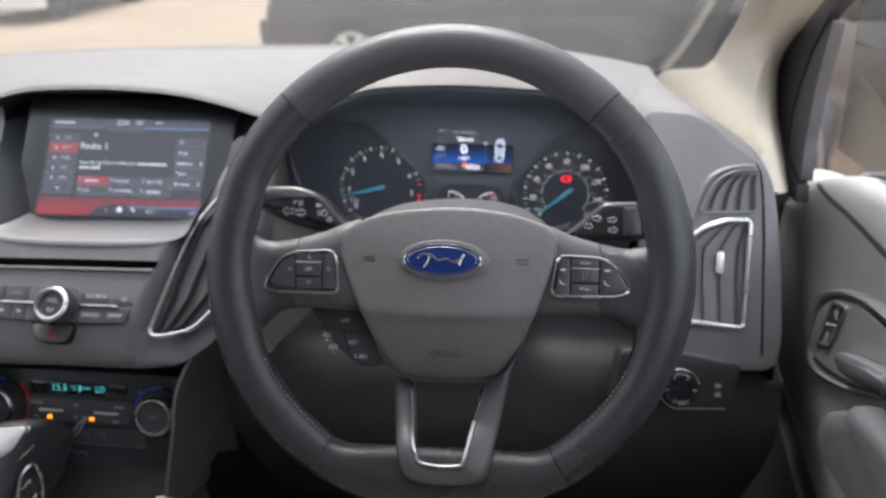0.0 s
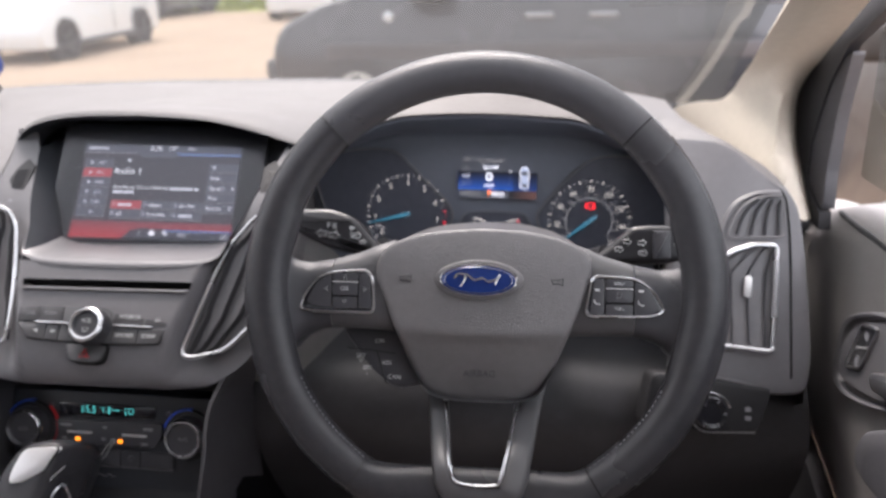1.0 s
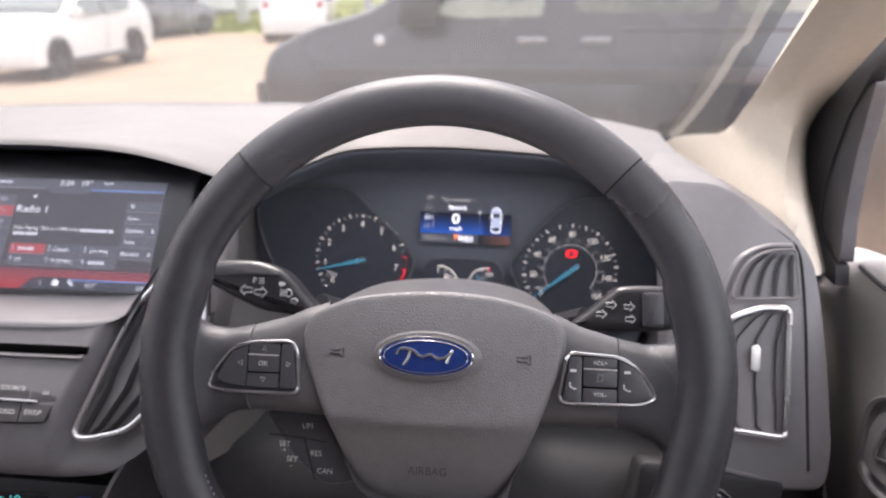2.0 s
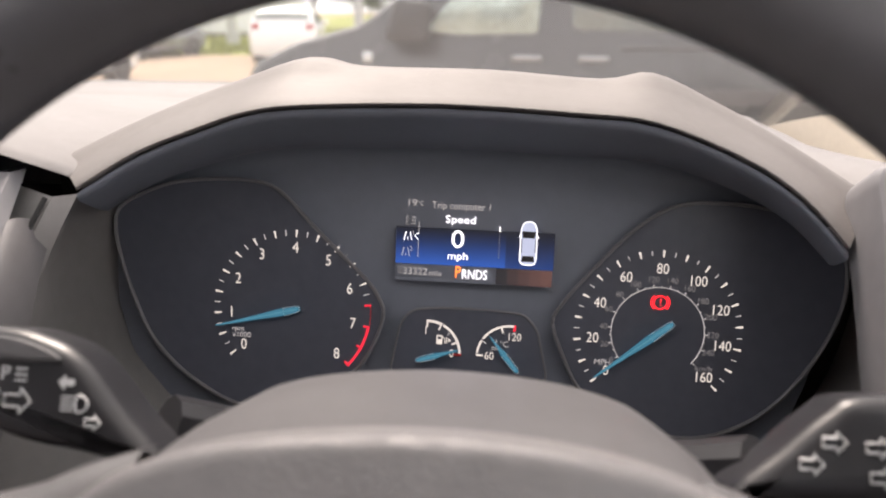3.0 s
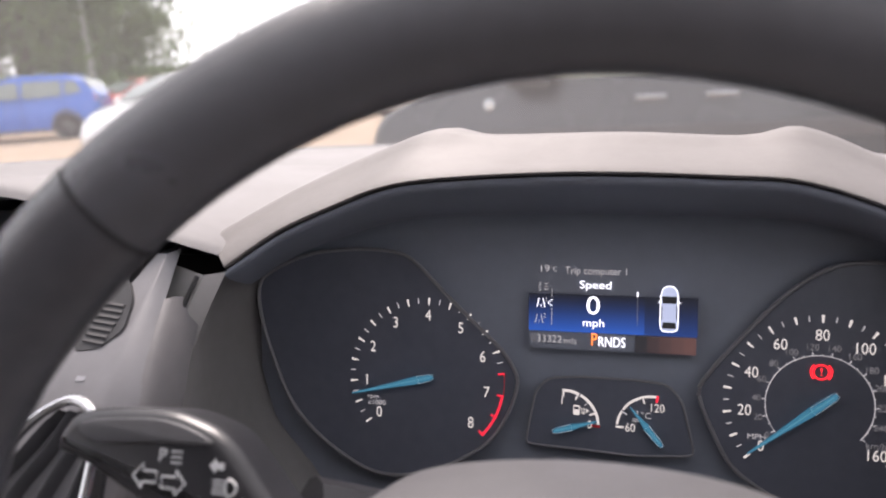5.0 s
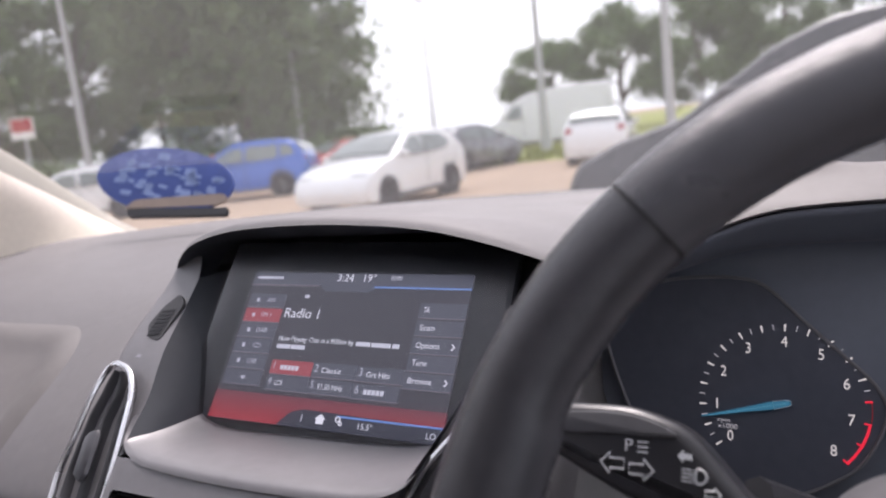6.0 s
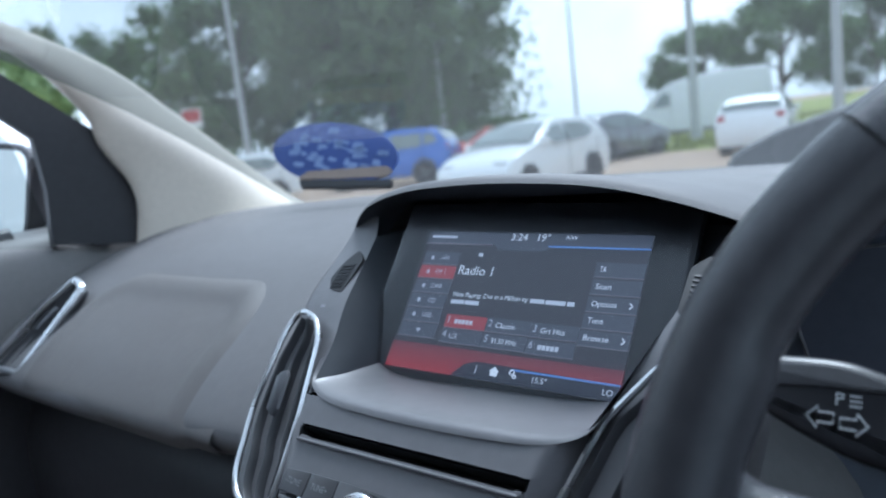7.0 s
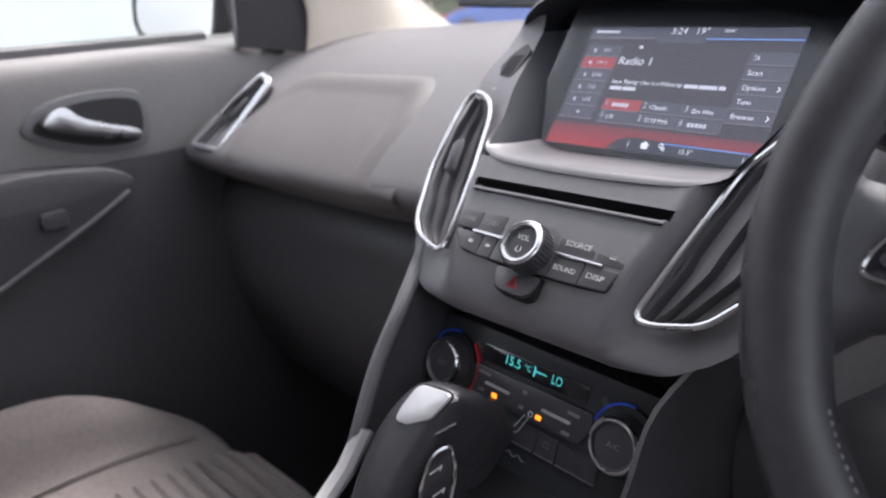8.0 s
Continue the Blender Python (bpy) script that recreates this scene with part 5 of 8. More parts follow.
for k in (-1, 1):
    x = k * 0.061
    part("horn_symbol", tube([W @ Vector((x + px, 0.0065 + py, -0.0045 - abs(k) * 0.0008)) for px, py in ((-0.004, 0.0015), (0.002, 0.0015), (0.005, 0.003), (0.005, -0.003), (0.002, -0.0012), (-0.003, -0.0012))], 0.0004, True, 5), SEAM, wheel)
label_on("AIRBAG", 0.0075, W, 0.0008, -0.0693, HARD, wheel, -0.0193)

SPOKE_TOP = ((0.072, 0.0400), (0.0865, 0.0352), (0.100, 0.0290), (0.122, 0.0228), (0.143, 0.0188), (0.158, 0.0205), (0.168, 0.0270), (0.1765, 0.0400))
SPOKE_LOW = ((0.072, -0.0375), (0.090, -0.0362), (0.115, -0.0352), (0.132, -0.0365), (0.146, -0.0425), (0.156, -0.0530), (0.166, -0.0680), (0.1765, -0.0860))
SPOKE_H = ((0.072, -0.0150), (0.090, -0.0128), (0.122, -0.0118), (0.145, -0.0105), (0.158, -0.0060), (0.168, 0.0030), (0.1765, 0.0085))


def along(table, x):
    for (x0, y0), (x1, y1) in zip(table, table[1:]):
        if x <= x1:
            f = (x - x0) / (x1 - x0)
            return y0 + (y1 - y0) * f
    return table[-1][1]


def spoke_skin(k, x0, x1):
    """A stretch of a side spoke from x0 to x1: a shallow face that rolls over at its upper and lower edges."""
    rows = []
    for i in range(15):
        x = x0 + (x1 - x0) * i / 14
        lo, hi, h = along(SPOKE_LOW, x), along(SPOKE_TOP, x), along(SPOKE_H, x)
        row = []
        for t in (-1.0, -1.0, -0.98, -0.93, -0.85, -0.7, -0.5, -0.25, 0.0, 0.25, 0.5, 0.7, 0.84, 0.92, 0.97, 1.0, 1.0):
            row.append(W @ Vector((k * x, (lo + hi) / 2 + (hi - lo) / 2 * t, h - 0.013 * abs(t) ** 5)))
        row[0] = W @ Vector((k * x, lo, h - 0.032))
        row[-1] = W @ Vector((k * x, hi, h - 0.030))
        rows.append(row)
    return sheet(rows)


for k in (1, -1):
    sp_o = part("spoke", spoke_skin(k, 0.072, 0.1225), SPOKE, wheel, "satin grey-black spoke panel", 60)
    part("thumb_rest", spoke_skin(k, 0.1232, 0.1765), LEATHER, wheel, "leather swell where spoke meets rim", 60)
    if k < 0:
        b = [(-0.148, -0.017), (-0.144, -0.0075), (-0.133, 0.0065), (-0.121, 0.0105), (-0.093, 0.0125), (-0.088, 0.0065), (-0.086, -0.019), (-0.089, -0.022), (-0.134, -0.022), (-0.147, -0.0205)]
    else:
        b = [(0.0845, -0.0195), (0.137, -0.0185), (0.146, -0.0135), (0.142, -0.006), (0.1345, 0.004), (0.124, 0.0105), (0.0895, 0.0125)]
    bo = rounded(b, 0.006)
    sw = slab("switch_panel", bo, W, -0.014, -0.0095, GLOSS, sp_o, 0.001)
    part("switch_frame", tube([W @ Vector((p[0], p[1], -0.0098)) for p in bo], 0.0013, True, 6), CHROME, sw, "chrome surround")
    cx = k * 0.1105
    slab("button", rect(cx - 0.0105, -0.0085, cx + 0.0105, 0.0025, 0.0015), W, -0.0095, -0.0078, BUTTON, sw, 0.0008)
    part("button_edge", tube([W @ Vector((cx - 0.0105, 0.0028, -0.0080)), W @ Vector((cx + 0.0105, 0.0026, -0.0080))], 0.0006, seg=5), SILVER, sw)
    for x0, y0, x1, y1 in ((-0.0105, 0.0035, 0.0105, 0.0100), (-0.0105, -0.0185, 0.0105, -0.0095)):
        slab("button", rect(cx + x0, y0, cx + x1, y1, 0.0014), W, -0.0095, -0.0085, BUTTON, sw, 0.0006)
    for key in ([(0.0117, -0.0183), (0.0275, -0.0165), (0.0320, -0.0135), (0.0285, -0.0060), (0.0225, 0.0035), (0.0117, 0.0088)], [(-0.0117, -0.0186), (-0.0230, -0.0184), (-0.0195, 0.0100), (-0.0117, 0.0104)]):
        slab("button", rounded([(cx + k * x, y) for x, y in key], 0.002), W, -0.0095, -0.0085, BUTTON, sw, 0.0006)
    if k < 0:
        label_on("OK", 0.0048, W, cx, -0.003, PRINT, sw, -0.0075)
        for p in (((0, 0.0085), (-0.0016, 0.0058), (0.0016, 0.0058)), ((0, -0.0150), (-0.0016, -0.0123), (0.0016, -0.0123)), ((-0.0175, -0.003), (-0.0148, -0.0014), (-0.0148, -0.0046)), ((0.0185, -0.003), (0.0158, -0.0014), (0.0158, -0.0046))):
            outline_mark("arrow_mark", [Vector((cx + q[0], q[1])) for q in p], W, -0.0083, sw, r=0.0003)
    else:
        label_on("VOL+", 0.0036, W, cx, 0.0066, PRINT, sw, -0.0083)
        label_on("VOL-", 0.0036, W, cx, -0.0132, PRINT, sw, -0.0083)
        for px in (-0.017, 0.017):
            part("phone_mark", tube([W @ Vector((cx + px + q[0], -0.008 + q[1], -0.0083)) for q in ((-0.0022, 0.0018), (-0.0020, -0.0008), (0.0004, -0.0022), (0.0022, -0.0020))], 0.0005, seg=5), PRINT, sw)
            slab("skip_mark", rect(cx + px - 0.002, 0.0005, cx + px + 0.002, 0.0022), W, -0.0085, -0.0081, PRINT, sw)
        outline_mark("voice_mark", [Vector((cx - 0.002, -0.0055)), Vector((cx + 0.0015, -0.004)), Vector((cx + 0.0015, -0.001)), Vector((cx - 0.0015, 0.0))], W, -0.0075, sw, DIM, 0.0003)

# lower spoke: a satin yoke with a bright inner edge round an opening
OUT_U = [(-0.049, -0.066), (-0.046, -0.080), (-0.0395, -0.11), (-0.033, -0.138), (-0.027, -0.159), (-0.015, -0.1655), (0.004, -0.1665), (0.026, -0.1645), (0.0385, -0.156), (0.045, -0.130), (0.050, -0.105), (0.056, -0.080), (0.0595, -0.066)]
IN_U = [(-0.034, -0.066), (-0.031, -0.080), (-0.0245, -0.11), (-0.019, -0.136), (-0.0155, -0.1465), (-0.009, -0.1500), (0.004, -0.151), (0.016, -0.1500), (0.0205, -0.1465), (0.0255, -0.125), (0.030, -0.105), (0.0355, -0.080), (0.0390, -0.066)]


def yoke_h(y):
    """The yoke climbs from behind the cover onto the face of the rim."""
    k = max(0.0, min(1.0, (-0.078 - y) / 0.070))
    return -0.048 + 0.0615 * k * k * (3 - 2 * k)


rows = []
for f, d in ((0.0, -0.022), (0.0, -0.005), (0.10, -0.0015), (0.25, 0.0), (0.7, 0.0), (0.93, -0.001), (1.0, -0.003), (1.0, -0.022)):
    rows.append(spline([W @ Vector((p[0] + (q[0] - p[0]) * f, p[1] + (q[1] - p[1]) * f, yoke_h(p[1] + (q[1] - p[1]) * 0.5) + d)) for p, q in zip(OUT_U, IN_U)], 4))
part("lower_spoke", sheet(rows), SPOKE, wheel, "satin dark lower spoke yoke", 60)
part("spoke_edge", tube(spline([W @ Vector((q[0], q[1], yoke_h(p[1] * 0.5 + q[1] * 0.5) - 0.0012)) for p, q in zip(OUT_U, IN_U)], 4), 0.0017, seg=8), CHROME, wheel, "bright chrome edge inside the lower spoke")

cruise = slab("cruise_panel", rounded([(-0.118, -0.036), (-0.055, -0.030), (-0.042, -0.080), (-0.070, -0.086), (-0.092, -0.070)], 0.008), W, -0.05, -0.034, BUTTON, wheel, 0.003, "black cruise control buttons behind the spoke")
for text, x, y in (("LIM", -0.085, -0.0461), ("SET", -0.1006, -0.0590), ("+", -0.1006, -0.0632), ("SET", -0.0949, -0.0690), ("-", -0.0949, -0.0732), ("RES", -0.0781, -0.0643), ("CAN", -0.0714, -0.0759)):
    label_on(text, 0.0052, W, x, y, PRINT, cruise, -0.0335)
part("split_line", tube([W @ Vector((-0.112, -0.0525, -0.0335)), W @ Vector((-0.086, -0.0545, -0.0335)), W @ Vector((-0.071, -0.0565, -0.0335))], 0.0005, seg=4), SEAM, cruise)
part("split_line", tube([W @ Vector((-0.087, -0.054, -0.0335)), W @ Vector((-0.078, -0.082, -0.0335))], 0.0005, seg=4), SEAM, cruise)
ring = lambda k, h, dv: [W @ Vector((p[0] * k, p[1] * k + dv * max(0.0, min(1.0, (p[1] + 0.02) / 0.06)), h)) for p in PADO]
part("hub_housing", sheet([ring(0.985, -0.024, 0.0), ring(0.985, -0.030, 0.001), ring(0.96, -0.060, 0.010), ring(0.90, -0.088, 0.018), ring(0.55, -0.092, 0.012)], close=True), SPOKE, wheel, "satin grey-black hub housing", 60)

# ---- centre stack ----
stack = thing("centre_stack", (CX, 0.55, 0.75), "dark grey centre stack with deep-set screen", "centre console")


def face_at(z):
    """Depth of the stack's face at a height."""
    pts = ((0.740, 0.530), (0.765, 0.520), (0.785, 0.524), (0.80, 0.532), (0.82, 0.546), (0.84, 0.5645), (0.857, 0.581), (0.88, 0.618), (0.90, 0.642), (0.92, 0.673), (0.938, 0.700), (0.96, 0.72))
    for (z0, y0), (z1, y1) in zip(pts, pts[1:]):
        if z <= z1:
            return y0 + (y1 - y0) * (z - z0) / (z1 - z0)
    return pts[-1][1]


def outer_half(z, k=1):
    """Half width of the pod; its driver side (k above 0) is the wider."""
    pts = ((0.755, 0.07), (0.762, 0.10), (0.775, 0.124), (0.79, 0.137), (0.80, 0.142), (0.82, 0.151), (0.866, 0.160), (0.894, 0.162), (0.927, 0.167), (0.944, 0.168), (0.96, 0.168)) if k < 0 else ((0.755, 0.07), (0.762, 0.105), (0.775, 0.133), (0.79, 0.150), (0.82, 0.163), (0.86, 0.168), (0.89, 0.166), (0.92, 0.154), (0.938, 0.148), (0.96, 0.145))
    for (z0, y0), (z1, y1) in zip(pts, pts[1:]):
        if z <= z1:
            return y0 + (y1 - y0) * (z - z0) / (z1 - z0)
    return pts[-1][1]


def inner_half(z, k):
    """Half width of the screen's pocket."""
    return (0.0925 if k < 0 else 0.1005) + 0.50 * (z - 0.857)


def set_back(z, dx):
    """How far the face steps back round the leaning vents."""
    need = max(0.0, 0.5835 + (z - 0.842) * 0.895 - face_at(z) + 0.006)
    if dx > 0:
        return need * max(0.0, min(1.0, (dx - 0.066 - 0.36 * max(0.0, z - 0.79)) / 0.011))
    return need * max(0.0, min(1.0, (-dx - 0.076 - 0.30 * max(0.0, z - 0.79)) / 0.012))


# lower face, below the shelf
rows = []
for z in (0.755, 0.762, 0.77, 0.78, 0.80, 0.82, 0.8335, 0.8380, 0.8384, 0.8436, 0.8440, 0.850, 0.857):
    row = []
    for i in range(-24, 25):
        dx = outer_half(z, i) * i / 24
        row.append((CX + dx, face_at(z) + set_back(z, dx), z))
    rows.append(row)
bm = sheet(smooth_rows(rows, 2))
holes = [f for f in bm.faces if 0.8383 < f.calc_center_median().z < 0.8437 and abs(f.calc_center_median().x - CX) < 0.083]
bmesh.ops.delete(bm, geom=holes, context="FACES")
part("lower_face", bm, TRIM, stack)
# side strips beside the screen pocket
for k in (-1, 1):
    rows = []
    for z in (0.857, 0.868, 0.88, 0.90, 0.92, 0.938, 0.952)[:7 if k < 0 else 6]:
        wi = inner_half(z, k)
        wo = outer_half(z, k)
        rows.append([(CX + k * (wi + (wo - wi) * i / 6), face_at(z) + set_back(z, k * (wi + (wo - wi) * i / 6)) + 0.010 * max(0, i - 5), z) for i in range(7)])
    part("side_strip", sheet(smooth_rows(rows, 2)), TRIM, stack)
    rows = []
    for z in (0.857, 0.868, 0.88, 0.90, 0.92, 0.938):
        wi = inner_half(z, k)
        rows.append([(CX + k * wi, face_at(z), z), (CX + k * (wi - 0.004), face_at(z) + 0.03, z), (CX + k * (wi * 0.45 + 0.0885 * 0.55), 0.672 + 0.58 * (z - 0.86) + 0.02, z)])
    part("pocket_wall", sheet(smooth_rows(rows, 3)), POCKET, stack)
    # outer flank of the pod
    rows = []
    for z in (0.755, 0.775, 0.80, 0.83, 0.86, 0.90, 0.92, 0.938, 0.952)[:9 if k < 0 else 7]:
        w = outer_half(z, k)
        y = face_at(z) + set_back(z, k * w)
        if k < 0:
            rows.append([(CX + k * w, y + 0.009, z), (CX + k * (w + 0.005), y + 0.020, z), (CX + k * (w + 0.009), y + 0.07, z - 0.01), (CX + k * (w + 0.006), y + 0.14, z - 0.02)])
        else:
            rows.append([(CX + k * w, y + 0.009, z), (CX + k * (w + 0.002), y + 0.014, z), (CX + k * (w + 0.003), y + 0.025, z - 0.004), (CX + k * (w + 0.002), y + 0.040, z - 0.008)])
    part("flank", sheet(smooth_rows(rows, 2)), DASH, stack)
# shelf under the screen
shelf_rows = [[(CX - 0.102, 0.602, 0.872), (CX - 0.0955, 0.588, 0.862), (CX - 0.078, 0.580, 0.8565), (CX - 0.05, 0.577, 0.8545), (CX, 0.576, 0.8535), (CX + 0.05, 0.577, 0.8545), (CX + 0.078, 0.580, 0.8565), (CX + 0.0955, 0.588, 0.862), (CX + 0.102, 0.602, 0.872)], [(CX - 0.102, 0.612, 0.873), (CX - 0.095, 0.597, 0.863), (CX - 0.077, 0.588, 0.859), (CX - 0.05, 0.586, 0.858), (CX, 0.585, 0.8575), (CX + 0.05, 0.586, 0.858), (CX + 0.077, 0.588, 0.859), (CX + 0.095, 0.597, 0.863), (CX + 0.102, 0.612, 0.873)], [(CX - 0.100, 0.642, 0.873), (CX - 0.093, 0.635, 0.861), (CX - 0.075, 0.63, 0.855), (CX - 0.05, 0.63, 0.853), (CX, 0.63, 0.853), (CX + 0.05, 0.63, 0.853), (CX + 0.075, 0.63, 0.855), (CX + 0.093, 0.635, 0.861), (CX + 0.100, 0.642, 0.873)], [(CX + x, 0.668, z) for x, z in ((-0.098, 0.868), (-0.090, 0.857), (-0.075, 0.850), (-0.05, 0.848), (0, 0.848), (0.05, 0.848), (0.075, 0.850), (0.090, 0.857), (0.098, 0.868))]]
shelf_rows = [[(CX + (x - CX) * (1.085 if x > CX else 1.0), y, z) for x, y, z in r] for r in shelf_rows]
part("shelf", sheet(smooth_rows(shelf_rows, 4)), TRIM, stack)
# visor over the screen, running back into the dash top
ARCH = [(-0.527, 0.712, 0.934), (-0.508, 0.702, 0.952), (-0.484, 0.697, 0.9645), (-0.445, 0.694, 0.9725), (-0.395, 0.692, 0.975), (-0.345, 0.692, 0.974), (-0.290, 0.693, 0.969), (-0.245, 0.696, 0.958), (-0.207, 0.702, 0.944), (-0.188, 0.712, 0.934)]
vis = thing("screen_visor", (CX, 0.75, 0.95), "grained grey visor arching over the screen", "hood")
v2 = [(CX + (x - CX) * 1.015, y + 0.02, z + (0.004 if z > 0.95 else 0.002)) for x, y, z in ARCH]
v3 = [(CX + (x - CX) * 1.06, y + 0.12, 0.930 + (z - 0.934) * 0.80) for x, y, z in ARCH]
v4 = [(CX + (x - CX) * 1.12, y + 0.26, 0.929 + (z - 0.934) * 0.42) for x, y, z in ARCH]
v5 = [(CX + (x - CX) * 1.15, 1.14, 0.922) for x, y, z in ARCH]
part("visor_skin", sheet(smooth_rows([ARCH, v2, v3, v4, v5], 4)), DASH, vis)
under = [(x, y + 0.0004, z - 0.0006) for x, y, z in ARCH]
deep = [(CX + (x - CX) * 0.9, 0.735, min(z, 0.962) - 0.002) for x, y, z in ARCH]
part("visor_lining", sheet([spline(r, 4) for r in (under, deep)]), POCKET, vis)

# small grille buttons at the pod's shoulders
for k in (-1, 1):
    BF = axes((CX + k * 0.1365, face_at(0.917) - 0.0022, 0.917), (1, 0, 0), (0, 0.80, 0.60))
    roll = thing("roller_switch", (CX + k * 0.1345, 0.665, 0.914), "black ribbed roller for a centre vent", "switch", "vent rollers")
    o = [(0.0012, 0.022), (0.0115, 0.0127), (0.0106, -0.0198), (-0.002, -0.0178), (-0.0105, -0.0073), (-0.0070, 0.0095)]
    o = rounded([(-k * x, y) for x, y in o], 0.004)
    slab("recess", o, BF, -0.003, 0.0008, BLACK, roll)
    for i in range(7):
        y = -0.0155 + i * 0.0034
        part("rib", tube([BF @ Vector((-k * (-0.0055 + abs(y) * 0.1), y, 0.0004)), BF @ Vector((-k * 0.0075, y + 0.0015, 0.0004))], 0.0013, seg=5), BLACK, roll)
    slab("mark", rect(-0.0015, -0.034, 0.0030, -0.0285), BF, 0.0, 0.0006, DIM, roll)

# centre vents, long and leaning, either side of the radio
for k in (-1, 1):
    NF = axes((CX + k * 0.127, 0.5835, 0.842), (1, 0, 0), (0, 0.667, 0.745))
    o = [(x, (z - 0.842) / 0.745) for x, z in ((-0.020, 0.8955), (0.0, 0.891), (0.0125, 0.878), (0.0245, 0.8415), (0.031, 0.81), (0.0325, 0.795), (0.029, 0.789), (-0.0005, 0.7955), (-0.0113, 0.8045), (-0.024, 0.84), (-0.027, 0.88))]
    if k > 0:
        o = [(x, (z - 0.842) / 0.745) for x, z in ((-0.047, 0.786), (-0.039, 0.81), (-0.021, 0.861), (0.003, 0.888), (0.02, 0.894), (0.034, 0.885), (0.04, 0.85), (0.03, 0.82), (0.008, 0.802), (-0.005, 0.79), (-0.036, 0.784))]
    vent("centre_vent", rounded(o, 0.010), NF, 3 if k < 0 else 4, 0.0015, "tall chrome-edged centre air vent with leaning slats", frame=0.0022, tab=(0.46, 0.70, 0.0062), jut=0.0030)

# disc slot
SL = axes((CX, face_at(0.841) - 0.003, 0.841), (1, 0, 0), (0, 0.70, 0.71))
slot = thing("disc_slot", (CX, 0.56, 0.838), "narrow black disc slot in the centre stack", "slot")
slab("opening", rounded([(-0.079, -0.0036), (0.077, -0.0036), (0.081, 0.0038), (-0.083, 0.0038)], 0.002), SL, -0.040, -0.018, SEAM, slot)
part("throat", sheet([[SL @ Vector((x, y, -0.0015)) for x, y in ((-0.082, -0.0042), (0.080, -0.0042), (0.083, 0.0044), (-0.085, 0.0044))], [SL @ Vector((x, y, -0.030)) for x, y in ((-0.079, -0.0042), (0.077, -0.0042), (0.080, 0.0040), (-0.082, 0.0040))]], close=True), SEAM, slot, "black throat of the slot")
part("lip", tube([SL @ Vector((-0.082, -0.0040, -0.0008)), SL @ Vector((0.080, -0.0040, -0.0008))], 0.0011, seg=8), TRIM, slot, "rounded lower lip of the slot")
for x in (-0.0805, 0.0785):
    part("end_chamfer", dome(rect(-0.004, -0.0030, 0.004, 0.0012, 0.0014), SL @ Matrix.Translation((x, -0.0014, 0)), ((1.0, -0.010), (0.95, -0.004), (0.5, -0.0025))), TRIM, slot)

# radio controls
RA = axes((CX, 0.5395, 0.8080), (1, 0, -0.02), (0, 0.68, 0.733))
radio = thing("radio_panel", (CX, 0.54, 0.80), "dark grey radio control panel with a silver volume knob", "radio")
edge = [(-0.0815, 0.0172), (-0.055, 0.0192), (0.0, 0.0198), (0.044, 0.0192), (0.0705, 0.0162), (0.0620, -0.0128), (0.038, -0.0144), (0.0, -0.0152), (-0.0265, -0.0150), (-0.0665, -0.0132)]
slab("panel", rounded(edge, 0.004), RA, -0.006, 0.0018, SEAM, radio, 0.0006)
keys = [[(-0.0805, 0.0033), (-0.0593, 0.0033), (-0.0593, 0.0180), (-0.0800, 0.0166)], [(-0.0585, 0.0033), (-0.0358, 0.0033), (-0.0358, 0.0187), (-0.0585, 0.0181)], [(-0.0350, -0.0142), (-0.0262, -0.0144), (0.0156, -0.0143), (0.0156, 0.0), (0.0136, 0.0033), (0.0136, 0.0190), (-0.0350, 0.0188)],
        [(-0.0790, 0.0012), (-0.0665, -0.0122), (-0.0493, -0.0140), (-0.0493, 0.0012)], [(-0.0485, -0.0141), (-0.0358, -0.0142), (-0.0358, 0.0012), (-0.0485, 0.0012)],
        [(0.0144, 0.0033), (0.0443, 0.0033), (0.0443, 0.0185), (0.0144, 0.0190)], [(0.0451, 0.0033), (0.0660, 0.0033), (0.0694, 0.0158), (0.0451, 0.0184)],
        [(0.0164, -0.0143), (0.0403, -0.0138), (0.0403, 0.0012), (0.0164, 0.0012)], [(0.0411, -0.0136), (0.0612, -0.0122), (0.0652, 0.0012), (0.0411, 0.0012)]]
for key in keys:
    slab("key", rounded(key, 0.0012), RA, 0.001, 0.0036, KEY, radio, 0.0007)
for x0, x1 in ((-0.0604, -0.0215), (0.0148, 0.0534)):
    slab("bright_strip", rect(x0, 0.0012, x1, 0.0033, 0.0009), RA, 0.001, 0.0054, CHROME, radio, 0.0007, "thin satin chrome strip")
KN = (-0.0026, -0.0010)
knob = part("volume_knob", lathe(((0.0170, 0.002), (0.0172, 0.014), (0.0165, 0.0178), (0.0140, 0.0190), (0.0118, 0.0182), (0.0110, 0.0165), (0.0, 0.0168)), RA @ Matrix.Translation((*KN, 0)), 44), BUTTON, radio, "black volume knob with silver ring")
part("knob_ring", lathe(((0.0166, 0.0172), (0.0158, 0.0186), (0.0142, 0.0195), (0.0124, 0.0190), (0.0118, 0.0176)), RA @ Matrix.Translation((*KN, 0)), 44, caps=False), CHROME, knob, "satin chrome ring")
for i in range(36):
    a = i * 0.1745
    part("grip_rib", tube([RA @ Vector((KN[0] + 0.0172 * math.cos(a), KN[1] + 0.0172 * math.sin(a), h)) for h in (0.006, 0.0160)], 0.0004, seg=4), BLACK, knob)
label_on("VOL", 0.0056, RA, KN[0], KN[1] + 0.0034, PRINT, knob, 0.0172)
part("power_mark", tube([RA @ Vector((KN[0] + 0.0022 * math.cos(a), KN[1] - 0.0046 + 0.0022 * math.sin(a), 0.0172)) for a in [2.2 + i * 0.5 for i in range(11)]], 0.0003, seg=5), PRINT, knob)
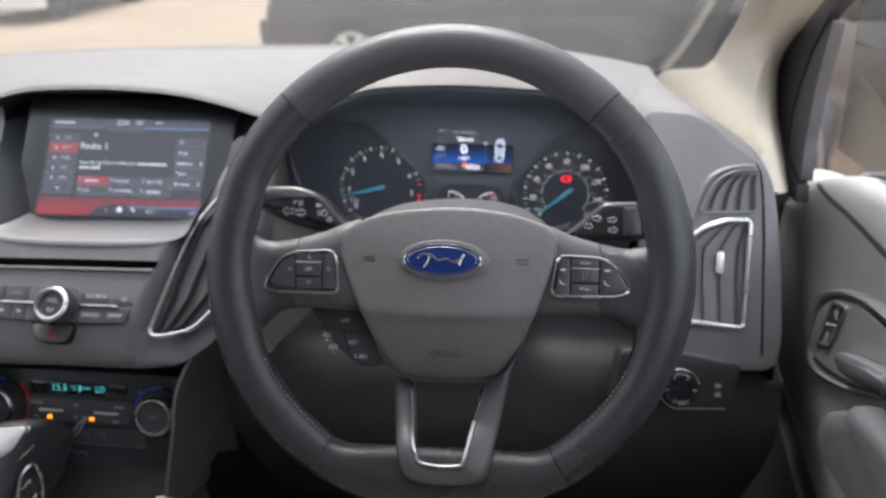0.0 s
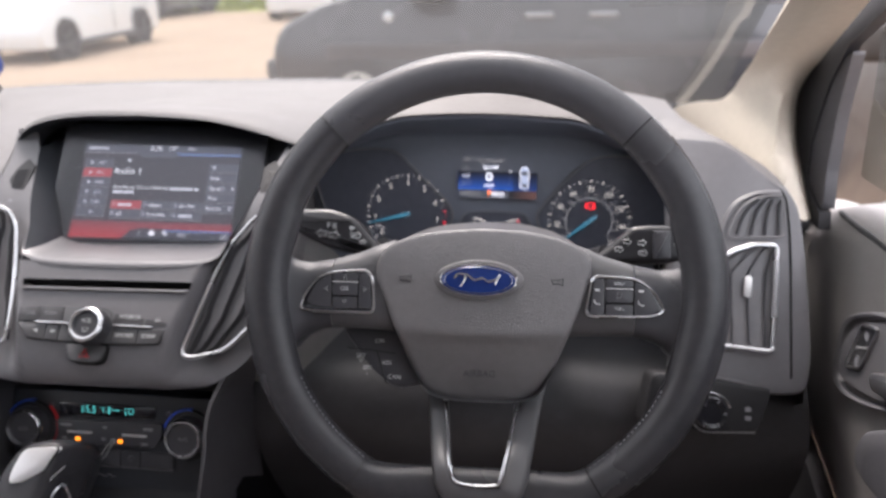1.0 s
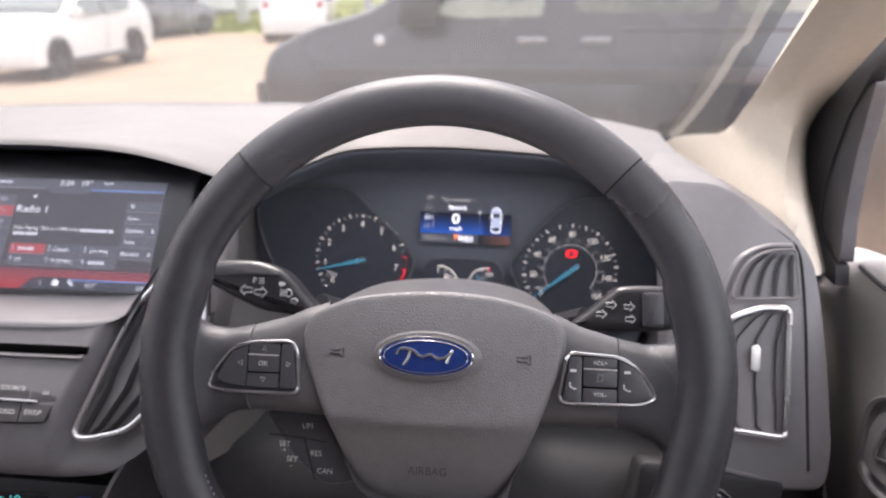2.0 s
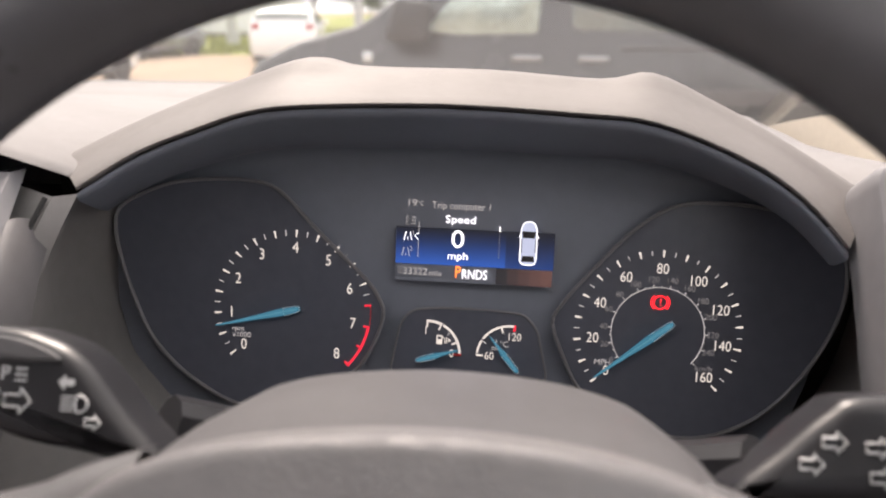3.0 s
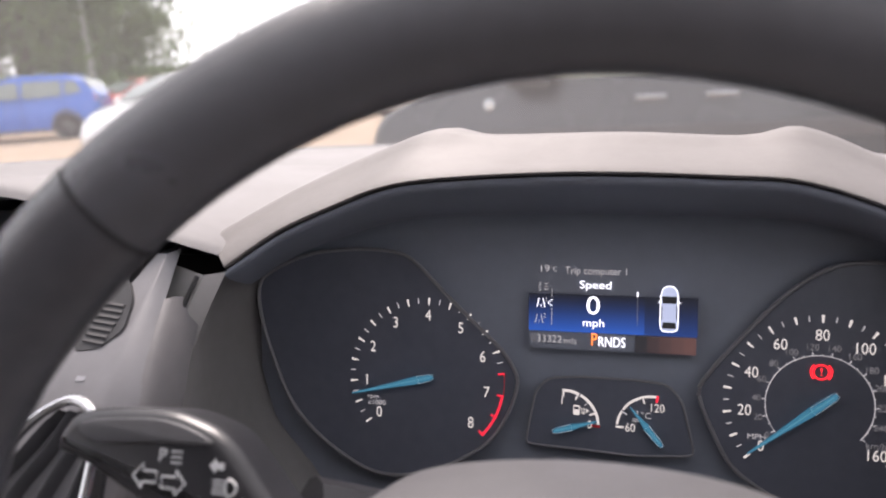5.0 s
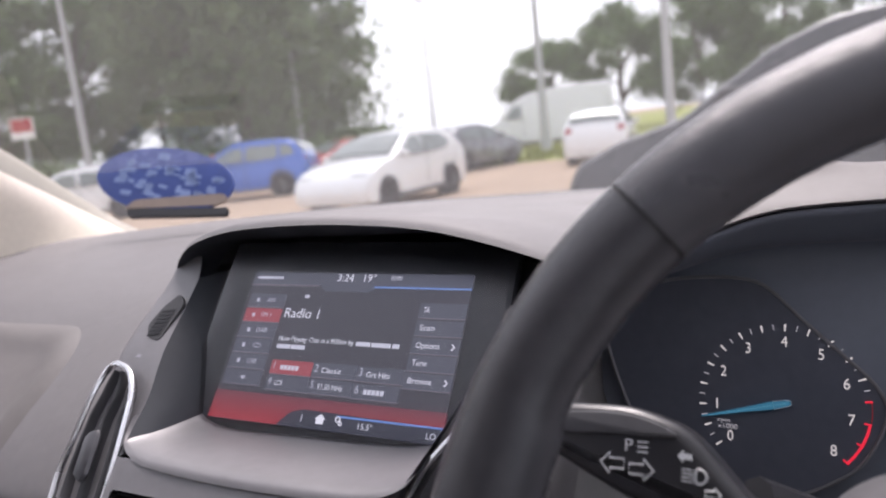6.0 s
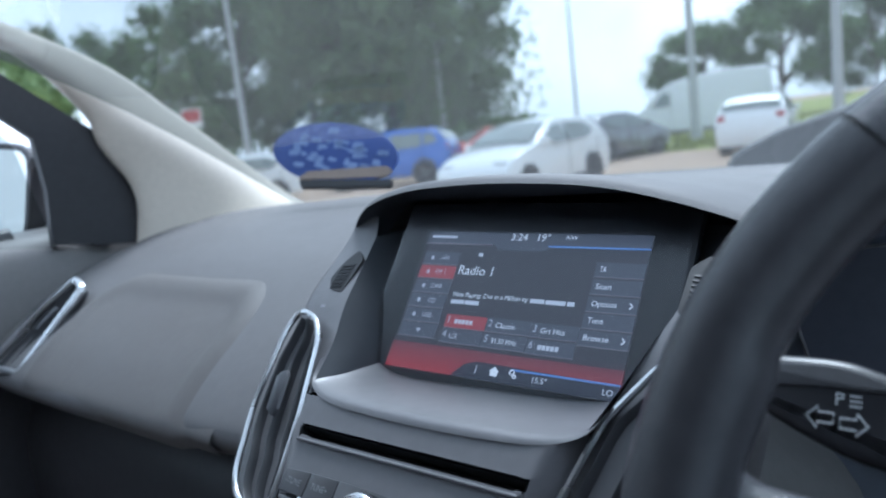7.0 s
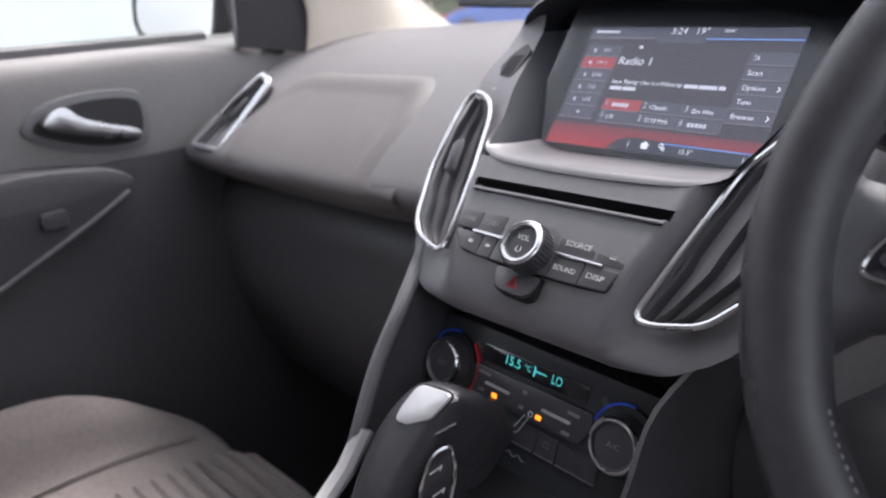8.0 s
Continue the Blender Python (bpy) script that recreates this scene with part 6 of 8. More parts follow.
for text, x0, x1, y, m_ in (("-TUNE", -0.0765, -0.0635, 0.0102, DIM), ("TUNE+", -0.0548, -0.0410, 0.0108, DIM), ("SOURCE", 0.0198, 0.0400, 0.0110, PRINT), ("SOUND", 0.0190, 0.0366, -0.0066, PRINT), ("DISP", 0.0450, 0.0582, -0.0060, PRINT)):
    fit_words(text, x0, x1, y, 0.0036, RA, m_, radio, 0.0040)
outline_mark("eject_mark", [Vector((0.0545, 0.0100)), Vector((0.0595, 0.0100)), Vector((0.057, 0.0130))], RA, 0.0038, radio, r=0.0003)
slab("eject_mark", rect(0.0545, 0.0082, 0.0595, 0.0089), RA, 0.0030, 0.0040, PRINT, radio)
for x, d in ((-0.0600, -1), (-0.0422, 1)):
    for q in (0.0, 0.0022):
        slab("skip_mark", [Vector((x + q - d * 0.0010, -0.0042)), Vector((x + q - d * 0.0010, -0.0072)), Vector((x + q + d * 0.0010, -0.0057))], RA, 0.0030, 0.0040, PRINT, radio)
slab("hazard_bed", rounded([(-0.0285, -0.0150), (0.0150, -0.0152), (0.0118, -0.0302), (0.0045, -0.0335), (-0.0170, -0.0330), (-0.0226, -0.0288)], 0.004), RA, -0.008, 0.0012, SEAM, radio)
hz = slab("hazard_button", rounded([(-0.0270, -0.0162), (0.0135, -0.0165), (0.0107, -0.0295), (0.0042, -0.0325), (-0.0168, -0.0320), (-0.0215, -0.0282)], 0.004), RA, -0.006, 0.0030, KEY, radio, 0.0012, "dark hazard button with red triangle")
outline_mark("hazard_triangle", [Vector((-0.0105, -0.0282)), Vector((-0.0010, -0.0282)), Vector((-0.0058, -0.0205))], RA, 0.0032, hz, RED, 0.0006)
outline_mark("hazard_triangle", [Vector((-0.0080, -0.0270)), Vector((-0.0035, -0.0270)), Vector((-0.0058, -0.0232))], RA, 0.0032, hz, RED, 0.0005)

# ---- touch screen ----
TS = axes((-0.3525, 0.6787, 0.896), (0.9985, 0.0457, -0.030), (0, 0.6228, 0.7824))
tv = thing("touch_screen", (CX, 0.68, 0.85), "lit touch screen showing the radio page", "screen")
slab("bezel", rect(-0.112, -0.060, 0.112, 0.078, 0.004), TS, -0.01, -0.002, POCKET, tv)
slab("lit_area", rect(-0.0860, -0.0515, 0.0855, 0.0540, 0.001), TS, -0.004, -0.0010, SCREEN_BG, tv)
for i in range(8):
    k = (i + 1) / 8
    slab("red_band", rect(-0.0860, -0.0330 - 0.0023 * (i + 1), 0.0855, -0.0330 - 0.0023 * i), TS, -0.002, -0.0006, glow("screen_red_fade", (0.09 + 0.11 * k, 0.030 - 0.006 * k, 0.040 - 0.008 * k), 0.24), tv)
slab("status_bar", rect(-0.0860, 0.0446, 0.0855, 0.0540), TS, -0.002, -0.0006, SCREEN_BTN, tv)
for x0, x1, m_ in ((-0.0860, -0.028, SCREEN_RULE), (0.016, 0.0855, SCREEN_BLUE)):
    slab("bar_line", rect(x0, 0.0438, x1, 0.0446), TS, -0.002, -0.0002, m_, tv)
slab("clock_tab", rounded([(-0.022, 0.0405), (0.013, 0.0405), (0.018, 0.0446), (-0.027, 0.0446)], 0.002), TS, -0.002, -0.0006, SCREEN_BTN, tv)
slab("tool_bar", rounded([(-0.030, -0.0515), (0.0855, -0.0515), (0.0855, -0.0420), (-0.012, -0.0400), (-0.021, -0.0425)], 0.002), TS, -0.002, -0.0002, SCREEN_BAR, tv)
slab("tool_line", rect(0.014, -0.0428, 0.0855, -0.0417), TS, -0.002, 0.0000, SCREEN_BLUE, tv)
for i, text in enumerate(("AM", "FM 1", "DAB", "CD", "USB", "")):
    y = 0.0322 - i * 0.0111
    slab("menu_key", rect(-0.0835, y - 0.0050, -0.0525, y + 0.0050, 0.0008), TS, -0.002, -0.0004, SCREEN_BTN_RED if i == 1 else SCREEN_BTN, tv)
    slab("key_edge", rect(-0.0835, y - 0.0052, -0.0525, y - 0.0048), TS, -0.002, -0.0002, SCREEN_RULE, tv)
    if text:
        label_on(text, 0.0048, TS, -0.0640, y, SCREEN_DIM, tv, 0.0)
        slab("key_symbol", rect(-0.0765, y - 0.0014, -0.0745, y + 0.0014, 0.0006), TS, -0.002, 0.0, SCREEN_DIM, tv)
slab("down_mark", [Vector((-0.0692, -0.0224)), Vector((-0.0672, -0.0250)), Vector((-0.0652, -0.0224))], TS, -0.001, 0.0, SCREEN_DIM, tv)
for text, y, x1 in (("TA", 0.0292, 0.0605), ("Scan", 0.0175, 0.0664), ("Options", 0.0060, 0.0725), ("Tune", -0.0050, 0.0664), ("Browse", -0.0162, 0.0722)):
    slab("side_key", rect(0.0530, y - 0.0050, 0.0852, y + 0.0050, 0.0008), TS, -0.002, -0.0004, SCREEN_BTN, tv)
    slab("key_edge", rect(0.0530, y - 0.0052, 0.0852, y - 0.0048), TS, -0.002, -0.0002, SCREEN_RULE, tv)
    fit_words(text, 0.0562, x1, y, 0.0037, TS, SCREEN_TEXT, tv, 0.0)
    if text in ("Options", "Browse"):
        part("more_mark", tube([TS @ Vector((0.0805, y + 0.0018, 0)), TS @ Vector((0.0823, y, 0)), TS @ Vector((0.0805, y - 0.0018, 0))], 0.0005, seg=4), SCREEN_TEXT, tv)
presets = (("1", "", -0.0470, -0.0145), ("2", "Classic", -0.0135, -0.0142), ("3", "Grt Hits", 0.0198, -0.0145), ("4", "LCR", -0.0470, -0.0250), ("5", "91.50 MHz", -0.0135, -0.0250), ("6", "", 0.0198, -0.0255))
for num, text, x, y in presets:
    slab("preset_key", rect(x, y - 0.0048, x + 0.0325, y + 0.0048, 0.0008), TS, -0.002, -0.0003, SCREEN_BTN_RED if num == "1" else SCREEN_BTN, tv)
    slab("key_edge", rect(x, y - 0.0050, x + 0.0325, y - 0.0046), TS, -0.002, -0.0001, SCREEN_RULE, tv)
    label_on(num, 0.0072, TS, x + 0.0030, y + 0.0007, SCREEN_DIM, tv, 0.0001, wide=0.9)
    if text:
        fit_words(text, x + 0.0072, x + 0.0072 + 0.0021 * len(text), y - 0.0003, 0.0035, TS, SCREEN_TEXT, tv, 0.0001)
    else:
        for j in range(5):
            slab("text_bar", rect(x + 0.0080 + j * 0.0030, y - 0.0016, x + 0.0102 + j * 0.0030, y + 0.0014), TS, -0.002, 0.0001, SCREEN_DIM, tv)
fit_words("Radio 1", -0.0487, -0.0208, 0.0232, 0.0068, TS, SCREEN_TEXT, tv, 0.0)
slab("page_mark", rect(-0.0365, 0.0350, -0.0335, 0.0372), TS, -0.002, 0.0, SCREEN_DIM, tv)
fit_words("Now Playing: One in a Million by", -0.0472, 0.0120, 0.0050, 0.0034, TS, SCREEN_TEXT, tv, 0.0)
for x0, x1, y in ((0.0138, 0.0236, 0.0047), (0.0250, 0.0385, 0.0046), (0.0402, 0.0446, 0.0046), (-0.0472, -0.0372, -0.0002), (-0.0358, -0.0250, -0.0002)):
    slab("text_bar", rect(x0, y - 0.0013, x1, y + 0.0013), TS, -0.002, 0.0, SCREEN_DIM, tv)
for text, size, x, y in (("3:24", 0.0078, -0.0076, 0.0500), ("19\u00b0", 0.0078, 0.0110, 0.0500), ("NW", 0.0046, 0.0318, 0.0505), ("15.5\u00b0", 0.0052, 0.0348, -0.0468), ("LO", 0.0052, 0.0790, -0.0475), ("i", 0.0075, -0.0112, -0.0457)):
    label_on(text, size, TS, x, y, SCREEN_TEXT, tv, 0.0002)
slab("text_bar", rect(-0.0820, 0.0488, -0.0600, 0.0504), TS, -0.002, 0.0, SCREEN_DIM, tv)
slab("home_mark", [Vector(p) for p in ((-0.0001, -0.0480), (0.0049, -0.0480), (0.0049, -0.0450), (0.0062, -0.0450), (0.0024, -0.0420), (-0.0014, -0.0450), (-0.0001, -0.0450))], TS, -0.001, 0.0003, SCREEN_TEXT, tv)
for gx, gy, gr in ((0.0152, -0.0440, 0.0016), (0.0174, -0.0464, 0.0011)):
    part("gear_mark", tube([TS @ Vector((gx + gr * math.cos(i * 0.785), gy + gr * math.sin(i * 0.785), 0.0002)) for i in range(8)], 0.0004, True, 4), SCREEN_TEXT, tv)
pane("cover_glass", [[TS @ Vector((x, y, 0.0014)) for x in (-0.110, 0.110)] for y in (-0.058, 0.076)], LENS, tv, (0, 0, 1.0))

# ---- climate panel ----
KF = axes((CX - 0.007, 0.535, 0.70), (1, 0, -0.02), (0, 0.34, 0.94))
clim = thing("climate_panel", (CX, 0.53, 0.66), "black climate control panel with two chrome knobs", "control panel")
slab("panel", rounded([(-0.118, -0.080), (0.118, -0.080), (0.108, 0.035), (-0.108, 0.035)], 0.012), KF, -0.03, 0.0, POCKET, clim, 0.003)
slab("display", rounded([(-0.0535, 0.0100), (0.0450, 0.0112), (0.0470, 0.0244), (-0.0535, 0.0232)], 0.002), KF, -0.002, 0.001, GLOSS, clim, 0.0005)
for text, x0, x1, y, cap in (("15.5", -0.0290, -0.0150, 0.0178, 0.0066), ("\u00b0C", -0.0108, -0.0048, 0.0180, 0.0040), ("LO", 0.0148, 0.0236, 0.0180, 0.0066)):
    fit_words(text, x0, x1, y, cap, KF, LIT_T, clim, 0.0014)
slab("segment", rect(-0.0022, 0.0145, -0.0010, 0.0217), KF, 0.001, 0.0014, LIT_T, clim)
slab("segment", rect(-0.0008, 0.0180, 0.0090, 0.0188), KF, 0.001, 0.0014, LIT_T, clim)
slab("button_bank", rounded([(-0.0560, -0.0165), (0.0470, -0.0165), (0.0545, -0.0040), (0.0545, 0.0085), (-0.0590, 0.0068)], 0.005), KF, -0.002, 0.003, BUTTON, clim, 0.0015)
for x0, x1 in ((-0.0425, -0.0180), (0.0135, 0.0383)):
    slab("bright_strip", rect(x0, -0.0055, x1, -0.0034, 0.0009), KF, 0.002, 0.0044, SILVER, clim, 0.0, "thin satin silver strip")
for lx in (-0.0320, 0.0115):
    slab("indicator_lamp", rect(lx - 0.0024, -0.0128, lx + 0.0024, -0.0095, 0.0008), KF, 0.002, 0.0036, LIT_A, clim, 0.0, "lit amber indicator")
for x, y, w in ((-0.045, 0.0020, 0.012), (0.0395, 0.0022, 0.010), (-0.046, -0.0110, 0.005), (0.036, -0.0125, 0.007), (-0.0045, 0.0015, 0.004), (-0.0055, -0.0100, 0.004), (-0.0200, -0.0240, 0.004)):
    slab("symbol", rect(x - w / 2, y - 0.0012, x + w / 2, y + 0.0012, 0.0006), KF, 0.0, 0.0035, DIM, clim)
for x, y in ((0.0590, 0.0185), (-0.0605, 0.0190)):
    for k in range(4):
        part("fan_mark", tube([KF @ Vector((x + 0.0018 * math.cos(k * 1.57) + 0.0011 * math.cos(i * 0.9), y + 0.0018 * math.sin(k * 1.57) + 0.0011 * math.sin(i * 0.9), 0.0006)) for i in range(7)], 0.0002, True, 4), DIM, clim)
seat_o = [Vector(p) for p in ((-0.0150, -0.0300), (-0.0130, -0.0262), (-0.0070, -0.0248), (-0.0005, -0.0138), (0.0032, -0.0150), (-0.0030, -0.0268), (-0.0058, -0.0290), (-0.0112, -0.0292), (-0.0125, -0.0318))]
outline_mark("seat_symbol", seat_o, KF, 0.0036, clim, PRINT, 0.0005)
part("seat_symbol", tube([KF @ Vector((0.0045 + 0.0020 * math.cos(i * 0.5236), -0.0112 + 0.0020 * math.sin(i * 0.5236), 0.0036)) for i in range(12)], 0.0004, True, 5), PRINT, clim)
for x0, x1 in ((-0.0575, -0.0294), (-0.0286, 0.0112), (0.0120, 0.0312), (0.0320, 0.0660)):
    lk = slab("lower_key", rounded([(x0, -0.0370), (x1, -0.0370), (x1, -0.0205), (x0, -0.0205)], 0.002), KF, -0.002, 0.002, BUTTON, clim, 0.0012)
    # thin paler bar along the key's lower edge
    part("key_edge", tube([KF @ Vector((x0 + 0.001, -0.0366, 0.0020)), KF @ Vector((x1 - 0.001, -0.0366, 0.0020))], 0.0007, seg=6), TRIM, lk, "thin pale lower edge")
for x, y in ((-0.0440, -0.0270), (0.0220, -0.0270)):
    outline_mark("heat_mark", [Vector((x - 0.0024, y - 0.0018)), Vector((x + 0.0024, y - 0.0018)), Vector((x + 0.0018, y + 0.0018)), Vector((x - 0.0018, y + 0.0018))], KF, 0.0022, clim, DIM, 0.0003)
part("maker_mark", tube([KF @ Vector((-0.0214 + 0.0268 * i / 16, -0.0462 + 0.0014 * math.sin(i * 1.15), 0.0004)) for i in range(17)], 0.0005, seg=5), DIM, clim)
for k in (-1, 1):
    c = KF @ Matrix.Translation((k * 0.0805, -0.0010, 0))
    kn = part("temperature_knob", lathe(((0.0200, 0.0), (0.0195, 0.012), (0.0180, 0.0160), (0.0150, 0.0165), (0.0140, 0.0150), (0.0, 0.0150)), c, 40), BUTTON, clim, "black temperature knob with chrome ring")
    part("knob_ring", lathe(((0.0188, 0.0138), (0.0182, 0.0160), (0.0170, 0.0173), (0.0157, 0.0171), (0.0151, 0.0158)), c, 40, caps=False), CHROME, kn, "satin chrome ring")
    part("knob_collar", lathe(((0.0245, 0.0), (0.0240, 0.0035), (0.0205, 0.0045)), c, 40), BLACK, kn)
    slab("warm_mark", arc_strip((0, 0), 0.0262, 0.0278, radians(48), radians(-58), 18), c, -0.001, 0.003, RED, clim, 0.0, "red warm arc")
    slab("cold_mark", arc_strip((0, 0), 0.0240, 0.0258, radians(84), radians(165), 18), c, -0.001, 0.0040, BLUE_ARC, clim, 0.0, "blue cold arc")
    fit_words("A/C" if k > 0 else "AUTO", -0.0050, 0.0050, 0.0, 0.0036, c, DIM, kn, 0.0156)

# ---- console tunnel, gear lever ----
tunnel = thing("console_tunnel", (CX, 0.2, 0.05), "dark console tunnel with silver edge trims", "centre console")
prof = [(-0.128, 0.06), (-0.118, 0.40), (-0.105, 0.585), (-0.095, 0.60), (0.095, 0.60), (0.105, 0.585), (0.118, 0.40), (0.128, 0.06)]
rows = []
for y, dz in ((-0.55, 0.0), (0.0, 0.0), (0.25, 0.005), (0.40, 0.015), (0.47, 0.03), (0.53, 0.05)):
    rows.append([(CX + a, y, b + (dz if b > 0.5 else 0)) for a, b in prof])
part("body", sheet(rows, 0.004), BLACK, tunnel)
for k in (-1, 1):
    s = [(CX + k * 0.128, 0.545, 0.785), (CX + k * 0.112, 0.505, 0.752), (CX + k * 0.112, 0.478, 0.715), (CX + k * 0.110, 0.455, 0.675), (CX + k * 0.110, 0.44, 0.64)]
    if k < 0:
        part("side_rib", tube(spline(s, 5), [0.006] * 21, seg=10), TRIM if k < 0 else HARD, tunnel, "satin dark rib from the stack to the tunnel")
    part("rib_skin", sheet([[p, (p[0] - k * 0.004, 0.56, p[2] - 0.01), (p[0], 0.60, p[2] - 0.04)] for p in [(q.x, q.y, q.z) for q in spline(s, 4)]], 0.003), HARD, tunnel)
    part("silver_trim", tube([(CX + k * 0.108, 0.456, 0.668), (CX + k * 0.108, 0.435, 0.642), (CX + k * 0.108, 0.40, 0.615), (CX + k * 0.106, 0.30, 0.603), (CX + k * 0.104, 0.05, 0.600)], 0.0075, seg=8), SILVER, tunnel, "satin silver edge trim")
gear = thing("gear_lever", (-0.372, 0.42, 0.60), "black leather gear lever with silver top insert", "gear lever")
GF = axes((-0.384, 0.460, 0.693), (1, 0, 0), (0, 0.6, 0.8))
go = spline([(-0.036, -0.085), (-0.043, -0.035), (-0.040, -0.004), (-0.031, 0.018), (-0.018, 0.034), (0.004, 0.039), (0.019, 0.034), (0.016, 0.012), (0.006, -0.030), (-0.002, -0.085), (-0.018, -0.095)], 5, True)
part("grip", dome(go, GF, ((0.75, -0.066), (0.95, -0.044), (1.0, -0.020), (0.99, -0.004), (0.96, 0.007), (0.90, 0.0135), (0.80, 0.0165), (0.4, 0.0175), (0.1, 0.0175)), centre=(-0.006, -0.005)), WORN, gear, "", 60)
ins = rounded([(-0.0225, 0.0000), (-0.0215, 0.010), (-0.0150, 0.0270), (-0.0105, 0.0305), (0.0155, 0.0334), (0.0180, 0.0305), (0.0084, 0.0122), (-0.0105, 0.0010)], 0.004)
part("top_insert", dome(ins, GF, ((1.0, 0.004), (1.0, 0.0168), (0.95, 0.0186), (0.6, 0.0194), (0.1, 0.0196)), centre=(-0.003, 0.016)), SILVER, gear, "smooth silver insert")
part("insert_joint", tube([GF @ Vector((-0.003 + (p[0] + 0.003) * 1.03, 0.016 + (p[1] - 0.016) * 1.03, 0.0166)) for p in ins], 0.0008, True, 6), SEAM, gear)
part("grip_line", tube(spline([GF @ Vector(p) for p in ((0.0215, 0.017, 0.008), (0.0115, 0.004, 0.0125), (0.0030, -0.012, 0.0155), (-0.0020, -0.030, 0.0150), (-0.0040, -0.050, 0.0120))], 5), [0.0014 - 0.00004 * i for i in range(21)], seg=6), CHROME, gear, "chrome line down the grip")
GB = axes((-0.3685, 0.449, 0.672), (0.40, 0.90, 0), (0, 0.35, 0.93))
eye = rounded([(-0.013, -0.020), (0.004, -0.022), (0.013, 0.004), (0.012, 0.024), (-0.002, 0.020), (-0.013, -0.002)], 0.008)
part("side_ring", tube([GB @ Vector((p[0], p[1], 0.001)) for p in eye], 0.0016, True, 6), CHROME, gear, "chrome ring round the shift button")
slab("shift_button", eye, GB, -0.008, 0.0, GLOSS, gear)
for y, d in ((-0.008, 1), (0.008, 1)):
    part("shift_mark", tube([GB @ Vector((-0.005, y - 0.002, 0.0006)), GB @ Vector((0.004, y + 0.002, 0.0006)), GB @ Vector((0.002, y - 0.001, 0.0006))], 0.0006, seg=5), PRINT, gear)
part("gaiter", dome(rect(-0.045, -0.06, 0.045, 0.05, 0.02), Matrix.Translation((-0.388, 0.42, 0.598)), ((1.0, 0.0), (0.95, 0.012), (0.6, 0.035), (0.4, 0.06))), LEATHER, gear)
storage = thing("storage_tray", (CX, 0.50, 0.60), "open black storage tray under the climate panel", "tray")
part("tray_floor", box((CX - 0.09, 0.47, 0.600), (CX + 0.09, 0.60, 0.606)), BLACK, storage)
part("tray_lip", tube([(CX - 0.09, 0.485, 0.615), (CX, 0.478, 0.612), (CX + 0.09, 0.485, 0.615)], 0.004, seg=6), HARD, storage)

# ---- front seats ----
def seat(x, label):
    s = thing("front_seat", (x, 0.1, 0.06), label, "seat", "front seats")
    rows = []
    for y, z, w in ((0.480, 0.33, 0.20), (0.508, 0.39, 0.23), (0.500, 0.435, 0.24), (0.455, 0.462, 0.245), (0.35, 0.470, 0.25), (0.20, 0.465, 0.25), (0.0, 0.445, 0.25), (-0.12, 0.44, 0.24)):
        lift = 0.092 * max(0.0, min(1.0, (0.49 - y) / 0.16))
        half = [(1.0, -0.05, -0.12), (1.0, -0.03, -0.02 + lift * 0.6), (0.90, -0.01, 0.010 + lift), (0.78, 0.0, 0.008 + lift * 0.72), (0.66, 0.0, 0.004 + lift * 0.1), (0.3, 0.006, 0.002)]
        rows.append([(x - w * a, y + b, z + c) for a, b, c in half] + [(x, y + 0.01, z)] + [(x + w * a, y + b, z + c) for a, b, c in half[::-1]])
    part("cushion", sheet(smooth_rows(rows, 4), 0.01), CLOTH, s, "", 70)
    # padded ribs across the middle, from the front roll backwards
    crown = [(0.508, 0.425), (0.500, 0.446), (0.478, 0.460), (0.44, 0.4675), (0.35, 0.4735), (0.20, 0.4675), (0.0, 0.447)]
    for i in range(22):
        y = 0.500 - 0.019 * i
        z = next(z0 + (z1 - z0) * (y - y0) / (y1 - y0) for (y0, z0), (y1, z1) in zip(crown, crown[1:]) if y >= y1)
        part("rib", tube([(x - 0.118, y + 0.004, z - 0.004), (x - 0.105, y + 0.006, z + 0.001), (x, y + 0.012, z + 0.001), (x + 0.105, y + 0.006, z + 0.001), (x + 0.118, y + 0.004, z - 0.004)], 0.0082, seg=6, squash=0.5), RIB, s)
    for k in (-1, 1):
        part("seam", tube(spline([(x + k * 0.160, 0.46, 0.476), (x + k * 0.163, 0.35, 0.486), (x + k * 0.163, 0.20, 0.480), (x + k * 0.163, 0.0, 0.460)], 4), 0.0020, seg=6), RIB, s)
    part("seat_base", box((x - 0.22, -0.12, 0.06), (x + 0.22, 0.40, 0.34), 0.03), HARD, s)
    bolster = []
    for b, z in ((-0.08, 0.42), (-0.14, 0.6), (-0.20, 0.85), (-0.25, 1.02)):
        bolster.append([(x - 0.24, b + 0.02, z), (x - 0.2, b + 0.05, z), (x, b, z), (x + 0.2, b + 0.05, z), (x + 0.24, b + 0.02, z), (x + 0.22, b - 0.12, z), (x, b - 0.14, z), (x - 0.22, b - 0.12, z)])
    part("backrest", sheet(bolster, close=True), CLOTH, s)
    return s


seat(-0.72, "grey ribbed cloth passenger seat")
seat(0.02, "grey ribbed cloth driver seat")

# ---- oval price board in the passenger corner of the windscreen ----
PB = axes((-0.812, 0.966, 1.006), (0.215, 0.062, -0.048), (-0.02, 0.55, 0.80))
board = thing("price_board", (-0.812, 0.96, 0.96), "blue oval price board with pale blotches behind the windscreen", "sign")
ov = [Vector((0.094 * math.cos(i * 0.1309) - 0.002, 0.045 * math.sin(i * 0.1309) - 0.003)) for i in range(48)]
slab("board", ov, PB, -0.002, 0.002, surf("blue_card", (0.018, 0.045, 0.20), 0.4), board, 0.001)
PALE2 = surf("brown_card", (0.22, 0.17, 0.14), 0.7)
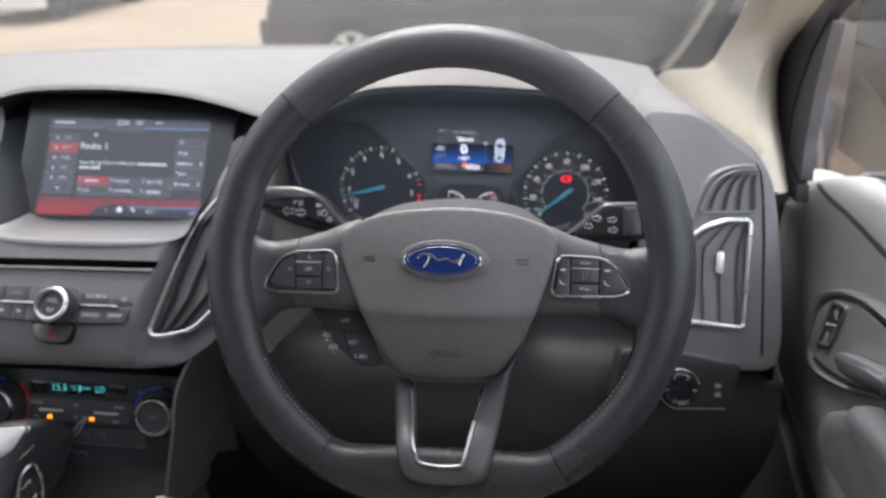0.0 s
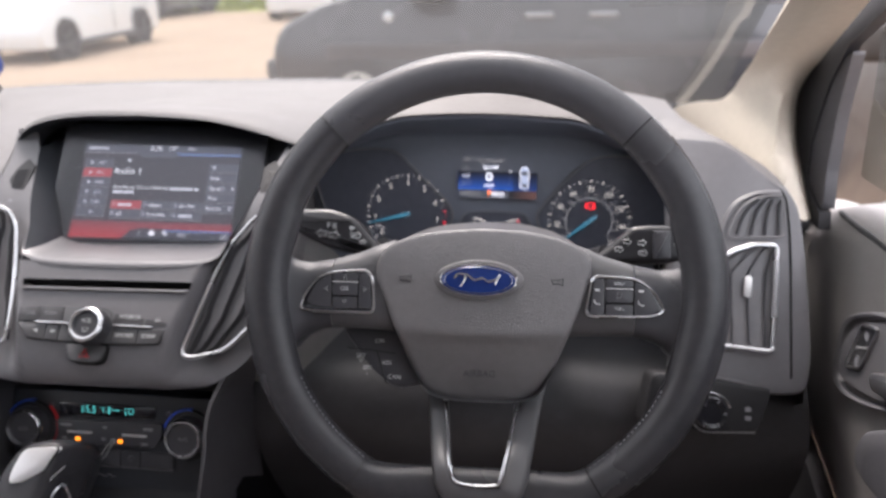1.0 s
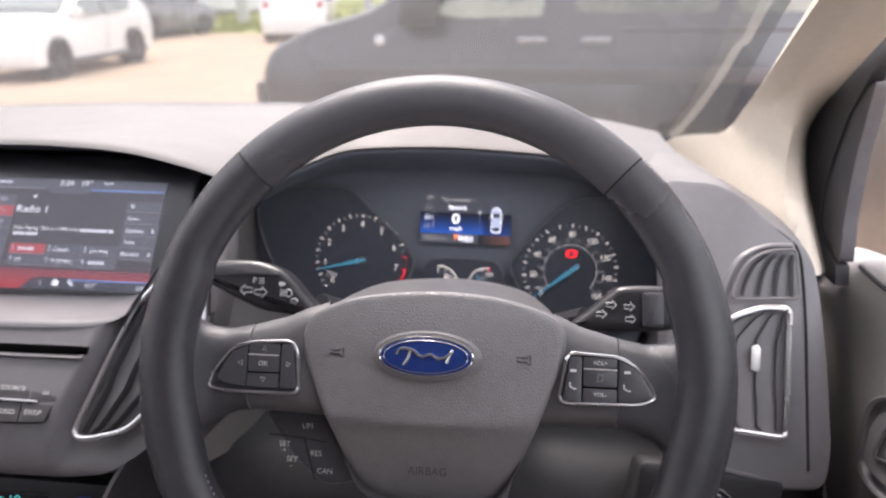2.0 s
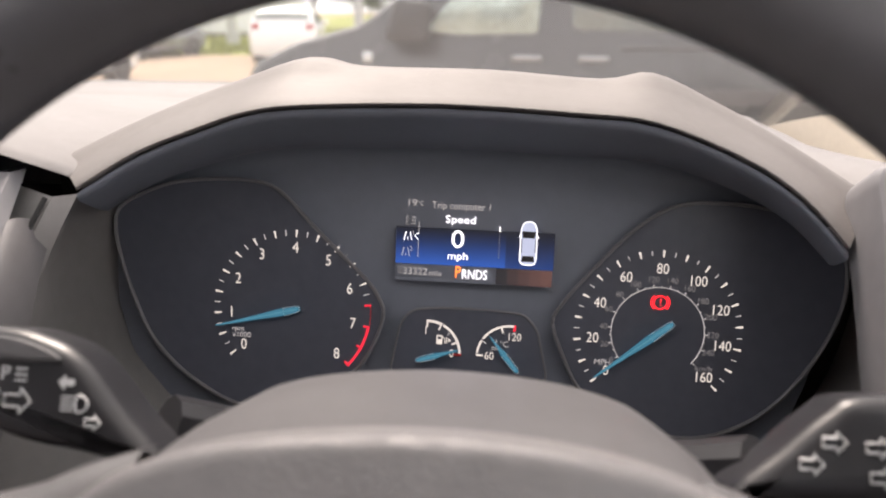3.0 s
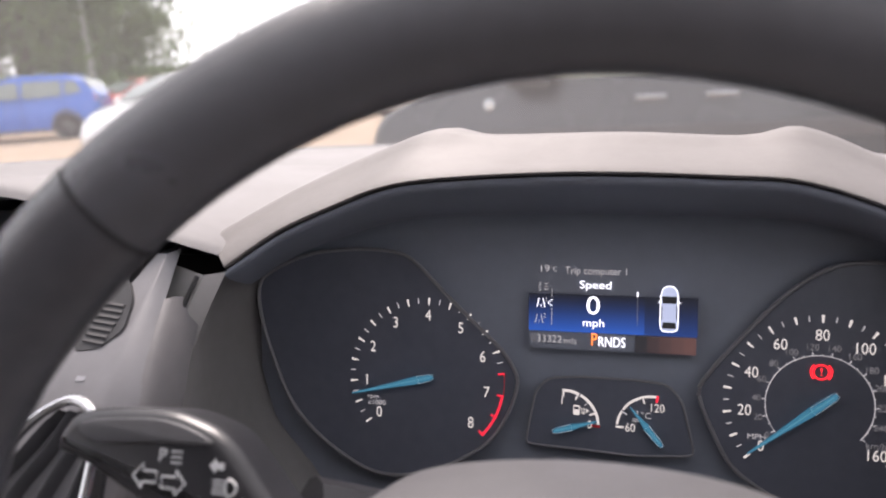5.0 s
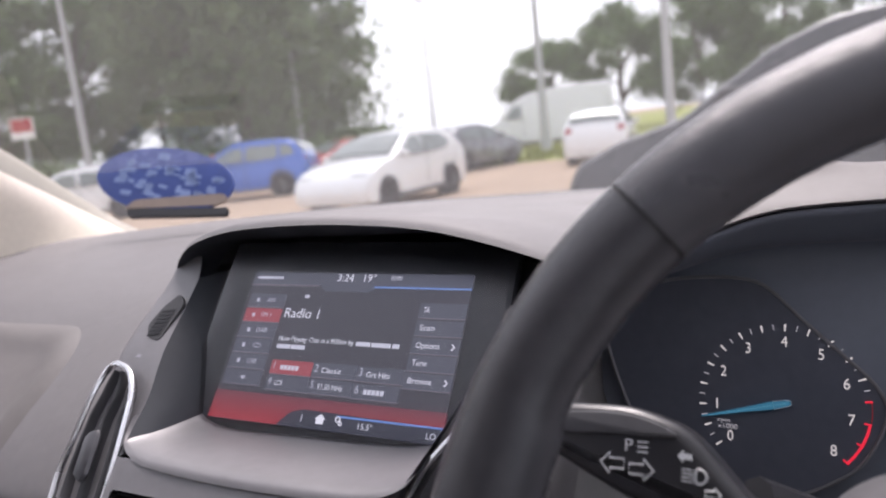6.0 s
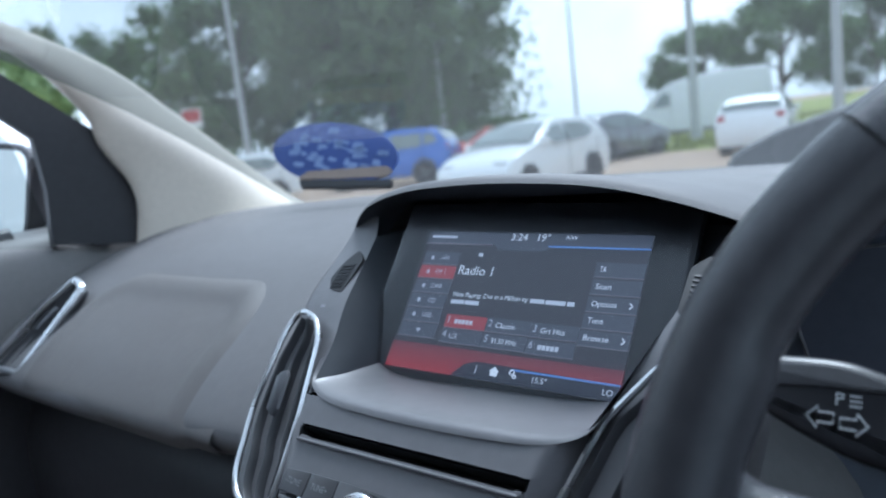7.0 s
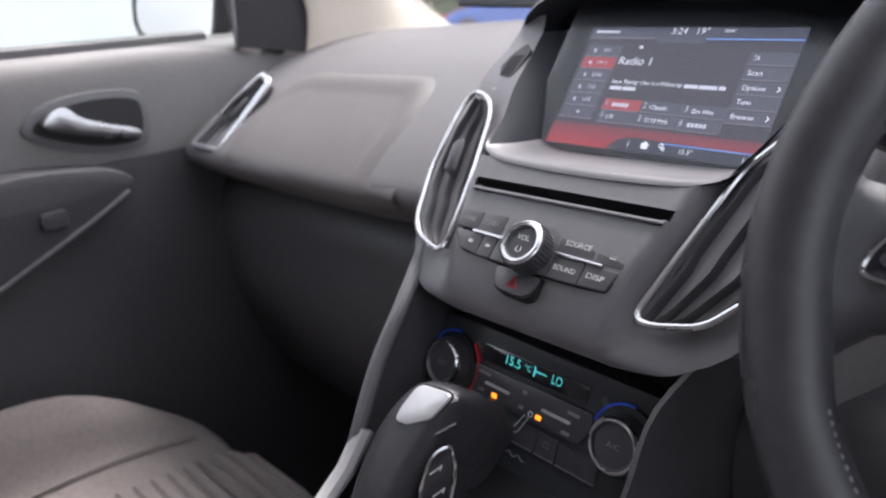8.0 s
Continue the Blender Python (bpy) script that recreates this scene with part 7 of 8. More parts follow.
PALE = surf("pale_blue_print", (0.15, 0.21, 0.40), 0.5)
rnd = random.Random(11)
for i in range(44):
    a, d = rnd.uniform(0, 6.28), rnd.uniform(0.1, 0.82) ** 0.6
    x, y, w, h = 0.082 * d * math.cos(a), 0.036 * d * math.sin(a) - 0.003, rnd.uniform(0.006, 0.017), rnd.uniform(0.003, 0.009)
    k = rnd.uniform(-0.4, 0.4)
    slab("pale_blotch", rounded([(x - w / 2, y - h / 2 - k * h), (x + w / 2, y - h / 2), (x + w / 2 - k * h, y + h / 2 + k * h), (x - w / 2, y + h / 2)], 0.003), PB, 0.001, 0.0026, PALE, board)
slab("card_edge", rounded([(-0.04, -0.050), (0.082, -0.028), (0.092, -0.018), (0.082, -0.012), (-0.03, -0.036)], 0.006), PB, 0.0, 0.003, PALE2, board, 0.0, "brown card strip along the board's foot")
slab("foot", rounded([(-0.03, -0.060), (0.095, -0.040), (0.095, -0.030), (-0.035, -0.050)], 0.003), PB, -0.004, 0.004, BLACK, board)

# ---- outside: ground, grass, trees, posts, vehicles ----
GRAVEL = surf("tan_gravel", (0.40, 0.295, 0.215), 0.95, grain=60, bump=0.5, var=0.25, scale=0.6)
GRASS = surf("dry_meadow_grass", (0.25, 0.27, 0.065), 1.0, grain=30, bump=0.8, var=0.35, scale=0.4)
ground = new("ground", None)
tagged(ground, "tan gravel car park reaching to the horizon", "ground", kind="structure")
gm = sheet([[(x, y, GZ) for x in (-900, -60, -20, -6, 6, 40, 900)] for y in (-900, -30, -5, 5, 25, 60, 900)])
part("gravel_sheet", gm, GRAVEL, ground)
meadow = new("meadow", None)
tagged(meadow, "sunlit yellow-green meadow beyond the car park", "grass", kind="structure")
gm = sheet([[(x, y + (x + 11) * -0.05 + 0.3 * math.sin(x * 0.7), GZ + 0.004 + 0.02 * k) for x in range(-46, 61, 4)] for k, y in enumerate((24.0, 30, 45, 80, 160, 400, 800))])
part("turf", gm, GRASS, meadow)
tufts = bmesh.new()
rnd = random.Random(4)
for i in range(2600):
    x = rnd.uniform(-26, 8)
    y = 24.2 + (x + 11) * -0.05 + rnd.expovariate(0.16)
    h = rnd.uniform(0.10, 0.28)
    a = rnd.uniform(0, 3.14)
    d = Vector((math.cos(a), math.sin(a), 0)) * rnd.uniform(0.1, 0.25)
    p = Vector((x, y, GZ + 0.01))
    tufts.faces.new([tufts.verts.new(p - d), tufts.verts.new(p + d), tufts.verts.new(p + d * 0.4 + Vector((0.04, 0, h)))])
tagged(part("grass_tufts", tufts, GRASS, meadow), kind="stuff")

LEAF = surf("summer_leaves", (0.111, 0.169, 0.062), 0.7, var=0.5, scale=0.9)
LEAF2 = surf("willow_leaves", (0.120, 0.165, 0.078), 0.7, var=0.5, scale=0.9)
BARK = surf("grey_bark", (0.13, 0.11, 0.09), 0.95, grain=40, bump=0.8, var=0.3)


def tree(x, y, h, spread, seed, leaf=LEAF, label="broad leafy tree at the edge of the car park", droop=0.0):
    r = random.Random(seed)
    t = thing("tree", (x, y, GZ), label, "tree", "trees round the car park")
    part("trunk", tube([(x, y, GZ), (x + r.uniform(-0.2, 0.2), y, GZ + h * 0.3), (x + r.uniform(-0.4, 0.4), y, GZ + h * 0.75)], [0.035 * h, 0.024 * h, 0.008 * h], seg=8), BARK, t)
    limbs, crown = bmesh.new(), bmesh.new()
    clumps = []
    for i in range(30):
        a, u = r.uniform(0, 6.28), r.random()
        z = h * (0.20 + 0.72 * u)
        reach = spread * (0.35 + 0.65 * math.sin(math.pi * min(0.95, 0.18 + 0.75 * u)) ** 0.8) * r.uniform(0.55, 1.0)
        c = Vector((x + reach * math.cos(a), y + reach * math.sin(a), GZ + z))
        clumps.append((c, h * r.uniform(0.09, 0.15)))
        if i % 3 == 0:
            s = Vector((x, y, GZ + z * 0.6))
            tube([s, s.lerp(c, 0.5) + Vector((0, 0, 0.3)), c], [0.010 * h, 0.006 * h, 0.002 * h], seg=5, bm=limbs)
    clumps.append((Vector((x, y, GZ + h * 0.90)), h * 0.10))
    part("limbs", limbs, BARK, t)
    for c, s in clumps:
        for j in range(430):
            d = Vector((r.gauss(0, 1), r.gauss(0, 1), r.gauss(0, 0.75)))
            d = d.normalized() * s * r.uniform(0.2, 1.0) * 1.3
            p = c + d
            p.z -= droop * r.random() * s * 2
            q = r.uniform(0.07, 0.16) * (0.6 + h * 0.05) * (2.4 if j % 6 == 0 else 1.0)
            if j % 6 == 0:
                p = c + d * 0.55
            u = Vector((r.gauss(0, 1), r.gauss(0, 1), r.gauss(0, 1))).normalized()
            v = u.orthogonal().normalized()
            crown.faces.new([crown.verts.new(p - u * q), crown.verts.new(p + v * q * 0.6), crown.verts.new(p + u * q), crown.verts.new(p - v * q * 0.6)])
    part("crown", crown, leaf, t)
    return t


for i, (x, y, h, s) in enumerate(((-50, 22, 11.5, 5.0), (-47, 28, 12.8, 5.2), (-44.5, 32.5, 13.2, 5.0), (-41, 36, 11.0, 4.2), (-54, 16, 10.5, 4.5))):
    tree(x, y, h, s, 10 + i)
for i, (x, y, h, s) in enumerate(((-33.6, 31.4, 15.5, 3.6), (-31.0, 33.5, 17.5, 3.9), (-28.6, 36.0, 16.0, 3.4))):
    tree(x, y, h, s, 30 + i, LEAF2, "tall drooping willow-like tree with gaps of sky", 0.8)
for i, (x, y, h, s) in enumerate(((-20.0, 56.0, 7.4, 3.6), (-15.0, 57.5, 9.2, 4.4), (-9.5, 59.0, 9.8, 4.8), (-4.0, 60.0, 10.6, 5.0), (2.0, 60.5, 9.5, 5.0), (8.0, 60.0, 10.0, 5.0))):
    tree(x, y, h, s, 50 + i)
hedge = thing("hedge", (-30, 40, GZ), "low dark hedge behind the parked cars", "hedge", kind="stuff")
hb = bmesh.new()
r = random.Random(7)
for i in range(5200):
    u = r.random()
    p = Vector((-58 + 38 * u + r.gauss(0, 0.4), 14 + 26 * u + r.gauss(0, 0.6), GZ + r.random() ** 0.7 * (1.7 + 0.5 * math.sin(u * 31))))
    q = r.uniform(0.15, 0.35)
    a = Vector((r.gauss(0, 1), r.gauss(0, 1), r.gauss(0, 1))).normalized()
    b = a.orthogonal().normalized()
    hb.faces.new([hb.verts.new(p - a * q), hb.verts.new(p + b * q * 0.6), hb.verts.new(p + a * q), hb.verts.new(p - b * q * 0.6)])
tagged(part("leaves", hb, LEAF, hedge), kind="stuff")

GALV = surf("galvanised_steel", (0.42, 0.43, 0.43), 0.5, 0.3, var=0.12)


def post(x, y, h, r0, lamp=True):
    p = thing("lamp_post", (x, y, GZ), "tall grey galvanised lamp post", "lamp post", "lamp posts in the car park")
    part("pole", tube([(x, y, GZ), (x, y, GZ + h * 0.25), (x, y, GZ + h)], [r0, r0 * 0.85, r0 * 0.5], seg=10), GALV, p)
    part("collar", tube([(x, y, GZ), (x, y, GZ + 0.5)], r0 * 1.4, seg=10), GALV, p)
    if lamp:
        part("lamp_head", box((x - 0.55, y - 0.12, GZ + h - 0.05), (x + 0.1, y + 0.12, GZ + h + 0.06), 0.04), GALV, p)
    return p


post(-32.0, 23.4, 10.5, 0.20)
post(-11.2, 30.0, 9.0, 0.20)
post(-4.4, 22.0, 9.5, 0.16)
post(-27.5, 34.0, 9.0, 0.20)
post(-21.5, 39.0, 9.0, 0.12)

TYRE = surf("tyre_rubber", (0.016, 0.016, 0.018), 0.8)
ALLOY = surf("alloy_rim", (0.42, 0.43, 0.45), 0.35, 0.9)
# colour lightened to carry pale sky reflections on vehicle windows
CARGLASS = surf("sky_toned_car_glass", (0.17, 0.20, 0.195), 0.10, var=0.3, scale=1.5, coat=0.5)
LAMPGLASS = surf("headlamp_glass", (0.65, 0.68, 0.70), 0.12, 0.3)
TAIL = surf("tail_lamp_red", (0.35, 0.02, 0.02), 0.2)
PLATE = surf("plate_white", (0.7, 0.7, 0.66), 0.5)


def wheel_on(m, x, z, side, parent, rr=0.31):
    """A road wheel on the flank of a vehicle: m has forward, up and sideways axes."""
    f = m @ Matrix.Translation((x, z, side))
    if side < 0:
        f = f @ Matrix.Rotation(math.pi, 4, "Y")
    w = part("wheel", lathe(((rr * 0.9, -0.20), (rr, -0.17), (rr, -0.03), (rr * 0.93, 0.0), (rr * 0.68, 0.0)), f, 28), TYRE, parent)
    rim = part("rim", lathe(((rr * 0.68, -0.05), (rr * 0.68, 0.004), (rr * 0.62, 0.006), (rr * 0.60, -0.03), (0.0, -0.035)), f, 28), BLACK, w)
    for k in range(5):
        a = k * 1.2566
        slab("rim_spoke", bar_at((0, 0), 0.03, rr * 0.64, a, rr * 0.20), f, -0.03, 0.0, ALLOY, rim, 0.004)
    return w


def vehicle(name, at, heading, paint, label, profile, belt, panes, screens, width, wheels, category="car", rr=0.31, lamps=None, glass=None, mirrors=True):
    """A road vehicle from its side profile, in metres ahead of its middle and above the ground; its flanks lean in above the belt."""
    h = radians(heading)
    m = axes((at[0], at[1], GZ), (math.cos(h), math.sin(h), 0), (0, 0, 1))
    v = thing(name, (at[0], at[1], GZ), label, category, "vehicles parked outside")
    w = width / 2
    top = max(p[1] for p in profile)
    glass = glass or CARGLASS

    def flank(z):
        k = max(0.0, min(1.0, (z - belt) / (top - belt)))
        return w * (1 - 0.24 * k ** 1.15) * (1 - 0.05 * max(0.0, (belt - 0.25 - z) / belt))

    so = spline(profile, 3, True)
    cz = (top + 0.2) * 0.45
    bm = bmesh.new()
    rings = []
    for s, k in ((-1, 0.95), (-0.985, 0.975), (-0.94, 0.992), (-0.8, 1.0), (-0.4, 1.0), (0.0, 1.0), (0.4, 1.0), (0.8, 1.0), (0.94, 0.992), (0.985, 0.975), (1, 0.95)):
        rings.append([bm.verts.new(m @ Vector((p[0] * k, cz + (p[1] - cz) * k + (0.035 * (1 - s * s) if p[1] > belt else 0), s * flank(p[1])))) for p in so])
    for a, b in zip(rings, rings[1:]):
        for i in range(len(so)):
            bm.faces.new((a[i], a[(i + 1) % len(so)], b[(i + 1) % len(so)], b[i]))
    bm.faces.new(rings[0][::-1])
    bm.faces.new(rings[-1])
    part("body", bm, paint, v, "", 42)
    for s in (-1, 1):
        for pts in panes:
            o = rounded(pts, 0.05, 3)
            bm = bmesh.new()
            front = [bm.verts.new(m @ Vector((p.x, p.y, s * (flank(p.y) + 0.006)))) for p in o]
            back = [bm.verts.new(m @ Vector((p.x, p.y, s * (flank(p.y) - 0.03)))) for p in o]
            for i in range(len(o)):
                bm.faces.new((front[i], front[(i + 1) % len(o)], back[(i + 1) % len(o)], back[i]))
            bm.faces.new(front)
            bm.faces.new(back[::-1])
            part("side_window", bm, glass, v, "side window with pale sky in its colour")
        part("sill_line", tube([m @ Vector((wheels[0] - rr * 1.2, 0.26, s * (w - 0.03))), m @ Vector((wheels[1] + rr * 1.2, 0.26, s * (w - 0.03)))], 0.05, seg=6), HARD, v)
        for x in wheels:
            wheel_on(m, x, rr, s * (w + 0.004), v, rr)
            f = m @ Matrix.Translation((x, rr + 0.02, s * (w - 0.02)))
            if s < 0:
                f = f @ Matrix.Rotation(math.pi, 4, "Y")
            part("wheel_arch", lathe(((rr * 1.16, -0.25), (rr * 1.16, 0.012), (rr * 1.0, 0.012), (rr * 1.0, -0.2)), f, 24), HARD, v)
        for pts in panes[:2]:
            x = min(p[0] for p in pts) + 0.15
            part("door_handle", tube([m @ Vector((x - 0.09, belt - 0.10, s * (w + 0.012))), m @ Vector((x + 0.09, belt - 0.10, s * (w + 0.012)))], 0.018, seg=6), paint, v)
            part("door_gap", tube([m @ Vector((x - 0.16, 0.36, s * (w - 0.006))), m @ Vector((x - 0.20, belt, s * (w + 0.001)))], 0.007, seg=4), SEAM, v)
        if mirrors:
            mx = max(p[0] for p in panes[0]) - 0.08
            part("wing_mirror", dome(rect(-0.06, -0.06, 0.07, 0.07, 0.03), m @ Matrix.Translation((mx, belt + 0.10, s * (w + 0.05))), ((0.6, -0.10), (1.0, -0.05), (1.0, 0.05), (0.7, 0.09))), paint, v)
    for name_, (x0, z0), (x1, z1) in screens:
        out = Vector((z1 - z0, x0 - x1)).normalized() * (1 if x0 > x1 else -1)
        rows = []
        for i in range(5):
            x, z = x0 + (x1 - x0) * i / 4, z0 + (z1 - z0) * i / 4
            bow = 0.03 * math.sin(math.pi * i / 4)
            rows.append([m @ Vector((x + out.x * (0.02 + bow), z + out.y * (0.02 + bow) + 0.03 * (1 - (k / 4) ** 2), 0.87 * flank(z) * k / 4)) for k in range(-4, 5)])
        part(name_, sheet(rows, 0.02), glass, v, "glass with pale sky in its colour")
    if lamps:
        fx, fz, rx, rz = lamps
        for s in (-1, 1):
            part("headlamp", dome(rect(-0.18, -0.06, 0.16, 0.07, 0.05), axes(m @ Vector((fx, fz, s * (w - 0.25))), -m.col[2].to_3d(), (0, 0, 1)), ((1.0, -0.12), (1.0, 0.0), (0.7, 0.03))), LAMPGLASS, v)
            part("tail_lamp", dome(rect(-0.10, -0.14, 0.10, 0.14, 0.04), axes(m @ Vector((rx, rz, s * (w - 0.18))), m.col[2].to_3d(), (0, 0, 1)), ((1.0, -0.08), (1.0, 0.0), (0.7, 0.03))), TAIL, v)
        part("grille", dome(rect(-0.40, -0.08, 0.40, 0.08, 0.04), axes(m @ Vector((fx + 0.10, fz - 0.30, 0)), -m.col[2].to_3d(), (0, 0, 1)), ((1.0, -0.10), (1.0, 0.0), (0.9, 0.02))), BLACK, v)
        part("number_plate", dome(rect(-0.26, -0.055, 0.26, 0.055, 0.01), axes(m @ Vector((fx + 0.13, fz - 0.18, 0)), -m.col[2].to_3d(), (0, 0, 1)), ((1.0, -0.06), (1.0, 0.0), (0.98, 0.004))), PLATE, v)
    return v


HATCH = ([(-2.0, 0.30), (-2.06, 0.62), (-2.02, 0.94), (-1.88, 1.14), (-1.58, 1.37), (-1.15, 1.46), (-0.4, 1.49), (0.1, 1.44), (0.55, 1.25), (1.0, 1.03), (1.45, 0.94), (1.85, 0.79), (2.04, 0.58), (2.03, 0.30), (1.6, 0.20), (-1.6, 0.20)], 0.95,
         [[(0.82, 1.02), (-0.20, 0.99), (-0.20, 1.37), (0.14, 1.36)], [(-0.29, 0.99), (-1.18, 1.04), (-1.42, 1.20), (-1.12, 1.35), (-0.29, 1.38)]],
         [("windscreen", (0.98, 1.05), (0.22, 1.40)), ("rear_window", (-1.90, 1.13), (-1.60, 1.36))], 1.76, (-1.28, 1.30))
HLAMPS = (1.90, 0.72, -2.00, 0.90)
WHITE = surf("white_car_paint", (0.78, 0.79, 0.80), 0.22, var=0.03, coat=0.6)
SILVERP = surf("grey_car_paint", (0.20, 0.21, 0.23), 0.25, 0.5, var=0.03, coat=0.6)
BLUEP = surf("blue_car_paint", (0.025, 0.12, 0.50), 0.22, 0.1, var=0.03, coat=0.6)
REDP = surf("red_car_paint", (0.45, 0.03, 0.03), 0.25, var=0.03, coat=0.6)
# pale base colour stands in for sky reflected in the glass
VANGLASS = surf("sky_painted_van_glass", (0.42, 0.50, 0.47), 0.12, 0.35, var=0.35, scale=3.0)
VANP = surf("dark_van_paint", (0.028, 0.031, 0.036), 0.24, 0.2, var=0.08, scale=2, coat=0.5)
BROWNP = surf("dark_brown_paint", (0.040, 0.034, 0.030), 0.42, 0.0, var=0.1)
for at, heading, paint, label in (((-8.55, 13.35), 270, WHITE, "white five-door hatchback parked on the gravel"), ((-11.2, 22.6), 80, SILVERP, "dark silver hatchback parked near the grass"), ((-19.4, 13.6), 230, WHITE, "white hatchback parked further along the row"), ((-20.5, 20.5), 215, REDP, "red hatchback parked behind the row"), ((-17.2, 23.5), 250, REDP, "red hatchback parked by the blue car"), ((-24.0, 17.5), 240, SILVERP, "grey hatchback parked at the row's end"), ((-6.4, 22.0), 100, WHITE, "white hatchback parked nose-in at the meadow's edge")):
    vehicle("hatchback", at, heading, paint, label, *HATCH, lamps=HLAMPS)
SUV = ([(-2.1, 0.38), (-2.17, 0.75), (-2.14, 1.08), (-2.02, 1.30), (-1.78, 1.58), (-1.4, 1.68), (-0.4, 1.72), (0.15, 1.66), (0.6, 1.42), (1.02, 1.15), (1.6, 1.05), (2.0, 0.93), (2.17, 0.66), (2.14, 0.36), (1.6, 0.26), (-1.6, 0.26)], 1.08,
       [[(0.86, 1.16), (-0.22, 1.13), (-0.22, 1.57), (0.16, 1.56)], [(-0.31, 1.13), (-1.30, 1.15), (-1.30, 1.56), (-0.31, 1.58)], [(-1.38, 1.17), (-1.84, 1.24), (-1.68, 1.52), (-1.38, 1.55)]],
       [("windscreen", (1.0, 1.18), (0.26, 1.61)), ("rear_window", (-2.05, 1.28), (-1.80, 1.56))], 1.84, (-1.35, 1.38))
vehicle("suv", (-16.6, 17.7), 205, BLUEP, "bright blue tall car parked in the row", *SUV, rr=0.36, lamps=(2.02, 0.88, -2.12, 1.02))
vehicle("suv", (2.15, 1.9), 90, BROWNP, "dark brown off-road car parked alongside", *SUV, rr=0.36, lamps=(2.02, 0.88, -2.12, 1.02))
VAN = ([(-2.6, 0.35), (-2.66, 1.2), (-2.60, 1.85), (-2.4, 1.98), (-0.8, 2.0), (0.3, 1.98), (0.75, 1.84), (1.35, 1.30), (2.1, 1.06), (2.32, 0.8), (2.32, 0.34), (1.7, 0.26), (-1.9, 0.26)], 1.20,
       [[(1.15, 1.30), (0.15, 1.28), (0.15, 1.78), (0.62, 1.78)]], [("windscreen", (1.34, 1.33), (0.78, 1.82)), ("rear_window", (-2.62, 1.25), (-2.58, 1.75))], 1.9, (-1.6, 1.45))
# pale tone carries the sky's reflection in this van's windows
PALEGLASS = surf("pale_sky_van_glass", (0.55, 0.60, 0.58), 0.12, 0.3, var=0.04)
vehicle("panel_van", (-3.15, 0.10), 90, WHITE, "white panel van parked beside the passenger door", *VAN, category="van", rr=0.34, lamps=(2.2, 0.85, -2.6, 0.95), glass=PALEGLASS, mirrors=False)
LW = surf("lorry_white", (0.70, 0.71, 0.72), 0.45, var=0.05)
LORRY = ([(-3.1, 0.45), (-3.15, 1.2), (-3.15, 2.6), (-2.95, 2.86), (-1.5, 2.92), (0.6, 2.74), (1.5, 2.46), (2.2, 1.85), (2.6, 1.45), (3.2, 1.2), (3.35, 0.85), (3.32, 0.42), (2.5, 0.34), (-2.4, 0.34)], 1.7,
         [[(2.15, 1.55), (1.30, 1.52), (1.30, 2.15), (1.68, 2.15)]], [("windscreen", (2.45, 1.62), (1.72, 2.32))], 2.1, (-1.9, 2.2))
vehicle("camper_van", (-13.2, 36.0), 200, LW, "tall white camper van parked beyond the grass strip", *LORRY, category="van", rr=0.36, lamps=(3.2, 0.95, -3.1, 1.0))
sign = thing("sign_board", (-21.4, 13.8, GZ), "small red and white sign on a post", "sign")
part("post", tube([(-21.4, 13.8, GZ), (-21.4, 13.8, GZ + 3.2)], 0.04, seg=8), GALV, sign)
SB = axes((-21.4, 13.76, GZ + 2.85), (0.84, 0.54, 0), (0, 0, 1))
slab("board", rect(-0.34, -0.30, 0.34, 0.32, 0.03), SB, -0.02, 0.02, PLATE, sign)
slab("red_field", rect(-0.30, -0.10, 0.30, 0.28, 0.02), SB, 0.015, 0.026, TAIL, sign)

# dark panel van standing across the car's nose, its flank towards us
van = thing("panel_van", (0.55, 7.45, GZ), "dark grey panel van parked side-on ahead of the car", "van", "vehicles parked outside")
VM = axes((-0.083, 6.5, GZ), (1, 0, 0), (0, 0, 1))
VS = [(-2.17, 0.35), (-2.20, 0.70), (-2.10, 0.93), (-1.70, 1.12), (-1.15, 1.27), (-0.88, 1.46), (-0.45, 1.74), (-0.05, 1.90), (0.6, 1.96), (2.6, 1.95), (2.95, 1.88), (3.0, 1.0), (2.98, 0.32), (2.4, 0.24), (-1.6, 0.24)]
part("body", dome(rounded(VS, 0.10), VM, ((0.93, -1.92), (0.98, -1.80), (1.0, -1.6), (1.0, -0.32), (0.995, -0.12), (0.98, -0.02), (0.955, 0.01)), centre=(0.4, 0.75)), VANP, van, "", 50)
slab("front_window", rounded([(-0.62, 1.22), (-0.34, 1.19), (0.30, 1.20), (0.33, 1.75), (-0.02, 1.72), (-0.32, 1.55)], 0.05), VM, -0.09, 0.014, VANGLASS, van, 0.01, "front door glass with the sky's reflection in its colour")
slab("side_window", rounded([(0.56, 1.23), (1.70, 1.23), (1.70, 1.74), (0.56, 1.75)], 0.08), VM, -0.09, 0.014, CARGLASS, van, 0.01)
slab("side_window", rounded([(1.86, 1.23), (2.72, 1.23), (2.68, 1.72), (1.86, 1.74)], 0.08), VM, -0.09, 0.014, CARGLASS, van, 0.01)
slab("windscreen", rounded([(-1.02, 1.33), (-0.70, 1.30), (-0.30, 1.62), (-0.42, 1.70)], 0.04), VM, -1.6, -0.10, CARGLASS, van, 0.01)
slab("rubbing_strip", rect(-1.65, 0.66, 2.85, 0.80, 0.03), VM, -0.03, 0.022, HARD, van, 0.01, "black plastic rubbing strip")
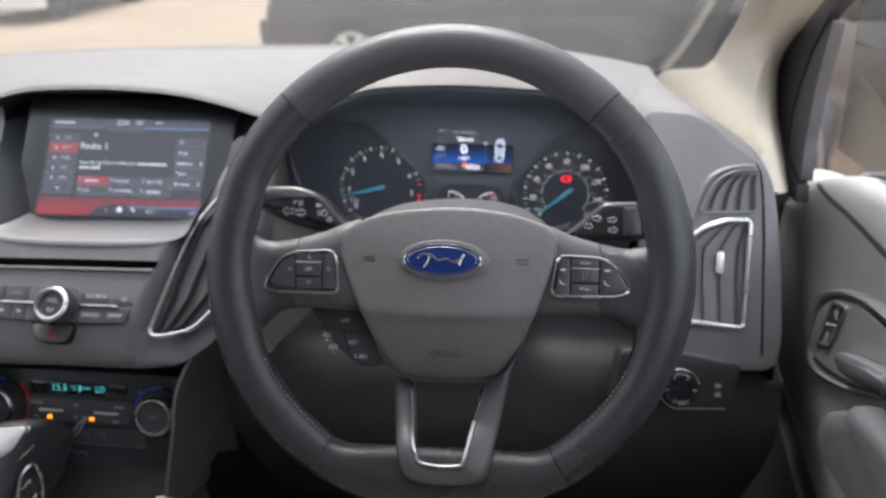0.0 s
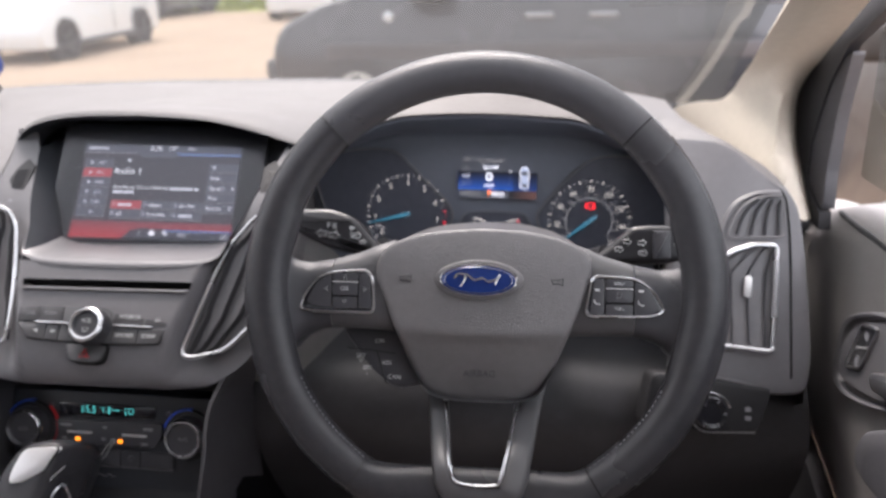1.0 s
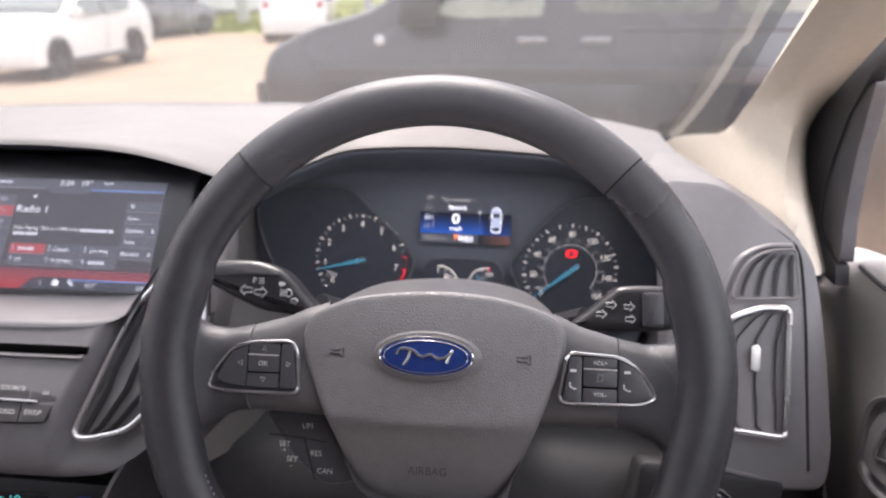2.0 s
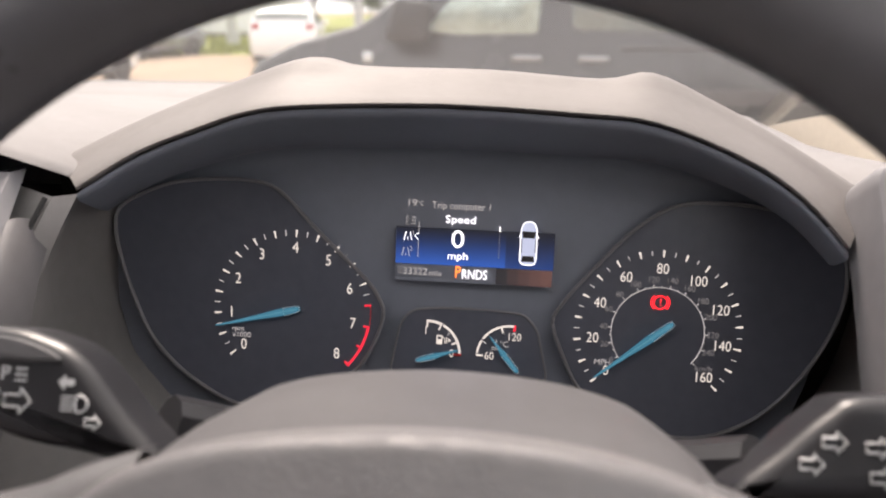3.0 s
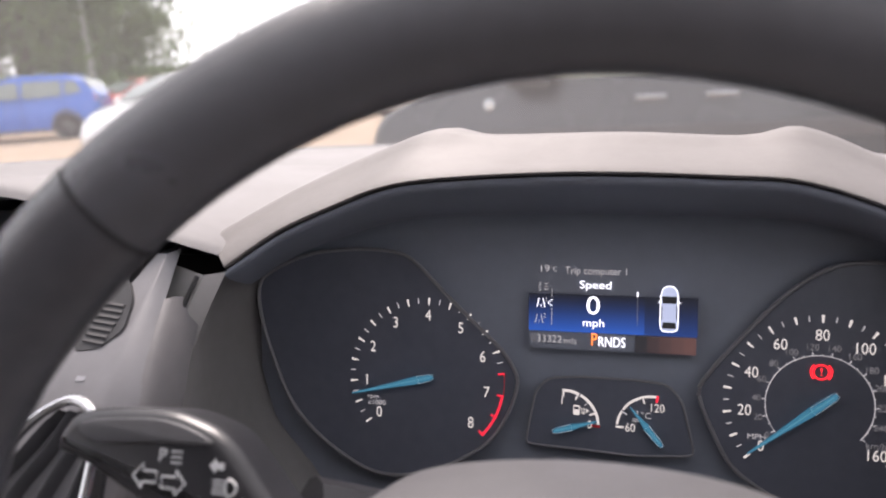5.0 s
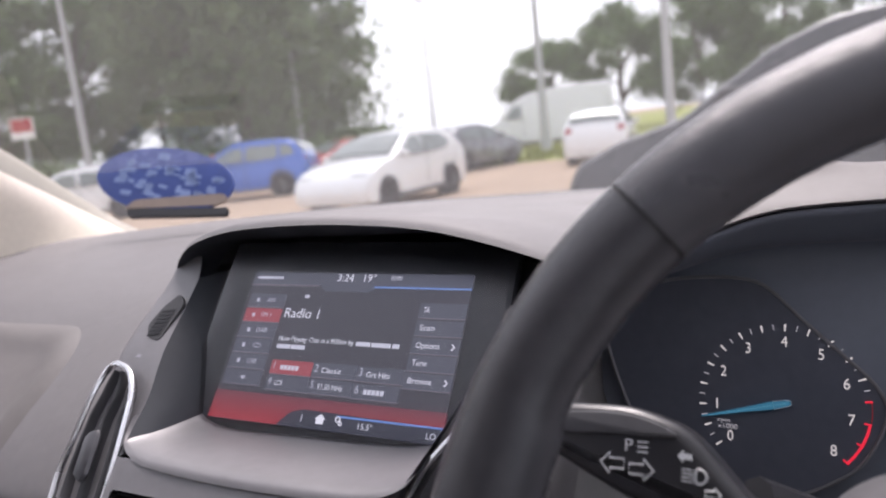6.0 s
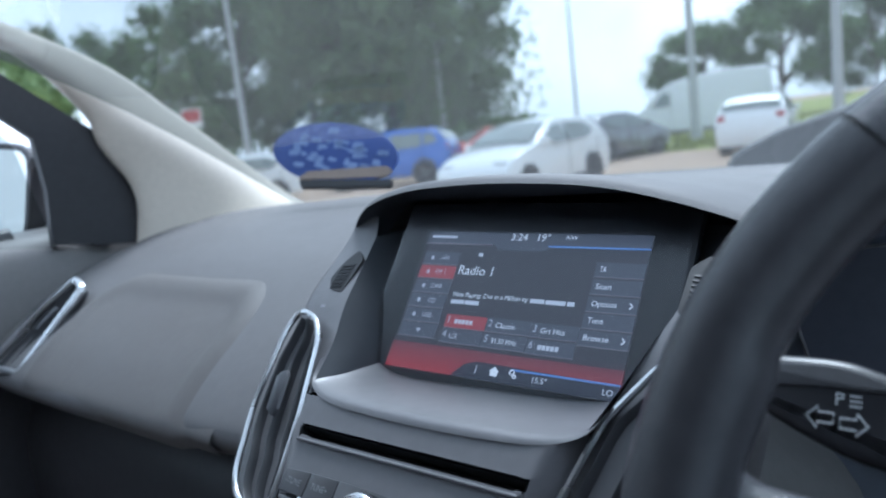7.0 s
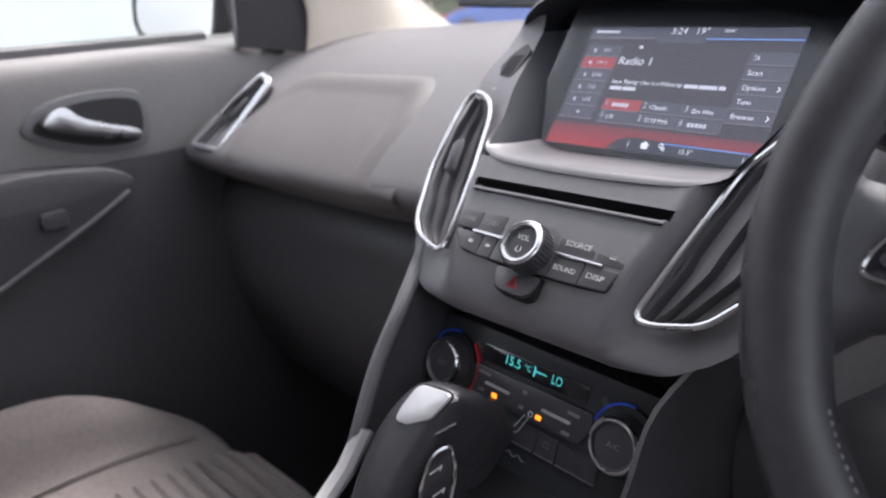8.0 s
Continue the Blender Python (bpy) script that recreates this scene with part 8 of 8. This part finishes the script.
for x in (0.215, 0.745):
    hd = slab("door_handle", rounded([(x - 0.12, 0.995), (x + 0.12, 0.995), (x + 0.12, 1.035), (x - 0.12, 1.035)], 0.015), VM, 0.0, 0.04, ALLOY, van, 0.008, "pale bar door handle")
    slab("handle_cup", rounded([(x - 0.06, 0.93), (x + 0.07, 0.93), (x + 0.05, 0.99), (x - 0.06, 0.99)], 0.02), VM, -0.02, 0.006, HARD, hd)
for pts in (((-0.70, 0.40), (-0.74, 0.9), (-0.66, 1.18)), ((0.46, 0.40), (0.46, 1.15), (0.42, 1.80)), ((1.78, 0.40), (1.78, 1.80)), ((-0.70, 1.14), (0.2, 1.13), (1.4, 1.14), (2.9, 1.14))):
    part("panel_gap", tube([VM @ Vector((a, b, -0.004 - 0.05 * max(0, b - 1.2))) for a, b in pts], 0.009, seg=5), SEAM, van)
part("rail", tube([VM @ Vector((0.95, 1.10, 0.004)), VM @ Vector((2.9, 1.10, 0.004))], 0.018, seg=6), HARD, van)
part("side_repeater", lathe(((0.045, -0.02), (0.045, 0.012), (0.03, 0.02), (0.0, 0.02)), VM @ Matrix.Translation((-1.08, 1.014, 0.0)), 16), LAMPGLASS, van, "round pale side repeater lamp")
part("wing_mirror", dome(rounded([(-0.20, -0.15), (0.15, -0.17), (0.18, 0.14), (-0.10, 0.18)], 0.06), VM @ Matrix.Translation((-0.72, 1.30, 0.14)), ((0.6, -0.15), (0.9, -0.11), (1.0, -0.05), (1.0, 0.03), (0.9, 0.08), (0.6, 0.11))), BLACK, van, "black wing mirror")
HUB = surf("pale_alloy_paint", (0.60, 0.59, 0.55), 0.38, 0.2, var=0.12, scale=12)
for x in (-1.38, 2.32):
    vw = wheel_on(VM, x, 0.34, 0.012, van, 0.34)
    HM = VM @ Matrix.Translation((x, 0.34, 0.014))
    hub = part("hubcap", lathe(((0.205, -0.01), (0.205, 0.012), (0.185, 0.018), (0.170, 0.006), (0.060, 0.010), (0.052, 0.024), (0.0, 0.026)), HM, 32), BLACK, vw, "pale spoked hubcap")
    for k in range(7):
        slab("hubcap_spoke", bar_at((0, 0), 0.035, 0.198, 0.3 + k * 0.8976, 0.062), HM, 0.004, 0.024, HUB, vw, 0.005)
    part("hubcap_rim", lathe(((0.208, -0.01), (0.208, 0.020), (0.185, 0.022), (0.183, 0.0)), HM, 32), HUB, vw)
    wheel_on(VM, x, 0.33, -1.90, van, 0.33)
    part("wheel_arch", lathe(((0.41, -0.3), (0.41, 0.016), (0.35, 0.016), (0.35, -0.2)), VM @ Matrix.Translation((x, 0.35, -0.02)), 28), HARD, van)
part("headlamp", dome(rounded([(-0.20, -0.08), (0.18, -0.04), (0.22, 0.10), (-0.12, 0.07)], 0.05), VM @ Matrix.Translation((-1.90, 0.90, -0.10)), ((1.0, -0.12), (1.0, 0.0), (0.8, 0.03))), LAMPGLASS, van)
slab("front_bumper", rounded([(-2.24, 0.28), (-1.75, 0.26), (-1.76, 0.62), (-2.24, 0.66)], 0.06), VM, -1.88, -0.03, HARD, van, 0.05)
